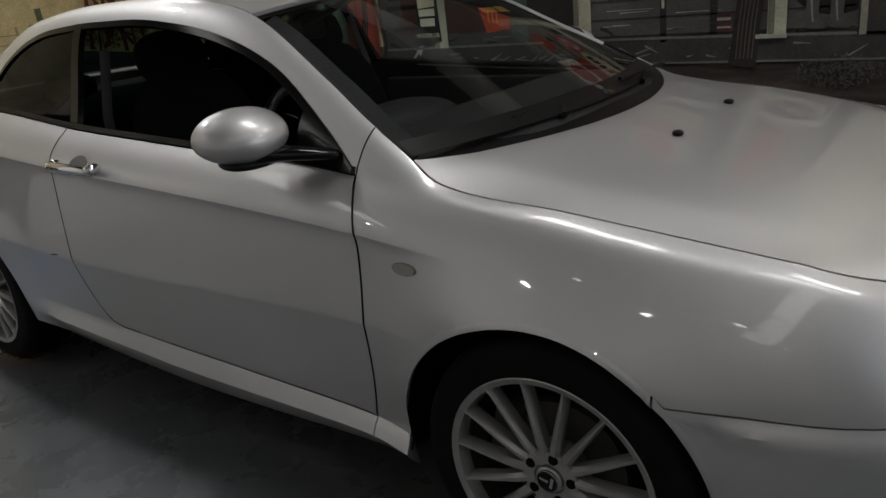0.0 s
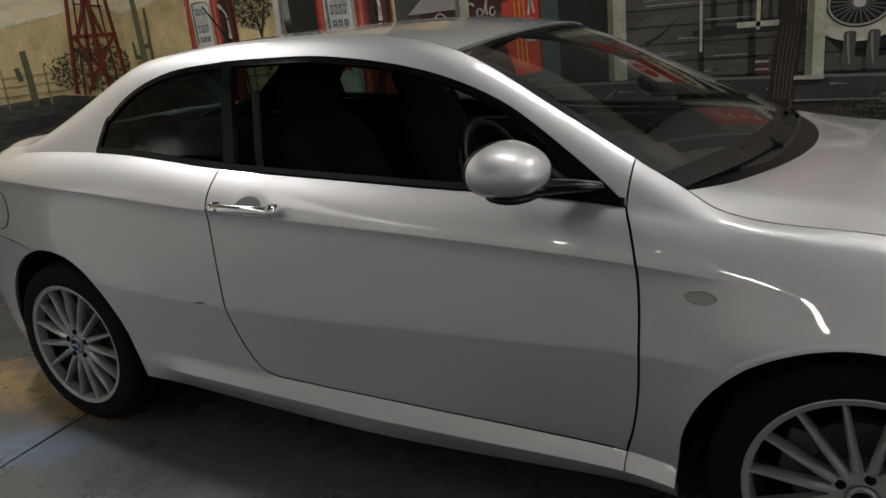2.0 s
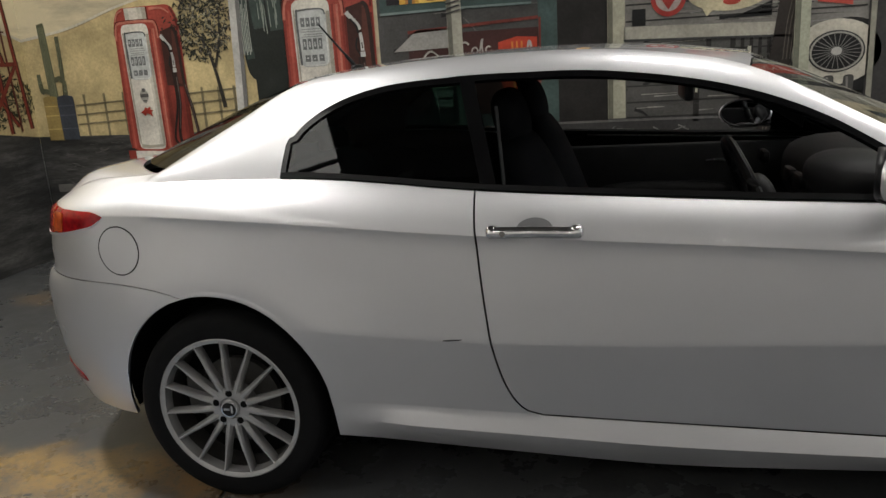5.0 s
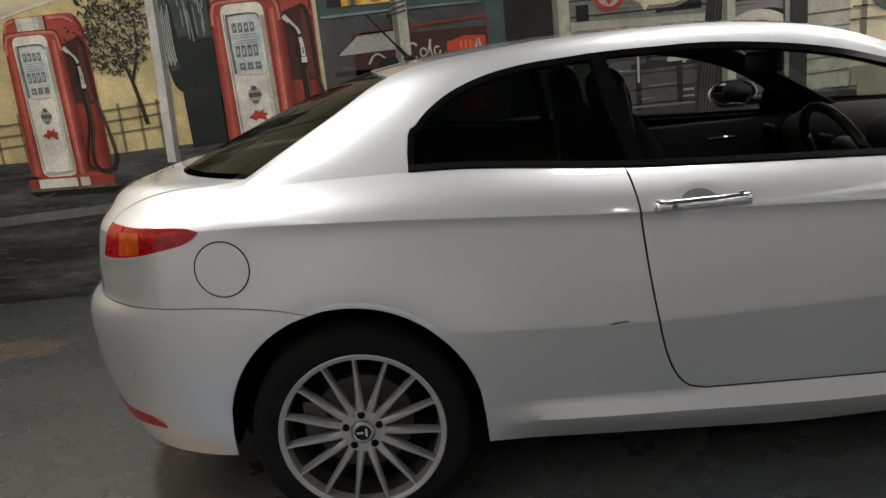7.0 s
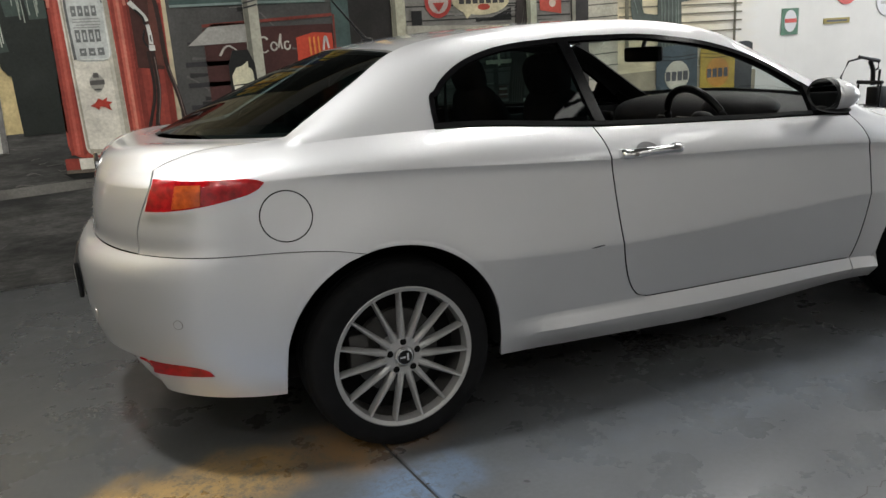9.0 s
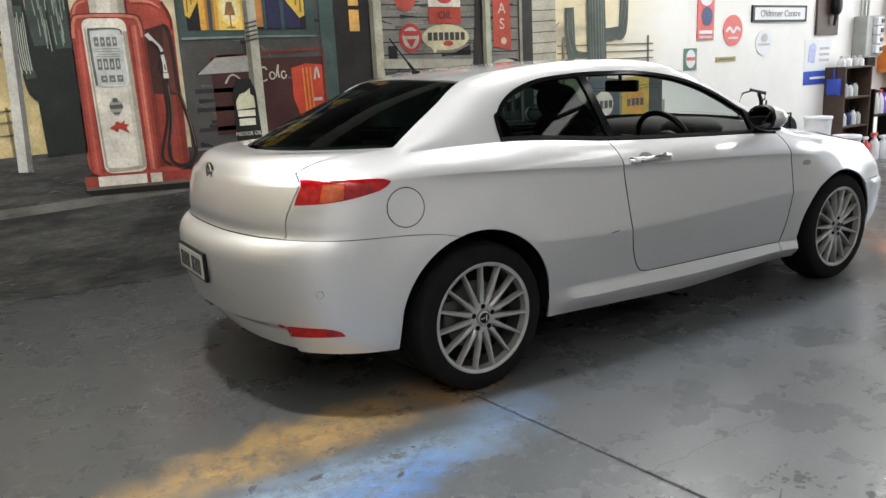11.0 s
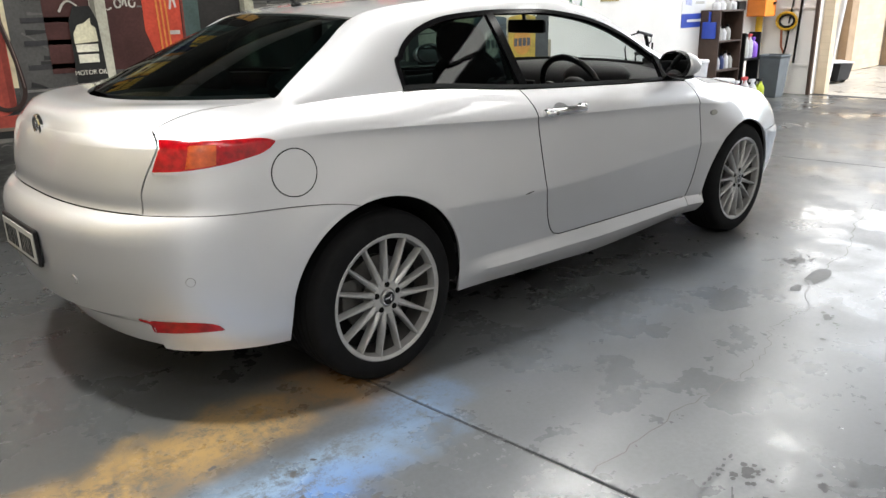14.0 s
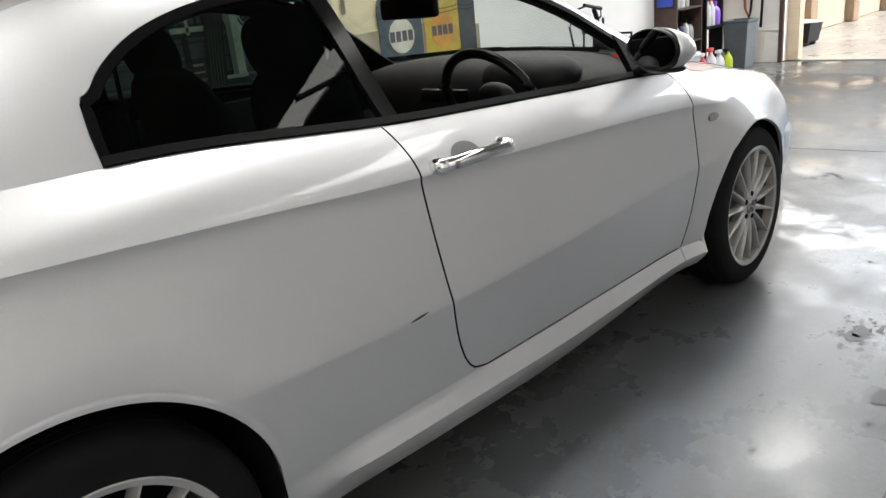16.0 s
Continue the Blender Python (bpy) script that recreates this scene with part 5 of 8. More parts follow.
def stroke(points, w0, w1=None):
    """A brush stroke along points, from width w0 to w1."""
    w1 = w0 if w1 is None else w1
    if 3 <= len(points) <= 12:
        points = curved(points)
    left, right = [], []
    n = len(points)
    for i, (x, z) in enumerate(points):
        a, b = points[max(0, i - 1)], points[min(n - 1, i + 1)]
        d = math.hypot(b[0] - a[0], b[1] - a[1]) or 1
        nx, nz = -(b[1] - a[1]) / d, (b[0] - a[0]) / d
        w = (w0 + (w1 - w0) * i / max(1, n - 1)) / 2
        left.append((x + nx * w, z + nz * w))
        right.append((x - nx * w, z - nz * w))
    return left + right[::-1]


WHOLE = {"painted_derrick", "painted_cactus", "painted_big_cactus", "painted_barrel", "painted_drum", "pump_front", "painted_lamp",
         "painted_oval_sign", "dial_shadow", "cooler_edge"}


def painted(name, shapes, colour, layer, parent, west=False, label="", mat=None, lift=0.003):
    """Paint: flat shapes a few millimetres proud of the wall, by layers. Separate strokes are parts of their own."""
    if len(shapes) > 1 and len(shapes) <= 40 and name not in WHOLE:
        return [painted(name, [q], colour, layer, parent, west, label, mat, lift) for q in shapes][0]
    bm = bmesh.new()
    want = Vector((1, 0, 0)) if west else Vector((0, -1, 0))
    for i, pts in enumerate(shapes):
        d = lift * layer + 0.00022 * (i % 9)
        front, back = [], []
        for s, z in pts:
            a = (WEST_X + d, s, z) if west else (s, WALL_Y - d, z)
            b = (WEST_X + d - lift * 0.9, s, z) if west else (s, WALL_Y - d + lift * 0.9, z)
            front.append(bm.verts.new(a))
            back.append(bm.verts.new(b))
        f = bm.faces.new(front)
        f.normal_update()
        if f.normal.dot(want) < 0:
            f.normal_flip()
        n = len(front)
        for k in range(n):
            bm.faces.new((front[k], front[(k + 1) % n], back[(k + 1) % n], back[k]))
    return part(name, bm, mat or pigment(*colour), parent, label, smooth=0, kind="stuff" if len(shapes) > 40 else "")


def lettering(name, text, x, z, size, colour, layer, parent, squash=1.0, turn=0.0, y=None):
    """Readable words in the built-in font, lying on the wall."""
    cu = bpy.data.curves.new("words", "FONT")
    cu.body, cu.size, cu.extrude, cu.align_x, cu.align_y = text, size, 0.0008, "CENTER", "CENTER"
    ob = bpy.data.objects.new("words", cu)
    me = bpy.data.meshes.new_from_object(ob)
    bpy.data.objects.remove(ob)
    bpy.data.curves.remove(cu)
    me.transform(Matrix.Translation((x, (WALL_Y - 0.003 * layer) if y is None else y, z)) @ Matrix.Rotation(radians(90), 4, "X")
                 @ Matrix.Rotation(radians(turn), 4, "Z") @ Matrix.Diagonal((squash, 1, 1, 1)))
    me.materials.append(pigment(*colour))
    o = new(name, me)
    o.parent = parent
    return o


def sky_material(name, axis, fade=None):
    """Airbrushed dusty sky: pale yellow with grey-brown cloud streaks; fades out into the white wall."""
    m = material(name, (0.66, 0.58, 0.39), 0.6, vary=0.07, vscale=1.2, grain=0.03, gscale=60, bump=0.05, bscale=100)
    n, l = m.node_tree.nodes, m.node_tree.links
    b = n["Principled BSDF"]
    src = b.inputs["Base Color"].links[0].from_socket
    co = n.new("ShaderNodeTexCoord").outputs["Object"]
    mp = n.new("ShaderNodeMapping")
    mp.inputs["Scale"].default_value = (0.8, 0.8, 3.6)
    l.new(co, mp.inputs["Vector"])
    t = n.new("ShaderNodeTexNoise")
    t.inputs["Scale"].default_value, t.inputs["Detail"].default_value, t.inputs["Roughness"].default_value = 1.6, 7, 0.62
    l.new(mp.outputs[0], t.inputs["Vector"])
    r = n.new("ShaderNodeMapRange")
    r.inputs["From Min"].default_value, r.inputs["From Max"].default_value, r.inputs["To Max"].default_value = 0.47, 0.72, 0.75
    l.new(t.outputs["Fac"], r.inputs["Value"])
    x = n.new("ShaderNodeMix")
    x.data_type = "RGBA"
    x.inputs["B"].default_value = (0.20, 0.18, 0.14, 1)
    l.new(src, x.inputs["A"])
    l.new(r.outputs[0], x.inputs["Factor"])
    out = x.outputs["Result"]
    if fade:
        s = n.new("ShaderNodeSeparateXYZ")
        l.new(co, s.inputs[0])
        ad = n.new("ShaderNodeMath")
        ad.operation = "MULTIPLY_ADD"
        ad.inputs[1].default_value = 0.9
        l.new(t.outputs["Fac"], ad.inputs[0])
        l.new(s.outputs["X"], ad.inputs[2])
        r2 = n.new("ShaderNodeMapRange")
        r2.inputs["From Min"].default_value, r2.inputs["From Max"].default_value = fade[0] + 0.45, fade[1] + 0.45
        l.new(ad.outputs[0], r2.inputs["Value"])
        x2 = n.new("ShaderNodeMix")
        x2.data_type = "RGBA"
        x2.inputs["B"].default_value = (0.78, 0.77, 0.75, 1)
        l.new(out, x2.inputs["A"])
        l.new(r2.outputs[0], x2.inputs["Factor"])
        out = x2.outputs["Result"]
    l.new(out, b.inputs["Base Color"])
    return m


SKYN, SKYW = sky_material("mural_sky_fading", "X", (2.3, 3.35)), sky_material("mural_sky", "Y")
mural = thing("desert_mural", "faded hand-painted desert filling station mural on the wall", "mural")
OFFWHITE, RED, BLACKP, GREYD = (0.62, 0.59, 0.52), (0.35, 0.066, 0.048), (0.016, 0.016, 0.016), (0.05, 0.05, 0.05)
PALE, TEAL, YELLOW = (0.42, 0.41, 0.34), (0.055, 0.085, 0.08), (0.62, 0.42, 0.08)
rnd = random.Random(7)

painted("painted_sky", [rect(WEST_X + 0.003, 0.9, 3.65, 3.4)], None, 1, mural, mat=SKYN)
painted("painted_sky", [rect(-2.6, 0.9, WALL_Y - 0.0035, 3.4)], None, 1, mural, True, mat=SKYW)
# hills
hill = [(-4.394, 1.66), (-4.1, 1.70), (-3.9, 1.74), (-3.6, 1.83), (-3.3, 1.90), (-2.9, 1.98), (-2.5, 2.03), (-2.3, 2.05)]
painted("painted_hill", [hill + [(-2.3, 0.9), (-4.394, 0.9)]], (0.52, 0.42, 0.22), 2, mural)
painted("hill_ridge_light", [stroke(hill, 0.02, 0.012)], (0.58, 0.54, 0.44), 3, mural)
hillw = [(-1.2, 1.45), (0.4, 1.52), (1.3, 1.63), (1.6, 1.68), (1.9, 1.74), (2.1, 1.70), (2.224, 1.66)]
painted("painted_hill", [hillw + [(2.224, 0.9), (-1.2, 0.9)]], (0.52, 0.42, 0.22), 2, mural, True)
painted("hill_ridge_light", [stroke(hillw, 0.02)], (0.58, 0.54, 0.44), 3, mural, True)


# painted ground
def scuffed(name, base, light):
    return material(name, base, 0.55, second=light, sscale=3.2, samount=0.75, vary=0.5, vscale=9, grain=0.35, gscale=45, bump=0.08, bscale=60, stretch=(0.45, 0.45, 2.6))


GROUNDP = scuffed("mural_ground", (0.022, 0.022, 0.021), (0.095, 0.093, 0.088))
painted("painted_ground", [rect(WEST_X + 0.01, 0.004, -1.55, 0.60)], None, 3, mural, mat=GROUNDP)
painted("painted_ground", [[(-4.39, 0.60), (-1.55, 0.60), (-1.55, 0.90), (-2.4, 0.95), (-3.2, 0.93), (-4.39, 0.95)]], None, 3, mural, mat=GROUNDP)
painted("painted_ground", [[(-2.6, 0.004), (2.22, 0.004), (2.22, 0.95), (1.5, 1.06), (0.5, 1.04), (-2.6, 1.0)]], None, 3, mural, True, mat=GROUNDP)
GROUNDB = scuffed("mural_brown_ground", (0.030, 0.022, 0.018), (0.080, 0.066, 0.055))
painted("painted_dirt", [rect(-1.55, 0.004, 3.3, 0.76)], None, 3, mural, mat=GROUNDB)
painted("painted_kerb", [[(-4.3, 0.52), (-2.4, 0.57), (-1.6, 0.60), (-1.6, 0.66), (-2.4, 0.63), (-4.3, 0.58)]], (0.14, 0.135, 0.125), 4, mural)
dabs = []
for k in range(190):
    x, z = rnd.uniform(-4.3, -1.5), 0.05 + 0.85 * rnd.random() ** 0.7
    dabs.append(stroke([(x, z), (x + rnd.uniform(0.01, 0.05), z + rnd.uniform(-0.008, 0.01)), (x + rnd.uniform(0.05, 0.10), z + rnd.uniform(-0.012, 0.015))], rnd.uniform(0.003, 0.011), 0.002))
painted("ground_highlight", dabs, (0.105, 0.102, 0.096), 5, mural)


# a derrick, bush, cactus and fence on the west wall
legs = [[(1.80, 2.35), (1.64, 1.05)], [(1.93, 2.35), (1.80, 1.06)], [(2.04, 2.35), (2.16, 1.02)], [(1.88, 2.35), (1.96, 1.0)],
        [(1.80, 2.1), (2.0, 1.5)], [(2.06, 2.1), (1.76, 1.5)], [(1.72, 1.5), (2.04, 1.05)], [(2.10, 1.48), (1.76, 1.05)], [(1.98, 2.35), (1.90, 1.3)]]
painted("painted_derrick", [stroke(p, 0.026, 0.032) for p in legs] + [rect(1.76, 2.09, 2.08, 2.115), rect(1.70, 1.48, 2.14, 1.51)], (0.17, 0.035, 0.022), 6, mural, True)
painted("derrick_shade", [stroke([(a[0] + 0.012, a[1]), (b[0] + 0.014, b[1])], 0.009, 0.011) for a, b in legs], (0.045, 0.016, 0.012), 6.5, mural, True)
painted("derrick_shade", [stroke([(1.86, 2.35), (1.72, 1.03)], 0.014, 0.016), stroke([(2.0, 2.35), (2.06, 1.01)], 0.014, 0.016), stroke([(1.78, 1.75), (2.06, 1.72)], 0.012)], (0.10, 0.026, 0.018), 5.6, mural, True)


def leaves(cx, cz, rx, rz, count, size, west=False, seed=1):
    g = random.Random(seed)
    out = []
    for _ in range(count):
        a, q = g.uniform(0, 2 * math.pi), math.sqrt(g.random())
        x, z = cx + rx * q * math.cos(a) * g.uniform(0.85, 1.15), cz + rz * q * math.sin(a) * g.uniform(0.85, 1.15)
        t, w = g.uniform(0, math.pi), size * g.uniform(0.6, 1.5)
        c, s_ = math.cos(t) * w, math.sin(t) * w
        out.append([(x - c, z - s_), (x - s_ * 0.3, z + c * 0.3), (x + c, z + s_), (x + s_ * 0.3, z - c * 0.3)])
    return out


painted("painted_bush", leaves(1.86, 1.24, 0.42, 0.18, 520, 0.017, seed=3), (0.035, 0.04, 0.022), 4, mural, True)
painted("bush_highlight", leaves(1.88, 1.27, 0.38, 0.15, 130, 0.011, seed=4), (0.13, 0.12, 0.06), 4.5, mural, True)
painted("painted_fence", [stroke([(0.9, z), (2.19, z - 0.01)], 0.008) for z in (1.10, 1.17, 1.24)] + [rect(x, 1.0, x + 0.014, 1.30) for x in (1.05, 1.4, 1.75, 2.05)],
        (0.26, 0.21, 0.12), 5, mural, True)
painted("painted_cactus", [stroke([(1.27, 1.0), (1.27, 1.2), (1.26, 1.42)], 0.06, 0.05), stroke([(1.2, 1.2), (1.18, 1.3)], 0.04)], (0.10, 0.105, 0.06), 6, mural, True)


def cactus(x, z0, z1, w, colour, layer, name="painted_cactus", arms=((-1, 0.35, 0.30), (1, 0.45, 0.36))):
    h = z1 - z0
    shapes = [rounded(stroke([(x, z0), (x - 0.1 * w, z0 + h * 0.5), (x - 0.2 * w, z1 - 0.3 * w), (x - 0.2 * w, z1)], w, w * 0.7), w * 0.3)]
    for s, at, up in arms:
        zz = z0 + h * at
        shapes.append(stroke([(x, zz), (x + s * w * 0.9, zz + 0.02), (x + s * w * 1.3, zz + 0.3 * w), (x + s * w * 1.4, zz + h * up)], w * 0.5, w * 0.42))
    o = painted(name, shapes, colour, layer, mural)
    ribs = []
    for k in (-0.32, -0.2, -0.05, 0.1, 0.24, 0.34):
        ribs.append(stroke([(x + k * w, z0 + 0.1 * w), (x + (k - 0.1) * w, z0 + h * 0.5), (x + (k * 0.8 - 0.18) * w, z1 - 0.2 * w)], w * 0.035, w * 0.02))
    for s, at, up in arms:
        for k in (-0.12, 0.1):
            ribs.append(stroke([(x + s * w * (1.2 + k), z0 + h * at + 0.09), (x + s * w * (1.38 + k), z0 + h * (at + up * 0.5)), (x + s * w * (1.4 + k), z0 + h * (at + up) - 0.05)], w * 0.03, w * 0.02))
    painted("cactus_rib", ribs, tuple(min(1, c * 2.0) for c in colour), layer + 1, o)
    return o


cactus(-4.19, 1.18, 1.76, 0.075, (0.11, 0.115, 0.07), 4, arms=((-1, 0.15, 0.25), (1, 0.30, 0.55), (1, 0.02, 0.28)))
for x0, x1, c in ((-4.29, -4.17, (0.30, 0.22, 0.08)), (-4.17, -4.03, (0.055, 0.062, 0.075))):
    o = painted("painted_barrel", [rect(x0, 0.92, x1, 1.23) + [], oval((x0 + x1) / 2, 1.23, (x1 - x0) / 2, 0.02)], c, 5, mural)
    painted("barrel_hoop", [rect(x0, z, x1, z + 0.008) for z in (1.0, 1.1, 1.17)], tuple(v * 1.6 for v in c), 6, o)
rails = [stroke([(-4.02, z), (-3.55, z + 0.02)], 0.012) for z in (1.03, 1.10, 1.17)] + [stroke([(-3.1, z), (-2.68, z + 0.02)], 0.012) for z in (1.06, 1.14, 1.21)]
rails += [rect(x, 0.94, x + 0.018, 1.25) for x in (-3.95, -3.78, -3.62, -2.98, -2.85, -2.73)]
painted("painted_fence", rails, (0.20, 0.17, 0.10), 4, mural)


def bands(x0, x1, z0, z1, tones, lean=0.0):
    """Upright brush bands side by side, shading a rounded form: (colour, shape) pairs."""
    w = (x1 - x0) / len(tones)
    return [(c, [(x0 + w * k, z0), (x0 + w * (k + 1) + 0.001, z0), (x0 + w * (k + 1) + 0.001 + lean, z1), (x0 + w * k + lean, z1)]) for k, c in enumerate(tones)]


def gas_pump(name, ox, oz, sx, sz):
    """A red and white filling-station pump with dial plate, nozzle and hoses."""
    P = lambda pts: [(ox + x * sx, oz + z * sz) for x, z in pts]
    pump = painted(name, [P(rounded([(0.0, 0.07), (0.66, 0.05), (0.665, 1.12), (0.60, 1.24), (0.08, 1.235), (0.02, 1.12)], 0.10, 7))], RED, 5, mural, label="painted red and white fuel pump")
    R0, R1, R2, R3, R4 = (0.13, 0.022, 0.017), (0.24, 0.045, 0.033), RED, (0.44, 0.105, 0.075), (0.52, 0.18, 0.13)
    W0, W1, W2 = (0.34, 0.315, 0.26), (0.50, 0.475, 0.41), OFFWHITE
    for c, q in bands(0.012, 0.098, 0.09, 1.04, (R1, R2, R3, R2, R1), 0.012):
        painted("red_band", [P(q)], c, 6, pump)
    for c, q in bands(0.372, 0.455, 0.08, 1.06, (R1, R3, R4, R2, R1)):
        painted("red_band", [P(q)], c, 6, pump)
    for c, q in bands(0.458, 0.655, 0.09, 0.99, ((0.17, 0.032, 0.024), R1, (0.30, 0.056, 0.04), (0.30, 0.056, 0.04), R1, (0.16, 0.03, 0.022))):
        painted("pump_side", [P(q)], c, 6, pump)
    painted("pump_recess", [P([(0.475, 0.60), (0.63, 0.58), (0.635, 1.0), (0.58, 1.06), (0.475, 1.03)])], (0.055, 0.022, 0.018), 7, pump)
    painted("recess_brown", [P([(0.56, 0.62), (0.63, 0.60), (0.632, 0.99), (0.59, 1.04)])], (0.10, 0.035, 0.026), 7.4, pump)
    painted("pump_front", [P(rounded([(0.10, 0.08), (0.37, 0.07), (0.358, 1.105), (0.088, 1.105)], 0.06, 6))], W2, 6.3, pump)
    for c, q in bands(0.292, 0.366, 0.10, 1.02, (W2, W1, W0), -0.008):
        painted("panel_shade", [P(q)], c, 6.6, pump)
    painted("panel_shade", [P(stroke([(0.115, 0.12), (0.108, 0.6), (0.105, 1.04)], 0.014, 0.010)), P(stroke([(0.12, 0.105), (0.22, 0.098), (0.35, 0.105)], 0.03, 0.02))], W0, 6.7, pump)
    for c, q in bands(0.150, 0.365, 1.128, 1.232, (W1, W2, W2, W1, W0)):
        painted("cap_stripe", [P(q)], c, 6.2, pump)
    painted("cap_gloss", [P(stroke([(0.05, 1.13), (0.075, 1.19), (0.13, 1.215)], 0.016, 0.010)), P(stroke([(0.40, 1.215), (0.52, 1.212), (0.59, 1.17)], 0.022, 0.010))], R4, 7.5, pump)
    painted("cap_shade", [P(stroke([(0.375, 1.13), (0.372, 1.232)], 0.012)), P(stroke([(0.60, 1.215), (0.645, 1.12), (0.65, 1.03)], 0.02, 0.014))], R0, 7.5, pump)
    painted("frame_arch", [P(stroke([(0.03, 0.98), (0.045, 1.085), (0.10, 1.118), (0.38, 1.118), (0.44, 1.085), (0.452, 0.98)], 0.018, 0.018))], R4, 7.2, pump)
    painted("frame_line", [P(stroke([(0.02, 1.02), (0.038, 1.105), (0.10, 1.132), (0.39, 1.132), (0.452, 1.10), (0.464, 0.99)], 0.007, 0.007))], R0, 7.4, pump)
    painted("pump_dial", [P(rounded([(0.118, 0.655), (0.335, 0.655), (0.330, 1.045), (0.112, 1.045)], 0.06, 6))], (0.47, 0.49, 0.48), 7, pump)
    painted("dial_shade", [P(stroke([(0.128, 0.67), (0.122, 1.0), (0.15, 1.035), (0.30, 1.036), (0.325, 1.0)], 0.016, 0.008))], (0.12, 0.125, 0.125), 8, pump)
    painted("dial_light", [P(stroke([(0.325, 0.95), (0.326, 0.80), (0.322, 0.69), (0.29, 0.665), (0.16, 0.668)], 0.010, 0.006))], (0.62, 0.63, 0.60), 8, pump)
    g = random.Random(int(ox * 100))
    for z0, z1, n, x0 in ((0.925, 0.985, 4, 0.148), (0.772, 0.845, 4, 0.150), (0.690, 0.735, 3, 0.160)):
        pitch = 0.150 / n
        for k in range(n):                       # number wheels: dark figures on pale tabs
            xa = x0 + pitch * k
            painted("dial_bar", [P(rect(xa, z0, xa + pitch * 0.72, z1))], (0.15, 0.155, 0.155), 8, pump)
            painted("dial_tab", [P(rect(xa + pitch * 0.22, z0 + 0.012 + g.uniform(0, 0.01), xa + pitch * 0.50, z1 - 0.012 - g.uniform(0, 0.012)))], (0.42, 0.44, 0.43), 8.5, pump)
    painted("dial_line", [P(rect(0.145 + g.uniform(0, 0.02), z, 0.285 + g.uniform(0, 0.02), z + 0.006)) for z in (0.905, 0.888, 0.870, 0.855)], (0.27, 0.275, 0.27), 8, pump)
    painted("pump_roundel", [P([(0.205, 0.575), (0.245, 0.575), (0.265, 0.545), (0.262, 0.50), (0.235, 0.465), (0.215, 0.465), (0.188, 0.50), (0.186, 0.545)])], (0.33, 0.32, 0.29), 7, pump)
    painted("roundel_bar", [P(rect(0.185, 0.512, 0.268, 0.540)), P(rect(0.21, 0.555, 0.24, 0.585)), P(rect(0.205, 0.478, 0.245, 0.488))], (0.10, 0.095, 0.09), 8, pump)
    painted("pump_mark", [P([(0.165, 0.385), (0.195, 0.375), (0.21, 0.355), (0.222, 0.378), (0.25, 0.372), (0.285, 0.345), (0.272, 0.385), (0.295, 0.40), (0.262, 0.408), (0.268, 0.432), (0.24, 0.415), (0.215, 0.43), (0.20, 0.405)])],
            (0.36, 0.045, 0.03), 8, pump)
    painted("pump_nozzle", [P(stroke([(0.478, 1.0), (0.515, 0.955), (0.55, 0.915), (0.565, 0.88)], 0.030, 0.022)), P(stroke([(0.565, 0.86), (0.572, 0.80), (0.572, 0.74)], 0.020, 0.026)), P(rect(0.556, 0.70, 0.590, 0.735))], (0.52, 0.52, 0.50), 9, pump)
    painted("nozzle_dark", [P(stroke([(0.50, 0.955), (0.54, 0.91), (0.552, 0.86)], 0.014)), P(stroke([(0.545, 0.83), (0.53, 0.77), (0.552, 0.72)], 0.012)), P(stroke([(0.572, 0.795), (0.574, 0.755)], 0.007))], BLACKP, 9.5, pump)
    painted("pump_hose", [P(stroke([(0.572, 0.72), (0.575, 0.45), (0.535, 0.22), (0.545, 0.12), (0.61, 0.085), (0.68, 0.11), (0.715, 0.20), (0.69, 0.40), (0.645, 0.62), (0.635, 0.90), (0.62, 1.03), (0.585, 1.06)], 0.026)),
                          P(stroke([(0.545, 0.70), (0.55, 0.45), (0.49, 0.22), (0.485, 0.14), (0.53, 0.10)], 0.020))], (0.030, 0.018, 0.016), 8, pump)
    painted("hose_light", [P(stroke([(0.578, 0.66), (0.582, 0.45), (0.545, 0.24)], 0.005)), P(stroke([(0.718, 0.21), (0.695, 0.40), (0.652, 0.60)], 0.005))], (0.16, 0.12, 0.11), 9, pump)
    painted("pump_base", [P([(-0.03, -0.02), (0.66, -0.04), (0.66, 0.05), (-0.03, 0.07)])], R1, 6, pump)
    painted("base_band", [P([(0.05, -0.02), (0.36, -0.03), (0.36, 0.055), (0.05, 0.065)])], W2, 7, pump)
    painted("base_band", [P([(0.385, -0.03), (0.46, -0.032), (0.46, 0.05), (0.385, 0.055)])], W1, 7, pump)
    painted("base_shade", [P(stroke([(-0.03, -0.012), (0.3, -0.02), (0.66, -0.03)], 0.022, 0.02))], (0.12, 0.10, 0.08), 7.6, pump)
    painted("base_shadow", [P([(-0.05, -0.02), (0.70, -0.04), (0.80, 0.02), (0.66, -0.085), (0.0, -0.06)])], (0.015, 0.015, 0.015), 5.5, pump)
    return pump


gas_pump("painted_fuel_pump", -2.31, 0.70, 1.0, 0.98)
gas_pump("painted_fuel_pump", -3.61, 0.76, 0.80, 0.865)

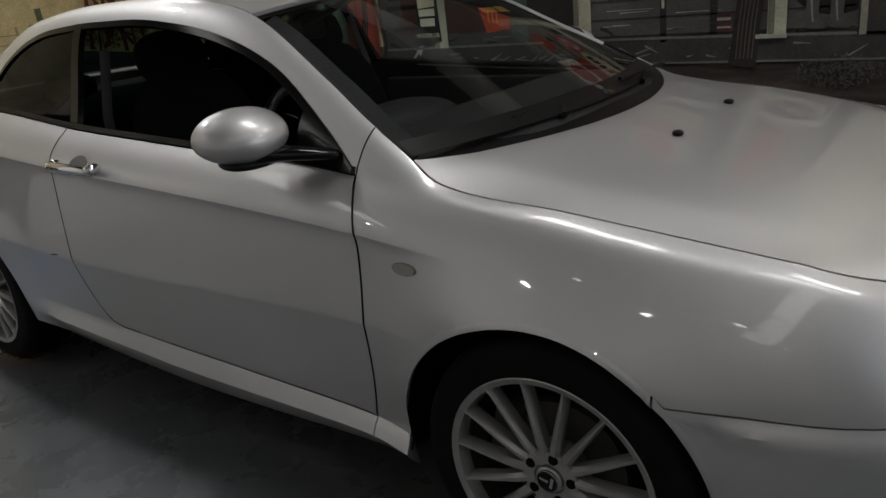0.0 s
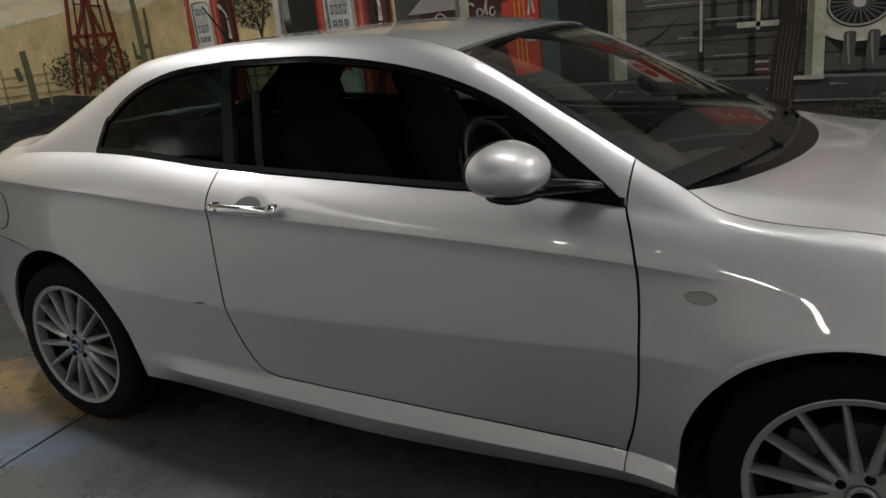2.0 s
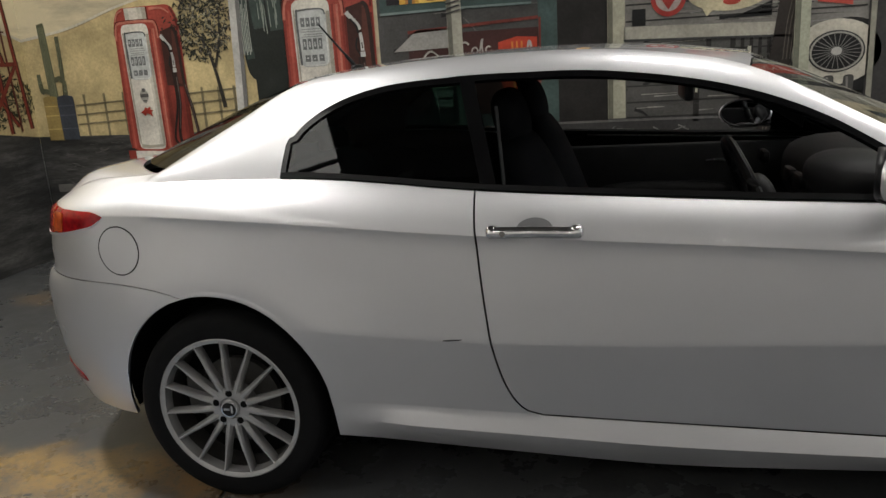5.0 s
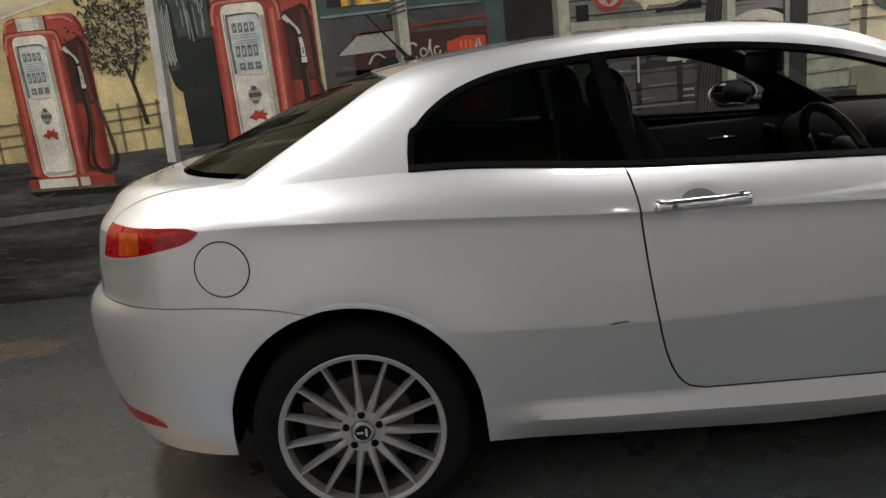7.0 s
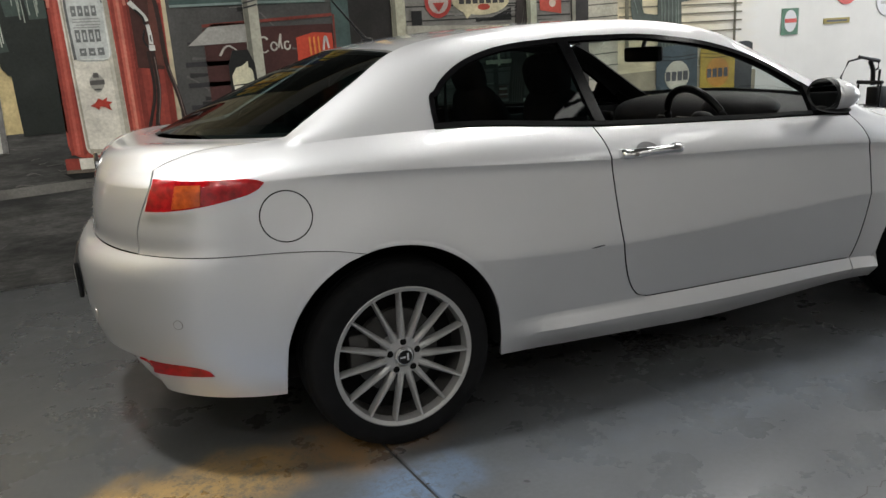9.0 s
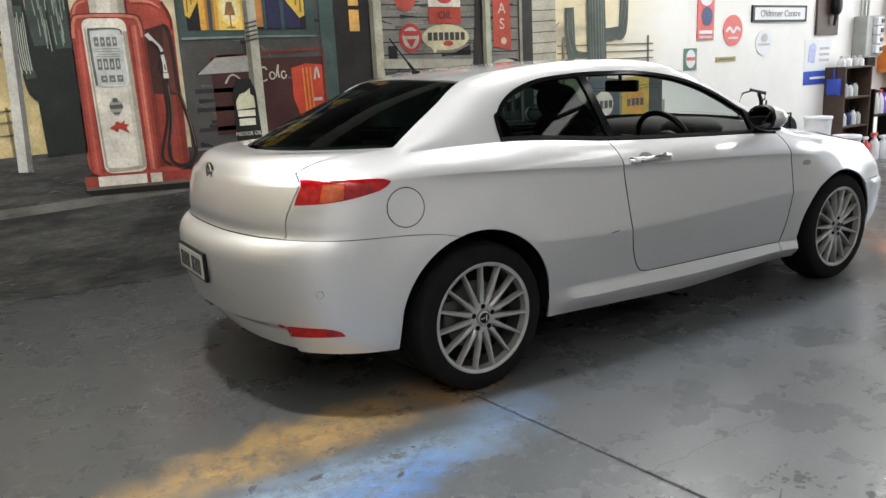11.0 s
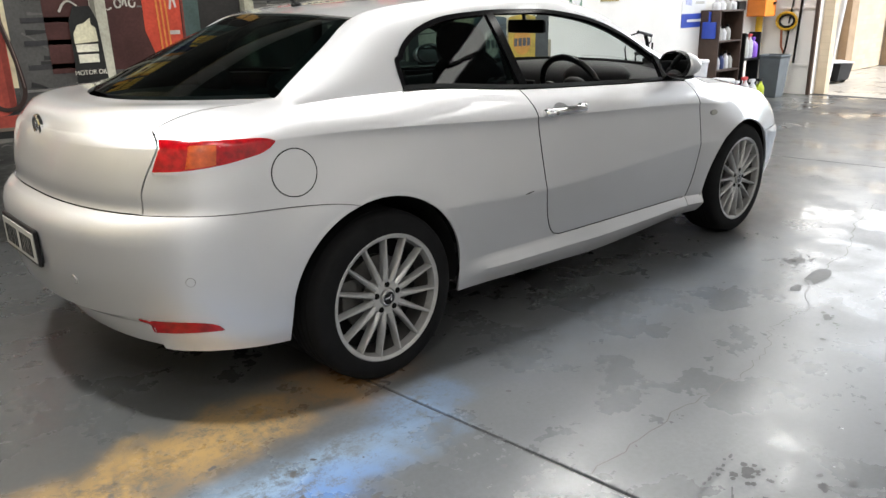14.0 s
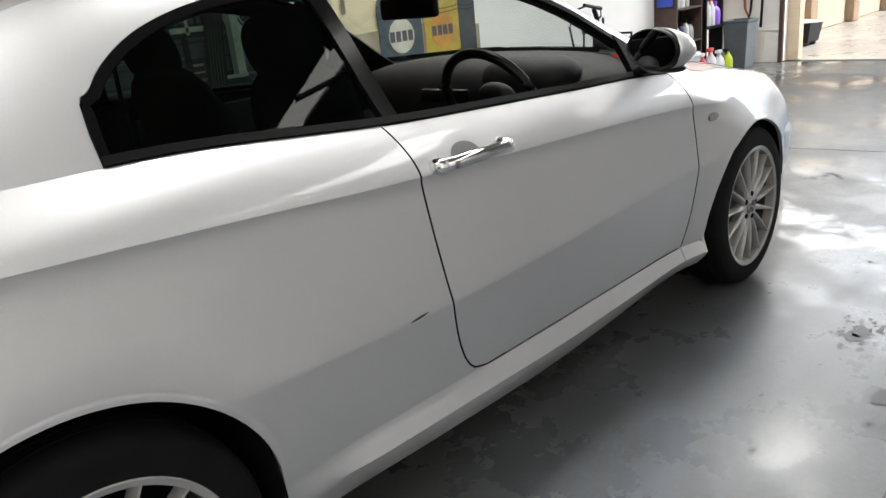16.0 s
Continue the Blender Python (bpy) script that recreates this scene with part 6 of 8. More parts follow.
# a lamp post, tree and tall cactus between the pumps
pole = painted("painted_post", [stroke([(-2.625, 3.2), (-2.635, 1.9), (-2.675, 0.84)], 0.07, 0.085)], (0.50, 0.49, 0.46), 6, mural)
painted("post_shade", [stroke([(-2.60, 3.2), (-2.61, 1.9), (-2.648, 0.84)], 0.02, 0.03)], (0.16, 0.155, 0.15), 7, pole)
painted("painted_tree", leaves(-2.92, 1.66, 0.26, 0.22, 620, 0.016, seed=5) + leaves(-2.84, 2.0, 0.32, 0.22, 420, 0.016, seed=6), (0.03, 0.032, 0.024), 4.5, mural)
painted("tree_highlight", leaves(-2.88, 1.70, 0.22, 0.22, 120, 0.011, seed=8), (0.17, 0.15, 0.13), 5, mural)
trunk = painted("painted_big_cactus", [stroke([(-2.40, 0.93), (-2.41, 1.4), (-2.39, 2.3)], 0.27, 0.24), stroke([(-2.47, 1.32), (-2.55, 1.38), (-2.57, 1.9)], 0.10, 0.08),
                                       stroke([(-2.36, 1.2), (-2.27, 1.4)], 0.08, 0.06)], (0.018, 0.021, 0.019), 5, mural)
painted("cactus_flesh", [stroke([(-2.46, 1.62), (-2.47, 1.85), (-2.44, 2.3)], 0.10, 0.12), stroke([(-2.34, 1.60), (-2.35, 1.85), (-2.33, 2.3)], 0.10, 0.11),
                         stroke([(-2.555, 1.42), (-2.575, 1.6), (-2.575, 1.86)], 0.06, 0.055)], (0.045, 0.062, 0.055), 5.3, trunk)
gc = random.Random(12)
ribs = []
for k in range(34):
    x, z = gc.choice((-2.45, -2.35)) + gc.uniform(-0.045, 0.045), gc.uniform(1.58, 2.05)
    ribs.append(stroke([(x, z), (x + gc.uniform(-0.012, 0.006), z + gc.uniform(0.08, 0.22))], 0.006, 0.003))
painted("cactus_rib", ribs, (0.27, 0.30, 0.26), 5.6, trunk)
painted("cactus_rib", [stroke([(-2.60 + 0.011 * k, 1.45 + 0.02 * (k % 2)), (-2.608 + 0.012 * k, 1.60), (-2.60 + 0.011 * k, 1.76 + 0.03 * (k % 3))], 0.006, 0.004) for k in range(6)], (0.40, 0.42, 0.37), 5.6, trunk)
painted("tree_highlight", leaves(-2.90, 1.64, 0.21, 0.22, 90, 0.014, seed=31), (0.36, 0.33, 0.22), 5.2, mural)
painted("painted_branch", [stroke([(-2.80, 1.10), (-2.84, 1.35), (-2.90, 1.55), (-3.02, 1.70)], 0.030, 0.010), stroke([(-2.84, 1.38), (-2.78, 1.58), (-2.76, 1.80)], 0.020, 0.008)], (0.03, 0.027, 0.022), 5.1, mural)

# the timber filling station
painted("painted_shop_wall", [rect(-1.62, 0.74, 1.80, 3.2)], (0.065, 0.064, 0.062), 4, mural)
boards = []
for k in range(24):
    z = 0.90 + 0.098 * k
    boards.append(stroke([(-0.02, z + rnd.uniform(-.004, .004)), (1.35, z + rnd.uniform(-.004, .004))], 0.010))
rb = random.Random(41)
for tone, count, wide in (((0.022, 0.022, 0.022), 150, 0.030), ((0.10, 0.098, 0.092), 110, 0.016), ((0.19, 0.185, 0.17), 46, 0.006)):
    dabs = []
    for _ in range(count):
        x, z, q = rb.uniform(-1.58, 1.7), rb.uniform(0.78, 2.2), rb.uniform(0.05, 0.22)
        lean = rb.choice((0.04, 0.08, 1.0)) * rb.uniform(-1, 1)
        dabs.append(stroke([(x, z), (x + q * 0.5, z + q * lean * 0.4 + rb.uniform(-.006, .006)), (x + q, z + q * lean)], wide * rb.uniform(0.5, 1.2), 0.002))
    painted("wall_brushwork", dabs, tone, 4.5 + 0.1 * wide / 0.03, mural)
painted("painted_siding", [rect(-0.05, 0.90, 1.36, 1.36)], (0.085, 0.083, 0.078), 5, mural)
painted("painted_siding", [rect(-0.05, 1.36, 1.36, 3.2)], (0.20, 0.192, 0.175), 5, mural)
painted("siding_joint", boards, (0.035, 0.034, 0.032), 6, mural)
lights = []
for k in range(26):
    x, z = rnd.uniform(0, 1.2), 0.93 + 0.098 * rnd.randrange(0, 12)
    lights.append(stroke([(x, z), (x + rnd.uniform(.05, .2), z + 0.004)], 0.008, 0.003))
painted("siding_light", lights, (0.27, 0.265, 0.25), 6, mural)
grain = []
for k in range(170):
    x, z = rnd.uniform(0, 1.15), 0.90 + 0.098 * rnd.randrange(0, 13) + rnd.uniform(0.015, 0.085)
    grain.append(stroke([(x, z), (min(1.34, x + rnd.uniform(.06, .30)), z + rnd.uniform(-.004, .004))], rnd.uniform(0.003, 0.008), 0.002))
painted("siding_grain", grain[:110], (0.085, 0.082, 0.075), 5.6, mural)
painted("siding_grain", grain[110:], (0.30, 0.29, 0.26), 5.7, mural)
# dark band with a paler edge, added to darken the windscreen's reflection
painted("added_dark_band", [rect(-1.62, 2.22, 1.36, 3.3)], (0.050, 0.055, 0.050), 14.5, mural)
painted("dark_band_edge", [rect(-1.62, 2.18, 1.36, 2.222)], (0.13, 0.125, 0.10), 14.8, mural)
# window with curtains and a lamp
window = painted("painted_window", [rect(-1.60, 1.64, -0.60, 2.6)], TEAL, 5, mural, label="painted lit window with yellow curtains")
painted("window_dark", [rect(-1.55, 1.70, -0.67, 2.55)], (0.022, 0.018, 0.022), 6, window)
painted("window_glow", [rect(-1.375, 1.70, -1.115, 2.5)], (0.42, 0.20, 0.05), 6.6, window)
painted("window_glow", [rect(-1.355, 1.70, -1.135, 2.5), rect(-1.46, 1.70, -1.42, 1.92)], (0.66, 0.38, 0.07), 6.9, window)
painted("window_glow", [rect(-1.33, 1.70, -1.16, 2.5)], (0.80, 0.56, 0.14), 7, window)
painted("window_glow_edge", [rect(-1.42, 1.70, -1.38, 2.4), rect(-1.06, 1.72, -0.98, 2.4)], (0.45, 0.20, 0.06), 7, window)
painted("window_blue", [rect(-0.97, 1.71, -0.72, 2.5)], (0.03, 0.03, 0.075), 7, window)
painted("painted_lamp", [[(-1.285, 1.80), (-1.205, 1.80), (-1.225, 1.89), (-1.265, 1.89)], rect(-1.25, 1.72, -1.24, 1.80), rect(-1.275, 1.71, -1.215, 1.722)], (0.30, 0.15, 0.06), 8, window)
painted("lamp_glow", [oval(-1.245, 1.84, 0.075, 0.11)], (0.88, 0.70, 0.28), 7, window, lift=0.0033)
painted("lamp_glow", [oval(-1.245, 1.845, 0.055, 0.082)], (0.92, 0.82, 0.50), 7.1, window, lift=0.0033)
painted("curtain", [[(-1.56, 1.80), (-1.53, 1.78), (-1.40, 2.0), (-1.36, 2.3), (-1.56, 2.3)], [(-0.68, 1.80), (-0.72, 1.78), (-0.90, 2.0), (-0.92, 2.3), (-0.68, 2.3)]], YELLOW, 8, window)
painted("curtain_fold", [stroke([(-1.54 + 0.03 * k, 1.82 + 0.05 * k), (-1.53 + 0.04 * k, 2.3)], 0.008) for k in range(4)] +
        [stroke([(-0.71 - 0.035 * k, 1.82 + 0.05 * k), (-0.70 - 0.04 * k, 2.3)], 0.010) for k in range(4)], (0.16, 0.10, 0.03), 9, window)
painted("window_bar", [rect(x, 1.70, x + 0.026, 2.55) for x in (-1.40, -1.005, -0.87)] + [rect(-1.55, 1.965, -0.67, 1.99)], (0.05, 0.08, 0.085), 8.5, window)
painted("window_sill_light", [stroke([(-1.60, 1.645), (-1.1, 1.652), (-0.60, 1.65)], 0.016, 0.012)], (0.17, 0.22, 0.21), 7, window)
# table, drinks cooler, oil board, posts
painted("painted_table", [[(-1.52, 1.40), (-1.10, 1.41), (-1.14, 1.53), (-1.36, 1.53)]], (0.33, 0.32, 0.30), 6, mural)
painted("painted_bench", [rect(-1.55, z, -1.20, z + 0.03) for z in (1.0, 1.14, 1.27)], (0.030, 0.03, 0.032), 5, mural)
cooler = painted("painted_cooler", [rect(-1.42, 0.97, -0.55, 1.50)], (0.055, 0.022, 0.020), 5, mural, label="painted red drinks cooler")
painted("cooler_edge", [stroke([(-1.42, 1.52), (-0.56, 1.56)], 0.02), stroke([(-0.56, 0.97), (-0.55, 1.56)], 0.014)], (0.16, 0.04, 0.03), 6, cooler)
painted("cooler_script", [stroke([(-1.04 + 0.034 * math.cos(a), 1.385 + 0.05 * math.sin(a)) for a in (0.7 + 0.4 * k for k in range(13))], 0.014, 0.008),
                          stroke([(-0.975 + 0.020 * math.cos(a), 1.372 + 0.026 * math.sin(a)) for a in (0.4 * k for k in range(16))], 0.010),
                          stroke([(-0.945, 1.36), (-0.93, 1.43), (-0.922, 1.445), (-0.928, 1.40), (-0.92, 1.352)], 0.010),
                          stroke([(-0.885 + 0.019 * math.cos(a), 1.374 + 0.026 * math.sin(a)) for a in (0.8 + 0.4 * k for k in range(15))], 0.010),
                          stroke([(-1.33, 1.33), (-1.30, 1.375), (-1.27, 1.39), (-1.24, 1.375), (-1.20, 1.34)], 0.014, 0.008)], (0.42, 0.40, 0.36), 7, cooler)
crate = painted("painted_crate", [[(-0.82, 1.20), (-0.74, 0.96), (-0.57, 0.98), (-0.57, 1.44), (-0.70, 1.45), (-0.82, 1.42)]], (0.42, 0.055, 0.03), 6, mural)
painted("crate_bottle", [stroke([(-0.72 + 0.03 * k, 1.02), (-0.73 + 0.03 * k, 1.42)], 0.012) for k in range(3)], (0.55, 0.20, 0.05), 7, crate)
painted("crate_light", [stroke([(-0.64, 1.33), (-0.62, 1.42), (-0.60, 1.34)], 0.014), rect(-0.66, 1.17, -0.59, 1.195)], (0.45, 0.42, 0.40), 7, crate)
sign = painted("painted_oil_board", [[(-1.29, 0.90), (-1.10, 0.92), (-1.115, 1.27), (-1.15, 1.36), (-1.25, 1.36), (-1.285, 1.27)]], BLACKP, 8, mural, label="painted black motor oil board")
painted("board_shape", [[(-1.27, 1.14), (-1.13, 1.15), (-1.135, 1.23), (-1.16, 1.25), (-1.16, 1.29), (-1.20, 1.26), (-1.24, 1.25), (-1.27, 1.20)]], (0.58, 0.55, 0.40), 9, sign)
painted("board_bar", [rect(-1.265, 1.09, -1.135, 1.135), rect(-1.26, 1.025, -1.14, 1.075)], (0.60, 0.58, 0.48), 9, sign)
lettering("board_words", "MOTOR OIL", -1.20, 0.965, 0.040, (0.62, 0.60, 0.52), 10, sign, 0.9)
painted("board_stand", [stroke([(-1.30, 0.84), (-1.25, 0.92)], 0.02), stroke([(-1.36, 0.80), (-1.28, 0.90)], 0.015)], (0.40, 0.39, 0.37), 7, mural)
for x0, x1, z0, top, c in ((-1.15, -1.06, 0.88, 2.8, PALE), (-0.13, -0.03, 0.90, 2.8, (0.40, 0.39, 0.30)), (0.955, 1.035, 0.86, 2.8, (0.42, 0.43, 0.33))):
    p = painted("painted_porch_post", [[(x0, z0), (x1 + 0.01, z0), (x1, top), (x0, top)]], c, {-1.15: 7.4, 0.955: 12}.get(x0, 7), mural)
    painted("post_shade", [stroke([(x0 + 0.018, z0), (x0 + 0.016, top)], 0.03)], tuple(v * 0.4 for v in c), {-1.15: 7.7, 0.955: 13}.get(x0, 9), p)
painted("post_wrap", [stroke([(-1.15, 1.62 + 0.03 * k), (-1.06, 1.64 + 0.03 * k)], 0.010) for k in range(5)], GREYD, 10, mural)
painted("painted_corner_board", [rect(-0.56, 0.90, -0.44, 2.8)], TEAL, 6, mural)
door = painted("painted_door", [rect(-0.44, 0.88, -0.13, 2.8)], (0.022, 0.020, 0.019), 6, mural)
painted("door_light", [rect(-0.31, 1.68, -0.225, 1.84), rect(-0.31, 1.87, -0.225, 2.1)], (0.72, 0.42, 0.12), 7, door)
rail = painted("painted_rail", [[(-0.03, 1.375), (0.95, 1.345), (0.95, 1.43), (-0.03, 1.46)]], (0.36, 0.345, 0.29), 7, mural)
painted("rail_shade", [stroke([(-0.03, 1.378), (0.95, 1.348)], 0.014)], GREYD, 8, rail)
painted("painted_bin", [rect(0.02, 1.46, 0.10, 1.56)], BLACKP, 8, mural)
# signs on the siding
s1 = painted("painted_round_sign", [oval(0.235, 1.62, 0.105, 0.115)], (0.36, 0.05, 0.04), 7, mural, label="painted round red oil sign")
painted("sign_ring", [oval(0.235, 1.62, 0.078, 0.085)], (0.42, 0.36, 0.33), 8, s1)
painted("sign_bar", [rect(0.165, 1.635, 0.305, 1.675), [(0.19, 1.61), (0.28, 1.61), (0.235, 1.545)]], (0.36, 0.05, 0.04), 9, s1)
s2 = painted("painted_oval_sign", [oval(0.58, 1.62, 0.235, 0.105), [(0.42, 1.56), (0.50, 1.53), (0.46, 1.49)]], (0.50, 0.45, 0.30), 7, mural, label="painted pale oval oil sign")
painted("sign_bar", [rect(0.40 + 0.055 * k, 1.595, 0.44 + 0.055 * k, 1.66) for k in range(7)], GREYD, 8, s2)
painted("sign_spot", [oval(0.60, 1.57, 0.05, 0.022)], (0.36, 0.06, 0.04), 8, s2)
painted("sign_shadow", [[(0.60, 1.47), (0.83, 1.47), (0.83, 1.56), (0.76, 1.53)]], BLACKP, 6, mural)
s3 = painted("painted_oil_sign", [rect(0.42, 1.73, 0.74, 1.86)], (0.36, 0.055, 0.04), 7, mural, label="painted red and white oil sign")
painted("sign_top", [rect(0.42, 1.865, 0.74, 2.1)], OFFWHITE, 7, s3)
lettering("sign_words", "OIL", 0.58, 1.795, 0.085, (0.09, 0.03, 0.03), 8, s3, 1.1)
painted("sign_disc", [oval(0.58, 1.98, 0.10, 0.09)], (0.40, 0.06, 0.05), 8, s3)
painted("painted_round_sign", [oval(0.20, 1.93, 0.10, 0.10)], (0.36, 0.07, 0.05), 7, mural)
s4 = painted("painted_gas_banner", [[(1.08, 1.53), (1.27, 1.50), (1.27, 2.25), (1.08, 2.25)]], (0.46, 0.085, 0.06), 7, mural, label="painted red vertical gas banner")
for ch, z in (("G", 1.98), ("A", 1.85), ("S", 1.72)):
    lettering("banner_letter", ch, 1.175, z, 0.13, (0.62, 0.55, 0.48), 8, s4, 1.0)
painted("banner_mark", [oval(1.19, 1.58, 0.03, 0.03, 16)], (0.62, 0.50, 0.42), 8, s4)
# chair, can, leaning trunk, spare wheel
chair = painted("painted_chair", [rect(0.36, 1.12, 0.86, 1.16), rect(0.39, 0.86, 0.425, 1.13), rect(0.66, 0.88, 0.70, 1.13), rect(0.46, 1.16, 0.49, 1.40), rect(0.60, 1.16, 0.63, 1.42),
                                  rect(0.66, 1.17, 0.68, 1.40), rect(0.71, 1.17, 0.73, 1.40), rect(0.76, 1.17, 0.78, 1.40), rect(0.81, 1.17, 0.83, 1.40)], (0.028, 0.026, 0.024), 6, mural)
painted("chair_light", [rect(0.60, 1.155, 0.86, 1.185), rect(0.70, 1.14, 0.72, 1.30), rect(0.40, 1.04, 0.415, 1.32)], (0.42, 0.41, 0.33), 7, chair)
can = painted("painted_can", [rect(0.70, 0.90, 0.77, 0.99)], (0.07, 0.03, 0.025), 7, mural)
painted("can_band", [rect(0.70, 0.96, 0.77, 0.975), rect(0.70, 0.92, 0.77, 0.93)], (0.30, 0.28, 0.26), 8, can)
painted("painted_leaning_trunk", [stroke([(0.83, 0.72), (0.87, 1.1), (0.94, 1.7), (0.97, 2.6)], 0.14, 0.10)], (0.030, 0.025, 0.022), 8, mural)
painted("bark", [stroke([(0.80 + 0.02 * k + 0.1 * j, 0.76 + 0.45 * j), (0.815 + 0.02 * k + 0.1 * j, 0.96 + 0.45 * j), (0.84 + 0.02 * k + 0.1 * j, 1.16 + 0.4 * j)], 0.006, 0.003) for k in range(5) for j in range(2)], (0.10, 0.088, 0.075), 8.4, mural)
painted("post_foot", [rect(0.90, 0.862, 1.05, 0.882)], (0.36, 0.35, 0.31), 13.6, mural)
tyre = painted("painted_spare_wheel", [oval(1.262, 1.195, 0.245, 0.235, 44)], (0.014, 0.014, 0.014), 6, mural, label="painted white-wall spare wheel with wire spokes")
painted("white_wall", [oval(1.195, 1.235, 0.245, 0.19, 44)], (0.52, 0.49, 0.41), 7, tyre)
painted("wheel_rim", [oval(1.195, 1.238, 0.158, 0.122, 40)], (0.05, 0.05, 0.05), 8, tyre)
painted("wheel_disc", [oval(1.195, 1.238, 0.135, 0.103, 40)], BLACKP, 9, tyre)
painted("wire_spoke", [stroke([(1.195 + 0.02 * math.cos(a), 1.238 + 0.016 * math.sin(a)), (1.195 + 0.133 * math.cos(a + 0.12), 1.238 + 0.101 * math.sin(a + 0.12))], 0.004) for a in
                       (2 * math.pi * k / 24 for k in range(24))], (0.20, 0.195, 0.185), 10, tyre)
painted("wheel_ring", [stroke([(1.195 + 0.142 * math.cos(a), 1.238 + 0.109 * math.sin(a)) for a in (2 * math.pi * k / 40 for k in range(41))], 0.010)], (0.36, 0.35, 0.31), 10, tyre)
painted("wheel_boss", [oval(1.195, 1.24, 0.03, 0.024, 20)], (0.50, 0.49, 0.46), 11, tyre)
for x in (1.16, 1.27):                        # a pair of boots hung under the wheel
    painted("painted_boot", [rounded([(x - 0.028, 1.10), (x + 0.03, 1.10), (x + 0.026, 0.95), (x + 0.065, 0.92), (x + 0.06, 0.895), (x - 0.032, 0.90)], 0.02)], (0.075, 0.073, 0.068), 9, mural)
    painted("boot_light", [stroke([(x - 0.01, 1.09), (x - 0.004, 1.0), (x + 0.004, 0.93)], 0.012, 0.006)], (0.22, 0.21, 0.19), 10, mural)
# porch deck, shrubs, right-hand end
painted("painted_porch", [rect(-1.60, 0.74, 1.86, 0.88)], (0.050, 0.049, 0.048), 6, mural)
painted("porch_edge", [stroke([(-1.6, 0.88), (0.2, 0.885), (1.86, 0.86)], 0.014), stroke([(-1.6, 0.75), (1.86, 0.745)], 0.010)], (0.15, 0.145, 0.14), 7, mural)
painted("porch_scuff", [stroke([(x, 0.80 + rnd.uniform(-.04, .05)), (x + rnd.uniform(.03, .12), 0.80 + rnd.uniform(-.04, .05))], 0.010, 0.003) for x in
                        [rnd.uniform(-1.5, 1.7) for _ in range(26)]], (0.20, 0.195, 0.185), 7, mural)
painted("painted_shrub", leaves(1.28, 0.69, 0.20, 0.08, 360, 0.009, seed=21) + leaves(0.0, 0.70, 0.12, 0.07, 200, 0.008, seed=22), (0.105, 0.102, 0.085), 7, mural)
painted("painted_corner_board", [rect(1.36, 0.86, 1.52, 3.2)], (0.045, 0.043, 0.042), 7, mural)
painted("corner_light", [rect(1.37, 0.86, 1.40, 3.2)], (0.28, 0.27, 0.22), 8, mural)
side_wall = painted("painted_side_siding", [rect(1.52, 0.86, 1.80, 3.2)], (0.42, 0.40, 0.33), 6, mural)
painted("siding_joint", [stroke([(1.52, 0.98 + 0.095 * k), (1.80, 0.99 + 0.095 * k)], 0.009) for k in range(20)], (0.12, 0.115, 0.10), 7, side_wall)
cactus(2.34, 1.05, 2.9, 0.26, (0.085, 0.10, 0.09), 5, arms=((-1, 0.18, 0.26), (1, 0.30, 0.35)))
painted("painted_fence", [stroke([(1.82, z), (3.12, z)], 0.013) for z in (1.30, 1.38, 1.45, 1.52)] + [rect(1.88, 1.15, 1.915, 1.60), rect(3.03, 1.15, 3.055, 1.60)], (0.19, 0.175, 0.13), 4, mural)
for x0, x1, c, d in ((2.19, 2.63, (0.075, 0.10, 0.12), (0.60, 0.30, 0.10)), (2.66, 3.05, (0.50, 0.36, 0.06), (0.62, 0.30, 0.06)), (3.05, 3.25, (0.05, 0.055, 0.06), None)):
    b = painted("painted_drum", [rect(x0, 0.40, x1, 1.17), oval((x0 + x1) / 2, 1.17, (x1 - x0) / 2, 0.03)], c, 7, mural, label="painted oil drum")
    painted("drum_hoop", [stroke([(x0, z), ((x0 + x1) / 2, z - 0.015), (x1, z)], 0.010) for z in (0.72, 0.78, 1.09, 1.12)], tuple(v * 0.45 for v in c), 8, b)
    if d:
        painted("drum_disc", [oval((x0 + x1) / 2, 0.95, 0.13, 0.125)], (0.60, 0.57, 0.48) if d[1] == 0.30 and x0 < 2.5 else d, 8, b)
        painted("drum_bar", [rect((x0 + x1) / 2 - 0.12 + 0.062 * k, 0.91, (x0 + x1) / 2 - 0.075 + 0.062 * k, 0.985) for k in range(4)], (0.10, 0.10, 0.11), 9, b)
painted("painted_dust", [[(1.82, 0.76), (3.3, 0.76), (3.3, 0.95), (2.6, 1.02), (1.82, 1.0)]], (0.34, 0.30, 0.22), 5, mural)
# ---- things along the white wall ----
WOODB = material("dark_brown_board", (0.060, 0.036, 0.026), 0.5, vary=0.25, vscale=7, bump=0.1, bscale=90)
ORANGE = material("orange_enamel", (0.72, 0.22, 0.03), 0.4, vary=0.12, vscale=6)
YELLOWP = material("yellow_plastic", (0.68, 0.42, 0.02), 0.4, vary=0.12, vscale=8)
BLUEP = material("blue_plastic", (0.03, 0.07, 0.42), 0.4, vary=0.1, vscale=10)
PURPLE = material("purple_plastic", (0.16, 0.07, 0.42), 0.4, vary=0.1, vscale=10)
LIME = material("lime_plastic", (0.50, 0.60, 0.03), 0.4, vary=0.1, vscale=10)
REDP = material("red_plastic", (0.55, 0.05, 0.05), 0.4, vary=0.1, vscale=10)
PALEB = material("pale_bottle", (0.66, 0.67, 0.70), 0.3, vary=0.1, vscale=14)
BINGREY = material("grey_bin_plastic", (0.10, 0.115, 0.13), 0.5, vary=0.15, vscale=6)
STEELG = material("grey_switch_box", (0.34, 0.35, 0.34), 0.5, 0.2, vary=0.12, vscale=8)
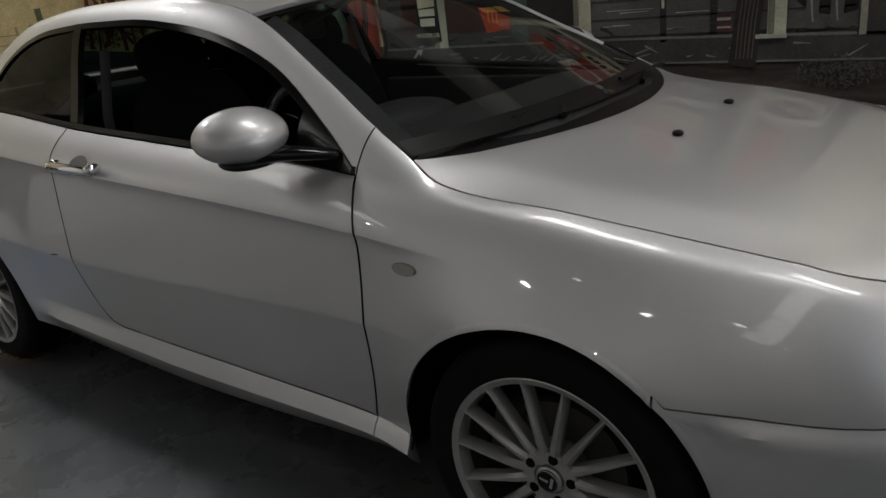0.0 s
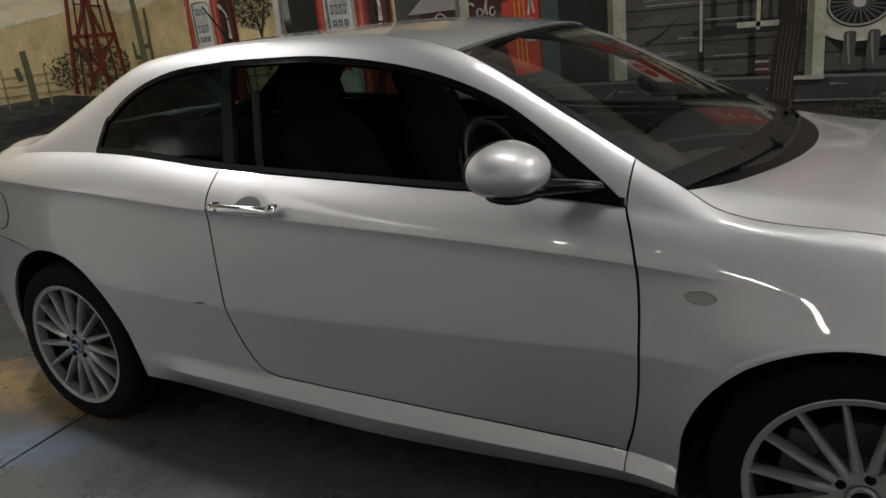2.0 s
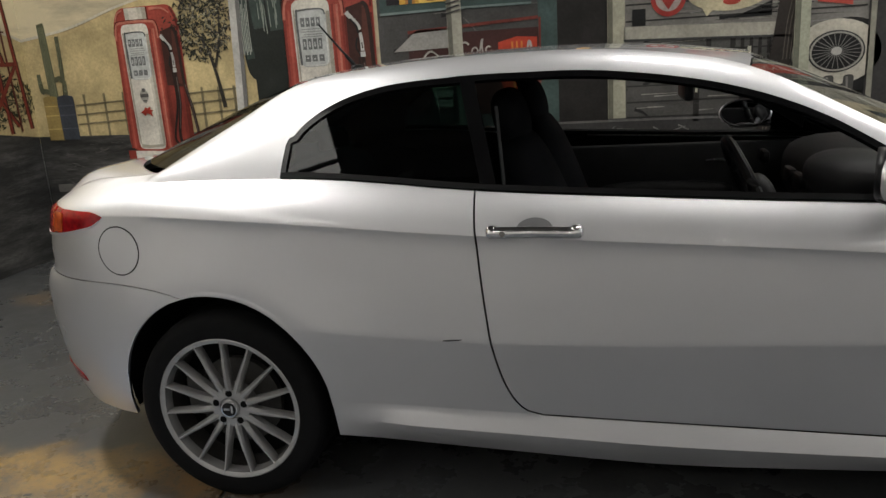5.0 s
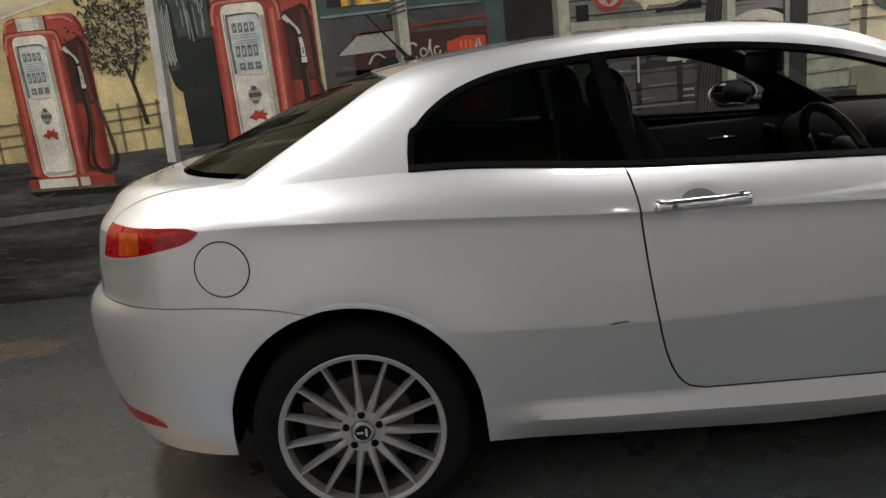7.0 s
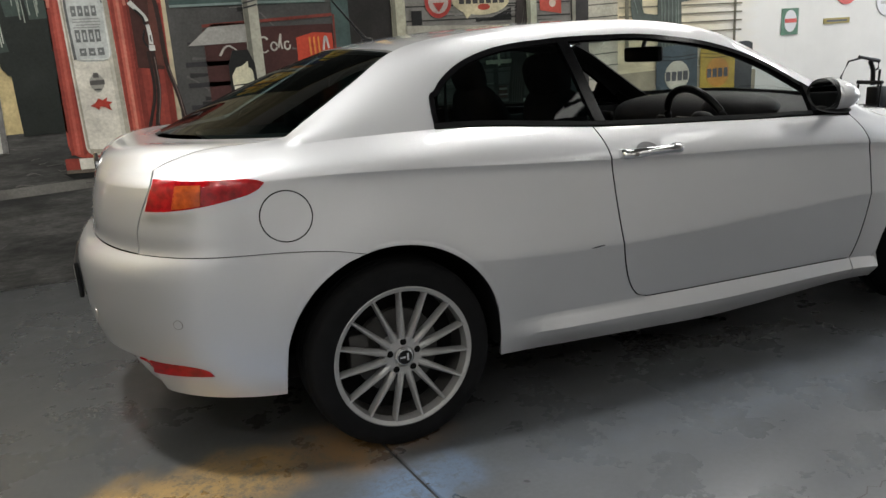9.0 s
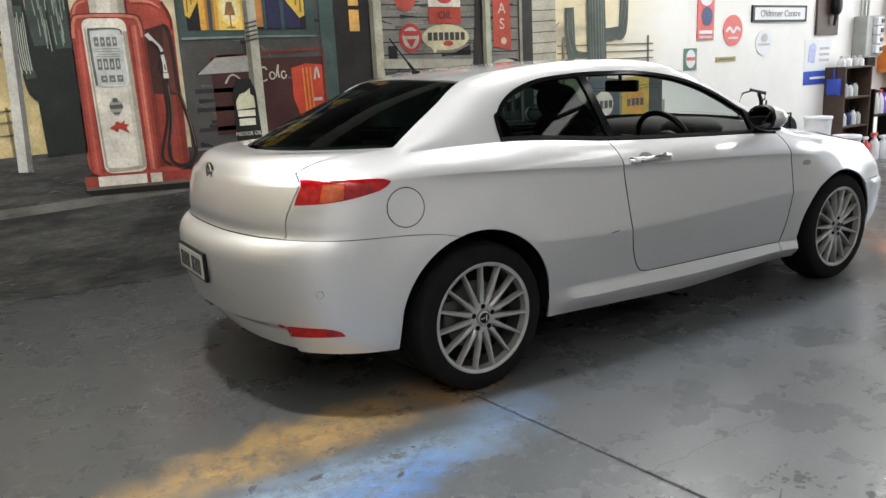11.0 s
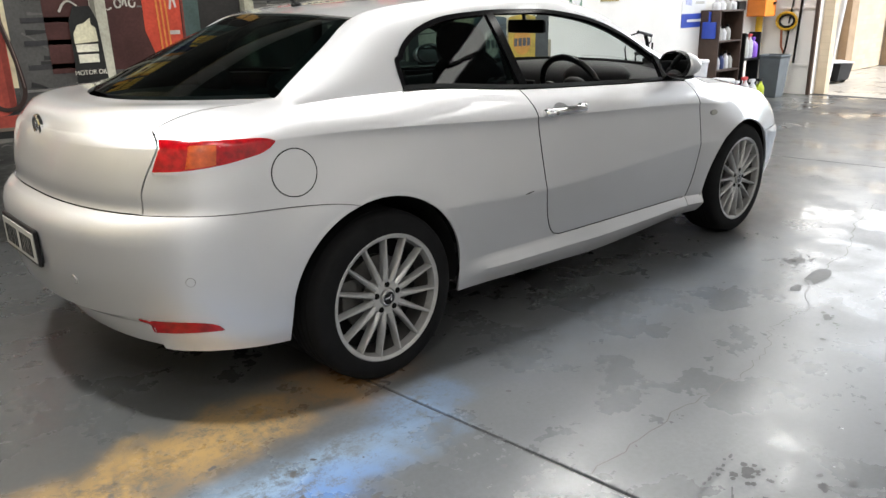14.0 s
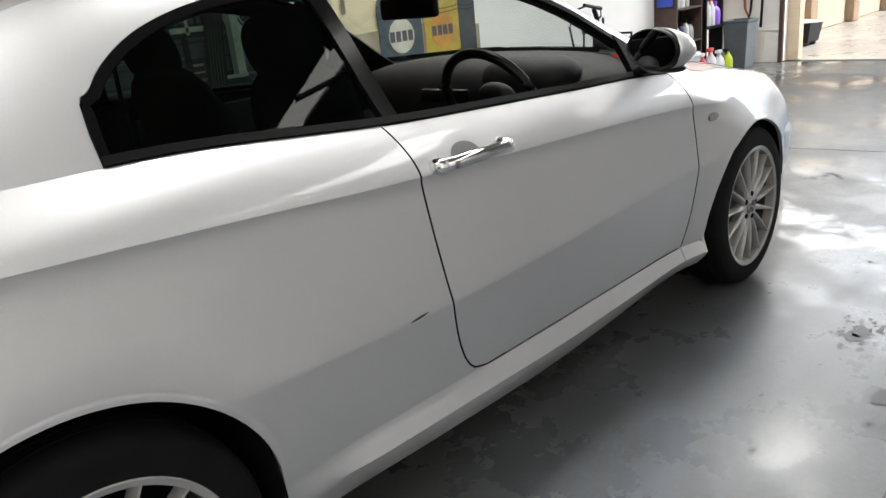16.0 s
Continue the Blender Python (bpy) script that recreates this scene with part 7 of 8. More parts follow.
PAPER = material("poster_paper", (0.72, 0.73, 0.76), 0.6, vary=0.05, vscale=6)
ENAMELR = material("red_enamel", (0.58, 0.06, 0.05), 0.4, vary=0.15, vscale=14)
ENAMELG = material("green_enamel", (0.06, 0.16, 0.10), 0.4, vary=0.15, vscale=14)
ENAMELY = material("ochre_plate", (0.36, 0.29, 0.08), 0.5, vary=0.2, vscale=20)
NAVY = material("navy_print", (0.03, 0.05, 0.16), 0.5, vary=0.2, vscale=20)
PRINT = material("pale_blue_print", (0.42, 0.46, 0.70), 0.6, vary=0.25, vscale=18)
SOFTGREY = material("soft_grey_print", (0.45, 0.45, 0.44), 0.6, vary=0.15, vscale=18)
COPPER = material("rusty_red_paint", (0.32, 0.10, 0.05), 0.5, vary=0.3, vscale=12)


def plate(name, shapes, y, thick, mat, parent=None, label=""):
    """A flat sign plate of some thickness on the north wall, its face at y."""
    bm = bmesh.new()
    for pts in shapes:
        f = [bm.verts.new((x, y, z)) for x, z in pts]
        b = [bm.verts.new((x, y + thick, z)) for x, z in pts]
        bm.faces.new(f)
        for k in range(len(f)):
            bm.faces.new((f[k], f[(k + 1) % len(f)], b[(k + 1) % len(f)], b[k]))
    bmesh.ops.recalc_face_normals(bm, faces=bm.faces[:])
    return part(name, bm, mat, parent, label, smooth=0)


Y1 = WALL_Y - 0.002
def sign(name, label, shapes, mat, category="sign", thick=0.008):
    o = tagged(plate(name, shapes, Y1 - thick, thick, mat), label, category, "signs on the white wall")
    return o, Y1 - thick


o, y = sign("enamel_banner", "narrow red and blue enamel sign on the white wall", [rect(3.80, 1.535, 4.07, 2.15)], ENAMELR)
plate("banner_disc", [oval(3.935, 1.99, 0.11, 0.10)], y - 0.003, 0.003, PAPER, o)
plate("banner_figure", [oval(3.95, 1.78, 0.09, 0.10)], y - 0.003, 0.003, NAVY, o)
plate("banner_bar", [rect(3.83, 1.60, 4.04, 1.635)], y - 0.003, 0.003, PAPER, o)
plate("banner_bar", [rect(3.83, 1.555, 4.04, 1.58)], y - 0.003, 0.003, SOFTGREY, o)
o, y = sign("round_sign", "round red enamel sign with a pale script band", [oval(4.40, 1.632, 0.165, 0.165, 40)], ENAMELR)
plate("script_band", [stroke([(4.28, 1.62), (4.34, 1.66), (4.40, 1.61), (4.46, 1.66), (4.52, 1.63)], 0.03)], y - 0.003, 0.003, PAPER, o)
plate("small_bar", [rect(4.32, 1.54, 4.48, 1.56)], y - 0.003, 0.003, PAPER, o)
o, y = sign("round_sign", "small round white sign with a grey emblem", [oval(4.97, 1.49, 0.155, 0.145, 36)], PAPER)
plate("emblem", [oval(4.97, 1.54, 0.06, 0.05)], y - 0.003, 0.003, SOFTGREY, o)
plate("small_bar", [rect(4.87, 1.455, 5.07, 1.48)], y - 0.003, 0.003, SOFTGREY, o)
o, y = sign("name_board", "long white board with a black frame on the wall", [rect(4.72, 1.715, 5.76, 1.90)], BLACK, thick=0.02)
plate("board_face", [rect(4.76, 1.74, 5.72, 1.875)], y - 0.003, 0.003, PAPER, o)
lettering("board_words", "Oldtimer Centre", 5.24, 1.807, 0.105, (0.10, 0.10, 0.10), 1, o, 1.06, y=y - 0.005)
o, y = sign("oil_sign", "small green and white enamel oil sign", [rect(3.595, 1.225, 3.80, 1.455)], ENAMELG)
plate("oil_disc", [oval(3.70, 1.345, 0.075, 0.095)], y - 0.003, 0.003, PAPER, o)
plate("oil_bar", [rect(3.63, 1.33, 3.77, 1.365)], y - 0.006, 0.003, ENAMELR, o)
o, y = sign("brass_plate", "narrow ochre plate with dark wording", [rect(4.125, 1.30, 4.46, 1.35)], ENAMELY)
plate("plate_line", [rect(4.16, 1.316, 4.42, 1.334)], y - 0.003, 0.003, GREYPL, o)
o, y = sign("wall_poster", "white poster with a blue lower half", [rect(5.79, 1.13, 6.35, 1.50)], PAPER, "poster", 0.003)
plate("poster_base", [rect(5.79, 0.965, 6.35, 1.128)], y, 0.003, BLUEP, o)
plate("poster_picture", [[(5.86, 1.24), (6.00, 1.22), (6.03, 1.42), (5.96, 1.47), (5.88, 1.43)]], y - 0.002, 0.002, PRINT, o)
for k in range(3):
    plate("poster_line", [rect(6.10, 1.24 + 0.07 * k, 6.31, 1.27 + 0.07 * k)], y - 0.002, 0.002, SOFTGREY, o)
plate("poster_line", [rect(5.92, 1.03, 6.25, 1.06)], y - 0.002, 0.002, PAPER, o)

board = thing("tool_board", "dark red-brown board with a black air regulator", "tool board")
part("back_board", box(0.46, 0.03, 0.75, (6.20, Y1 - 0.015, 1.93), 0.004), WOODB, board, smooth=0)
part("regulator", blob(0.07, 0.06, 0.12, (6.28, Y1 - 0.08, 1.90), 2.6, 18, 12), BLACK, board)
part("regulator_gauge", lathe([(0.0, 0.0), (0.045, 0.0), (0.05, 0.012), (0.05, 0.04), (0.0, 0.04)], 24, "Y", (6.30, Y1 - 0.17, 2.02)), STEELG, board)
part("regulator_pipe", tube([(6.28, Y1 - 0.08, 1.78), (6.27, Y1 - 0.07, 1.66)], 0.018, 8), BLACK, board)

sw = thing("switch_box", "grey electrical switch box with white cover plates", "switch box")
part("case", box(0.36, 0.18, 0.50, (7.00, Y1 - 0.09, 1.52), 0.01), STEELG, sw, smooth=0)
for k in range(4):
    part("cover_plate", box(0.16, 0.06, 0.10, (7.05, Y1 - 0.205, 1.70 - 0.115 * k), 0.01), PALEB, sw, smooth=0)
    part("outlet", box(0.05, 0.02, 0.05, (7.07, Y1 - 0.24, 1.70 - 0.115 * k), 0.004), GREYPL, sw, smooth=0)
part("black_socket", box(0.20, 0.12, 0.12, (7.02, Y1 - 0.10, 1.20), 0.012), BLACK, sw, smooth=0)
for k in range(3):
    part("conduit", tube([(6.90 + 0.08 * k, Y1 - 0.05, 1.77), (6.90 + 0.08 * k, Y1 - 0.05, 3.3)], 0.014, 8), STEELG, sw)

ob = thing("orange_box", "orange metal box fixed above a yellow pipe", "tool box")
part("case", box(0.32, 0.26, 0.30, (7.62, Y1 - 0.13, 1.20), 0.012), ORANGE, ob, smooth=0)
part("lid", box(0.33, 0.27, 0.05, (7.62, Y1 - 0.13, 1.375), 0.012), ORANGE, ob, smooth=0)
part("switch", box(0.06, 0.02, 0.03, (7.70, Y1 - 0.27, 1.22), 0.006), BLACK, ob, smooth=0)
tagged(part("yellow_pipe", tube([(7.70, Y1 - 0.08, 0.0), (7.70, Y1 - 0.08, 0.5), (7.70, Y1 - 0.08, 1.05)], 0.045, 14), YELLOWP), "yellow upright pipe below the orange box", "pipe")
reel = thing("air_hoses", "orange hose and black cables hung above the box", "hose")
for k in range(4):
    part("hose_loop", tube([(7.55 + 0.05 * k, Y1 - 0.05, 2.1), (7.52 + 0.06 * k, Y1 - 0.16, 1.75 - 0.06 * k), (7.62 + 0.03 * k, Y1 - 0.10, 1.50), (7.60, Y1 - 0.05, 1.95)], 0.022, 8),
         COPPER if k % 2 else BLACK, reel)
part("hose_hook", box(0.3, 0.05, 0.05, (7.6, Y1 - 0.025, 2.1), 0.01), BLACK, reel, smooth=0)

# east return wall: tools and a coiled strap hanging
XE = EAST_X - 0.002
for y0, z0, y1, z1, r in ((1.74, 0.42, 1.67, 2.3, 0.016), (1.86, 0.95, 1.80, 1.45, 0.012)):
    tagged(part("hanging_rod", tube([(XE - 0.02, y0, z0), (XE - 0.02, (y0 + y1) / 2, (z0 + z1) / 2), (XE - 0.02, y1, z1)], r, 8), BLACK),
           "dark metal rod hung on the white wall", "rod", "rods on the end wall")
tagged(part("hanging_rod", tube([(XE - 0.02, 2.02, 1.42), (XE - 0.02, 1.80, 1.66)], 0.014, 8), BLACK), "dark bar leaning across the white wall", "rod", "rods on the end wall")
coil = thing("coiled_strap", "yellow and black coiled strap hung on the wall", "strap")
for k, (r, m) in enumerate(((0.12, YELLOWP), (0.10, BLACK), (0.14, YELLOWP))):
    part("coil_turn", tube([(XE - 0.03 - 0.012 * k, 1.88 + r * math.cos(a), 0.98 + r * 0.8 * math.sin(a)) for a in (2 * math.pi * j / 24 for j in range(25))], 0.016, 8), m, coil)
part("strap_tail", tube([(XE - 0.03, 1.95, 0.90), (XE - 0.03, 1.93, 0.65), (XE - 0.03, 1.86, 0.50)], 0.018, 8, 0.012), COPPER, coil)
part("strap_tail", tube([(XE - 0.04, 1.84, 0.88), (XE - 0.04, 1.86, 0.62), (XE - 0.04, 1.90, 0.46)], 0.016, 8, 0.012), BLACK, coil)
for z in (0.4, 1.15):
    part("panel_rail", box(0.03, 0.70, 0.03, (XE - 0.012, 1.865, z)), WHITEP, bpy.data.objects["wall_east_return"], smooth=0)
part("door_edge", box(0.05, 0.05, 3.7, (XE - 0.022, 1.49, 1.85), 0.006), WOODB, bpy.data.objects["wall_east_return"], smooth=0)

# shelf with bottles, dustpan
sh = thing("shelf_unit", "dark brown open shelf unit stocked with bottles", "shelf")
SX0, SX1, SYF, SYB, SZ = 6.25, 6.86, 1.96, 2.225, 1.16
for x in (SX0 + 0.01, SX1 - 0.01):
    part("side_panel", box(0.02, SYB - SYF, SZ, (x, (SYF + SYB) / 2, SZ / 2), 0.002), WOODB, sh, smooth=0)
for z in (0.10, 0.42, 0.78, SZ - 0.01):
    part("shelf_board", box(SX1 - SX0 - 0.042, SYB - SYF, 0.02, ((SX0 + SX1) / 2, (SYF + SYB) / 2, z), 0.002), WOODB, sh, smooth=0)
part("back_panel", box(SX1 - SX0, 0.008, SZ, ((SX0 + SX1) / 2, SYB - 0.004, SZ / 2)), WOODB, sh, smooth=0)


def bottle(x, y, z, h, r, mat, cap, label, name="bottle", spray=False):
    b = thing(name, label, "bottle", "bottles by the shelf", pose(x, y, z))
    part("flask", lathe([(0.0, 0.0), (r * 0.95, 0.0), (r, h * 0.05), (r, h * 0.55), (r * 0.85, h * 0.66), (r * 0.38, h * 0.80), (r * 0.38, h * 0.86), (0.0, h * 0.86)], 18, "Z"), mat, b)
    if spray:
        part("trigger_head", box(r * 1.7, r * 0.8, h * 0.12, (-r * 0.3, 0, h * 0.93), 0.005), cap, b)
        part("trigger", tube([(-r * 0.5, 0, h * 0.88), (-r * 0.7, 0, h * 0.76)], r * 0.14, 6), cap, b)
    else:
        part("cap", lathe([(0.0, h * 0.85), (r * 0.45, h * 0.85), (r * 0.45, h), (0.0, h)], 14, "Z"), cap, b)
    return b


rb = random.Random(4)
for z, n, h in ((0.11, 4, 0.24), (0.43, 5, 0.22), (0.79, 4, 0.20)):
    for k in range(n):
        m, lab = rb.choice(((PALEB, "pale plastic bottle on the shelf"), (SOFTGREY, "grey can on the shelf"), (NAVY, "dark blue bottle on the shelf")))
        bottle(SX0 + 0.09 + 0.11 * k, 2.07, z, h * rb.uniform(0.8, 1.05), 0.042, m, BLACK, lab)
for k in range(4):
    m, lab = ((PALEB, "white bottle on top of the shelf"), (PAPER, "white tub on top of the shelf"), (SOFTGREY, "grey can on top of the shelf"), (PALEB, "white bottle on top of the shelf"))[k]
    bottle(SX0 + 0.1 + 0.14 * k, 2.08, SZ, 0.13, 0.05, m, PALEB, lab)
pan = thing("dustpan", "blue plastic dustpan hung on the shelf side", "dustpan")
part("scoop", box(0.03, 0.18, 0.20, (SX0 - 0.018, 2.09, 0.92), 0.008), BLUEP, pan)
part("grip", tube([(SX0 - 0.02, 2.09, 1.0), (SX0 - 0.02, 2.09, 1.14)], 0.016, 8), BLUEP, pan)

rack = thing("bottle_rack", "narrow dark stand holding spray bottles", "rack")
for z in (0.02, 0.52):
    part("tray", box(0.44, 0.18, 0.03, (7.14, 2.02, z), 0.004), BLACK, rack, smooth=0)
for x in (6.93, 7.35):
    part("upright", box(0.03, 0.16, 0.86, (x, 2.02, 0.43), 0.003), BLACK, rack, smooth=0)
for k, (m, c, lab) in enumerate(((LIME, PALEB, "lime spray bottle on the rack"), (PALEB, BLACK, "clear spray bottle on the rack"), (PALEB, REDP, "white spray bottle on the rack"))):
    bottle(6.99 + 0.11 * k, 2.02, 0.535, 0.31, 0.048, m, c, lab, "spray_bottle", True)
bottle(7.30, 2.02, 0.535, 0.26, 0.07, PURPLE, PURPLE, "purple jug on the rack", "jug")
for k, (m, c, lab, hh) in enumerate(((REDP, PALEB, "red spray bottle on the floor", 0.30), (PALEB, REDP, "white spray bottle on the floor", 0.34), (PALEB, PALEB, "white jerry bottle on the floor", 0.30), (LIME, BLACK, "lime jug on the floor", 0.30))):
    bottle(6.52 + 0.15 * k, 1.80 - 0.03 * k, 0.0, hh, 0.06, m, c, lab, "spray_bottle", True)

bn = thing("waste_bin", "tall grey plastic bin beside the wall", "bin", at=pose(7.52, 1.80, 0))
part("tub", lathe([(0.0, 0.0), (0.155, 0.0), (0.165, 0.02), (0.205, 0.52), (0.215, 0.55), (0.205, 0.555), (0.195, 0.52), (0.155, 0.03), (0.0, 0.03)], 4, "Z"), BINGREY, bn, smooth=0)
bn.rotation_euler = (0, 0, radians(45))
part("rim", lathe([(0.213, 0.535), (0.226, 0.54), (0.226, 0.56), (0.205, 0.56)], 4, "Z", close=True), BINGREY, bn, smooth=0)

for x, y, h, lab in ((5.62, 1.90, 0.60, "tall white plastic drum by the wall"), (5.95, 1.72, 0.36, "white plastic bucket with a lid by the wall"), (5.35, 1.85, 0.33, "white plastic tub by the wall")):
    bk = thing("bucket", lab, "bucket", "white buckets", pose(x, y, 0))
    part("pail", lathe([(0.0, 0.0), (0.125, 0.0), (0.15, h), (0.158, h), (0.158, h - 0.02), (0.145, h - 0.025), (0.12, 0.02), (0.0, 0.02)], 32, "Z"), PALEB, bk)
    part("lid", lathe([(0.0, h + 0.012), (0.155, h + 0.010), (0.162, h - 0.015), (0.150, h - 0.02), (0.0, h - 0.004)], 32, "Z"), PAPER, bk)

# pressure washer behind the bonnet
pw = thing("pressure_washer", "black upright pressure washer with its gun on top", "pressure washer", at=pose(3.55, 1.30, 0))
part("motor_body", blob(0.17, 0.16, 0.27, (0, 0, 0.38), 3.4, 24, 16), BLACK, pw)
for y in (-0.17, 0.17):
    part("roller", lathe([(0.0, y - 0.02), (0.10, y - 0.02), (0.10, y + 0.02), (0.0, y + 0.02)], 28, "Y", (-0.10, 0, 0.10)), BLACK, pw)
part("stand", box(0.20, 0.24, 0.16, (0.06, 0, 0.08), 0.02), BLACK, pw)
for y in (-0.10, 0.10):
    part("frame_bar", tube([(0.02, y, 0.5), (0.04, y, 0.82)], 0.008, 8), BLACK, pw)
part("handle_bar", tube([(0.04, -0.11, 0.82), (0.04, 0.11, 0.82)], 0.016, 8), BLACK, pw)
part("gun_grip", tube([(0.05, -0.02, 0.80), (0.04, -0.02, 0.92), (0.0, -0.02, 0.99)], 0.018, 8), BLACK, pw)
part("gun_barrel", tube([(0.10, -0.02, 0.985), (-0.13, -0.02, 1.03)], 0.016, 8, 0.012), BLACK, pw)
part("gun_trigger_guard", tube([(0.04, -0.02, 0.90), (0.10, -0.02, 0.93), (0.10, -0.02, 0.985)], 0.007, 6), BLACK, pw)
part("hose", tube([(-0.10, -0.02, 1.02), (-0.22, 0.0, 1.00), (-0.27, 0.02, 0.88), (-0.22, 0.02, 0.72), (-0.12, 0.02, 0.58)], 0.008, 8), BLACK, pw)

part("switch_box", box(0.12, 0.10, 0.17, (0.10, -0.02, 0.70), 0.012), BLACK, pw)
part("spray_lance", tube([(0.06, -0.05, 0.40), (0.08, -0.05, 0.92)], 0.009, 8), BLACK, pw)
tl = thing("extension_lead", "orange and black cable reel on a stand beside the pressure washer", "cable reel", at=pose(3.98, 1.30, 0))
for y in (-0.07, 0.07):
    part("reel_flange", lathe([(0.03, y - 0.008), (0.135, y - 0.008), (0.140, y), (0.135, y + 0.008), (0.03, y + 0.008)], 32, "Y", (0, 0, 0.60), close=True), BLACK, tl)
part("wound_cable", lathe([(0.03, -0.06), (0.085, -0.06), (0.090, -0.03), (0.084, 0.0), (0.090, 0.03), (0.085, 0.06), (0.03, 0.06)], 32, "Y", (0, 0, 0.60), close=True),
     material("orange_red_cable", (0.40, 0.045, 0.02), 0.45, vary=0.2, vscale=30), tl, "orange-red wound cable")
part("grip", tube([(0, -0.09, 0.60), (0, -0.09, 0.77), (0, 0.09, 0.77), (0, 0.09, 0.60)], 0.012, 10), BLACK, tl)
for x in (-0.12, 0.12):
    for y in (-0.09, 0.09):
        part("leg", tube([(0, y, 0.60), (x, y * 1.3, 0.008)], 0.010, 10), BLACK, tl)

# outside the door
tub = thing("black_tub", "black plastic tub in the yard beside the brick wall", "tub", at=pose(9.85, 1.95, 0))
part("basin", lathe([(0.0, 0.06), (0.30, 0.06), (0.34, 0.30), (0.36, 0.30), (0.36, 0.27), (0.31, 0.03), (0.0, 0.03)], 4, "Z"), BLACK, tub, smooth=0)
part("ledge", box(0.5, 0.52, 0.02, (0, 0, 0.305), 0.004), PAPER, tub, smooth=0)
for k in range(4):
    part("foot", box(0.06, 0.06, 0.04, (0.15 * (1 if k % 2 else -1), 0.15 * (1 if k > 1 else -1), 0.02)), BLACK, tub, smooth=0)
tub.rotation_euler = (0, 0, radians(45))
tagged(part("downpipe", tube([(9.5, 1.84, 0.0), (9.5, 1.80, 0.5), (9.5, 1.64, 2.4), (9.5, 1.55, 3.2)], 0.045, 12), PALEB), "white leaning downpipe outside the door", "pipe")

# a crack and dark patches on the floor
CRACK = material("crack_dark", (0.06, 0.057, 0.054), 0.7, vary=0.2, vscale=20)
rc = random.Random(9)


def floor_mark(name, shapes, mat, z, label):
    bm = bmesh.new()
    for i, pts in enumerate(shapes):
        f = bm.faces.new([bm.verts.new((x, y, z + 0.000006 * (i % 40))) for x, y in pts])
        f.normal_update()
        if f.normal.z < 0:
            f.normal_flip()
    return part(name, bm, mat, floor, label, smooth=0)


pts = []
base = [(-1.27, -1.71), (-0.8, -1.70), (-0.42, -1.73), (-0.11, -1.70), (0.1, -1.62), (0.41, -1.64), (0.75, -1.50), (1.34, -1.47), (1.9, -1.30), (2.6, -1.2)]
for (xa, ya), (xb, yb) in zip(base, base[1:]):
    for k in range(9):
        t = k / 9
        pts.append((xa + (xb - xa) * t + rc.uniform(-0.012, 0.012), ya + (yb - ya) * t + rc.uniform(-0.013, 0.013)))
floor_mark("crack", [stroke(pts, 0.0038, 0.003)], CRACK, 0.0008, "fine crack in the floor paint")
OILM = material("wet_oil", (0.036, 0.038, 0.041), 0.45, vary=0.3, vscale=30)


def splash(cx, cy, rx, ry, count, seed):
    g = random.Random(seed)
    out = []
    for _ in range(count):
        a, q = g.uniform(0, 6.28), abs(g.gauss(0, 0.45))
        x, y, r = cx + rx * q * math.cos(a), cy + ry * q * math.sin(a), g.uniform(0.003, 0.015) * (1.3 - min(q, 1))
        out.append([(x + r * g.uniform(0.6, 1.4) * math.cos(b), y + r * 0.8 * g.uniform(0.6, 1.4) * math.sin(b)) for b in (6.283 * k / 9 for k in range(9))])
    return out


for k, (x, y, rx, ry, n) in enumerate(((1.00, -1.33, 0.24, 0.13, 130), (-0.95, -2.03, 0.16, 0.12, 34), (0.35, -1.75, 0.20, 0.2, 14), (1.6, -1.9, 0.4, 0.3, 34), (2.4, -1.4, 0.4, 0.3, 30),
                                       (-0.35, -2.3, 0.4, 0.3, 18), (0.3, -2.6, 0.5, 0.3, 20), (3.0, -0.6, 0.5, 0.3, 30), (-1.9, -1.9, 0.3, 0.2, 10))):
    tagged(floor_mark("oil_spots", splash(x, y, rx, ry, n, 30 + k), OILM, 0.0010 + 0.0003 * k, "dark wet oil spots on the floor"), kind="stuff")


def chip(x, y, rx, ry, turn, g):
    """An irregular rounded flake outline."""
    n = 11
    ca, sa = math.cos(turn), math.sin(turn)
    out = []
    for k in range(n):
        a, q = 2 * math.pi * k / n, g.uniform(0.72, 1.2)
        u, v = rx * q * math.cos(a), ry * q * math.sin(a)
        out.append((x + u * ca - v * sa, y + u * sa + v * ca))
    return out


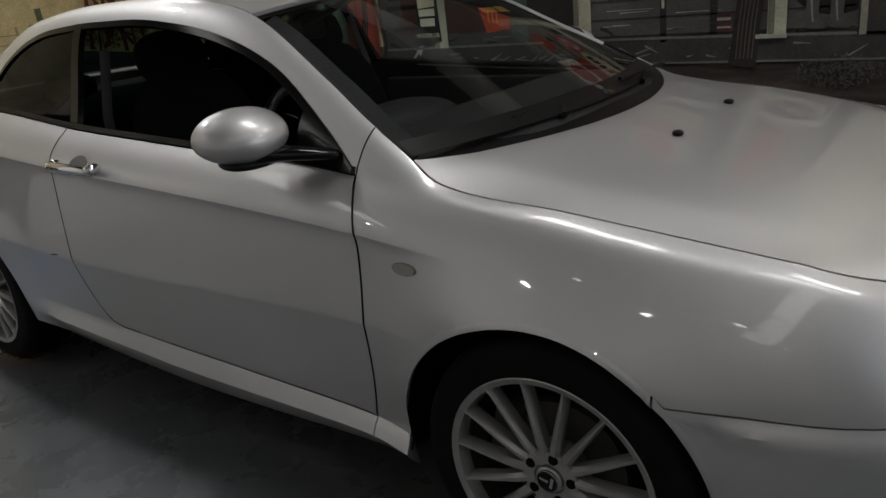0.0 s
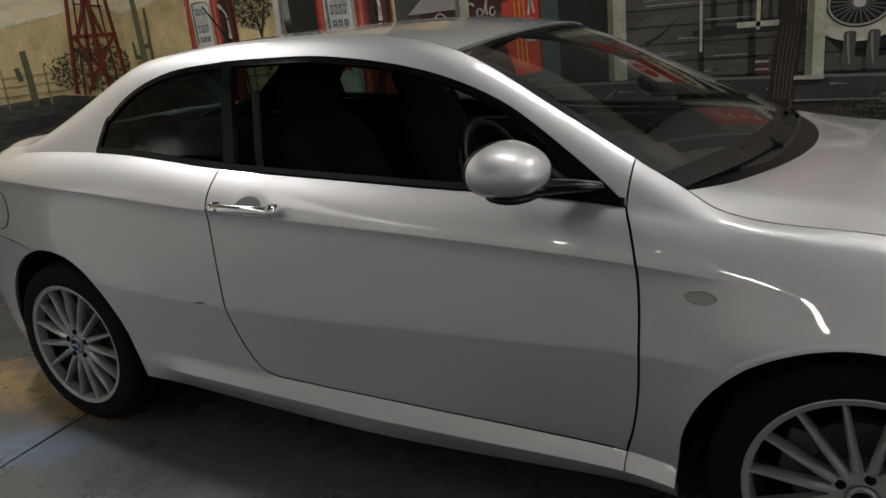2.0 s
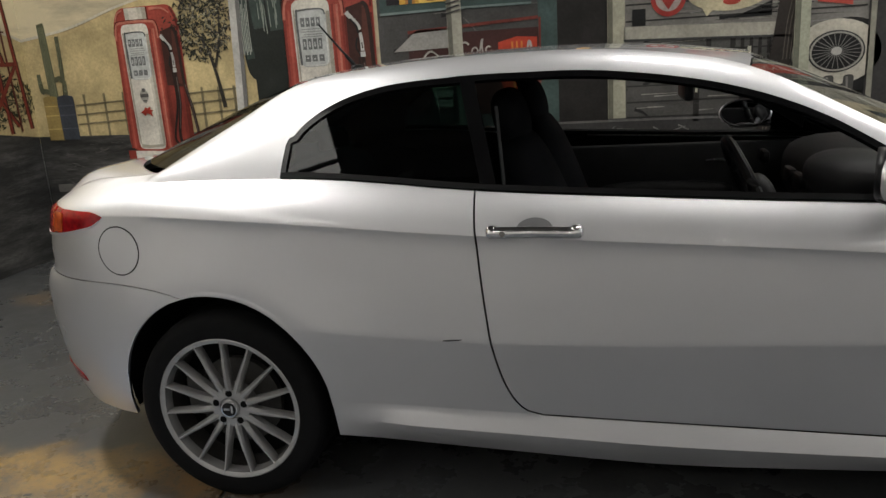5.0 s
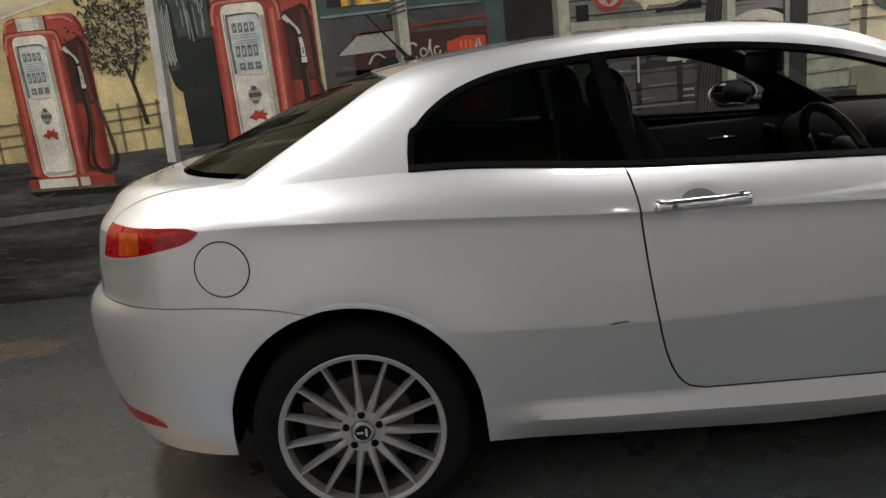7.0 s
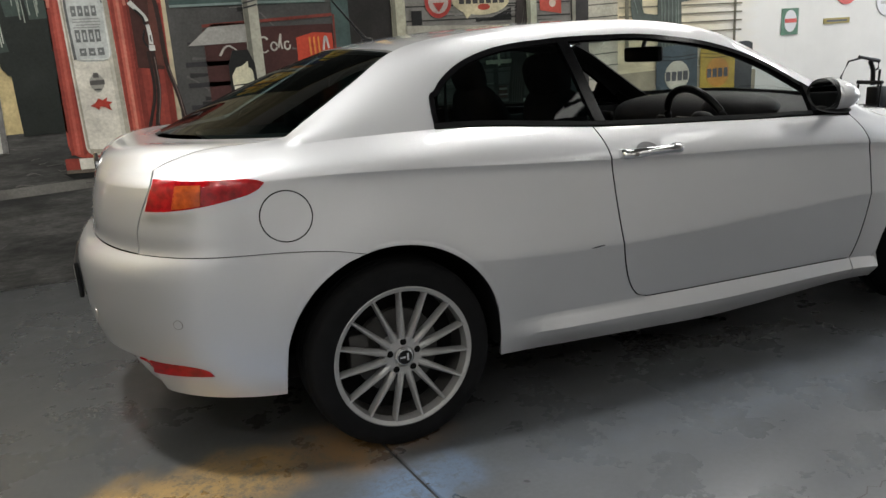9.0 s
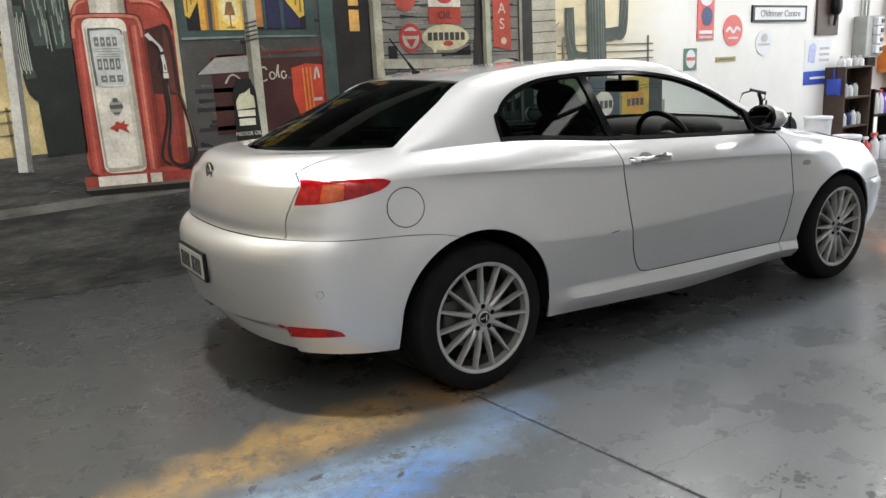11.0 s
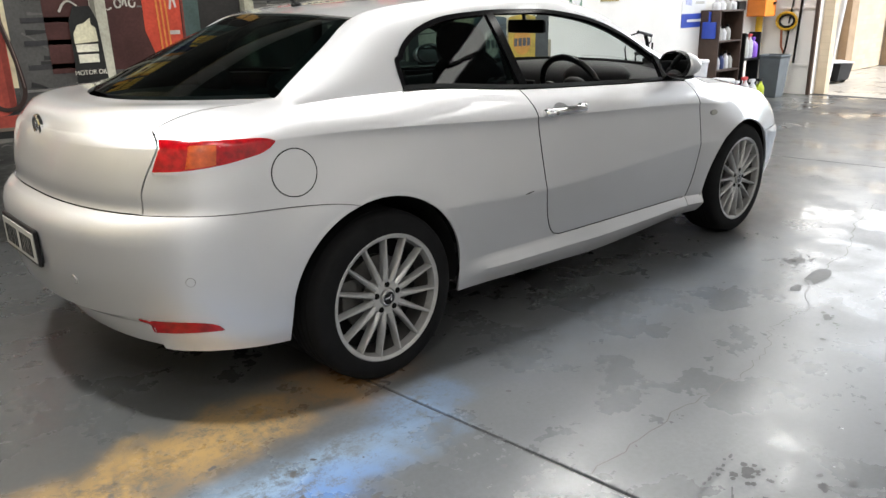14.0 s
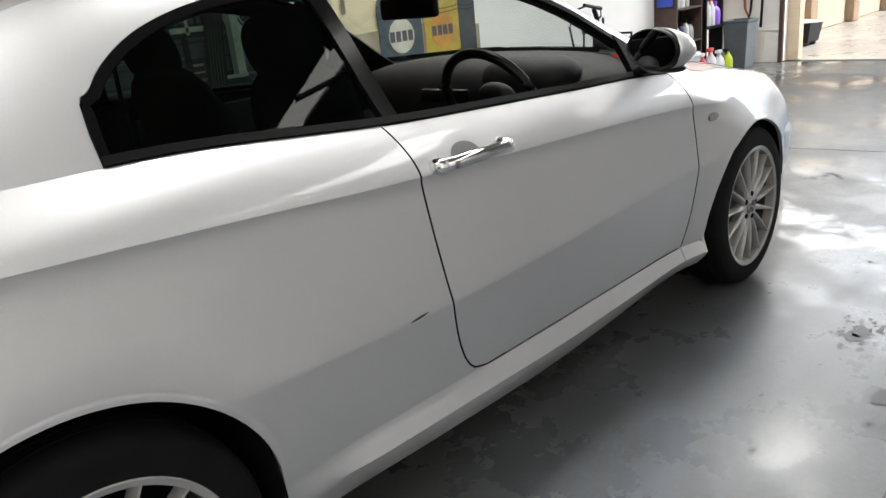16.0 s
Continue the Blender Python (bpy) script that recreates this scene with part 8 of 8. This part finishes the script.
# chipped paint, scuffs, a broken chalk line and glints painted as white flecks on the aisle
rf = random.Random(17)
CHIPM = material("bare_concrete_chip", (0.055, 0.056, 0.060), 0.6, vary=0.3, vscale=40)
GLINT = material("white_glint_fleck", (0.72, 0.73, 0.75), 0.25, vary=0.1, vscale=30)
for k, (x, y, r) in enumerate(((-2.19, -1.05, 0.030), (-2.06, -0.89, 0.016), (-1.90, -1.09, 0.020), (-1.95, -1.21, 0.022), (-1.79, -1.35, 0.026), (-2.39, -0.98, 0.026),
                               (-0.86, -2.21, 0.026), (-0.78, -2.26, 0.022), (-1.03, -2.13, 0.024), (-0.81, -2.18, 0.014))):
    floor_mark("paint_chip", [chip(x, y, r, r * 0.5, rf.uniform(-0.6, 0.9), rf)], CHIPM, 0.0007 + 0.00003 * k, "dark chip in the floor paint")
flakes = []
for k in range(150):
    x, y = rf.uniform(-2.9, 2.8), -1.05 - 1.9 * rf.random() ** 1.2
    r = rf.uniform(0.004, 0.013)
    flakes.append(chip(x, y, r, r * rf.uniform(0.35, 0.8), rf.uniform(0, 3), rf))
tagged(floor_mark("paint_chips", flakes, CHIPM, 0.0011, "small dark chips in the floor paint"), kind="stuff")
line = []
for k in range(20):
    t = k / 19
    line.append(chip(-1.47 + 0.57 * t, -2.04 + 0.12 * t - 0.03 * t * t + rf.uniform(-0.006, 0.006), rf.uniform(0.006, 0.014), 0.005, 0.2, rf))
tagged(floor_mark("broken_line", line, CHIPM, 0.0015, "broken dark line scraped in the floor paint"), kind="stuff")
floor_mark("scuff", [stroke([(-1.04 - 0.03 * k, -2.03 - 0.018 * k), (-1.10 - 0.03 * k, -2.06 - 0.018 * k)], 0.005, 0.003) for k in range(6)], CHIPM, 0.0018, "parallel scuffs in the floor paint")
floor_mark("scratch", [stroke([(-1.64, -2.23), (-1.60, -2.205), (-1.55, -2.19)], 0.010, 0.004)], CHIPM, 0.0019, "short dark scratch")
floor_mark("damp_stain", [chip(0.86, -1.51, 0.13, 0.05, 0.1, rf)], OILM, 0.0021, "dark damp stain")
floor_mark("damp_stain", [chip(0.62, -1.50, 0.05, 0.025, 0.1, rf)], OILM, 0.0022, "dark damp stain")
# glints of wet specks, put in as white colour
flecks = [chip(-1.39 + rf.gauss(0, 0.045), -2.43 + rf.gauss(0, 0.03), rf.uniform(0.003, 0.011), 0.004, rf.uniform(0, 3), rf) for _ in range(26)]
flecks += [chip(rf.uniform(-1.2, 1.6), rf.uniform(-2.5, -1.9), rf.uniform(0.003, 0.006), 0.003, rf.uniform(0, 3), rf) for _ in range(14)]
tagged(floor_mark("glint_flecks", flecks, GLINT, 0.0024, "white flecks painted for glints on the floor"), kind="stuff")
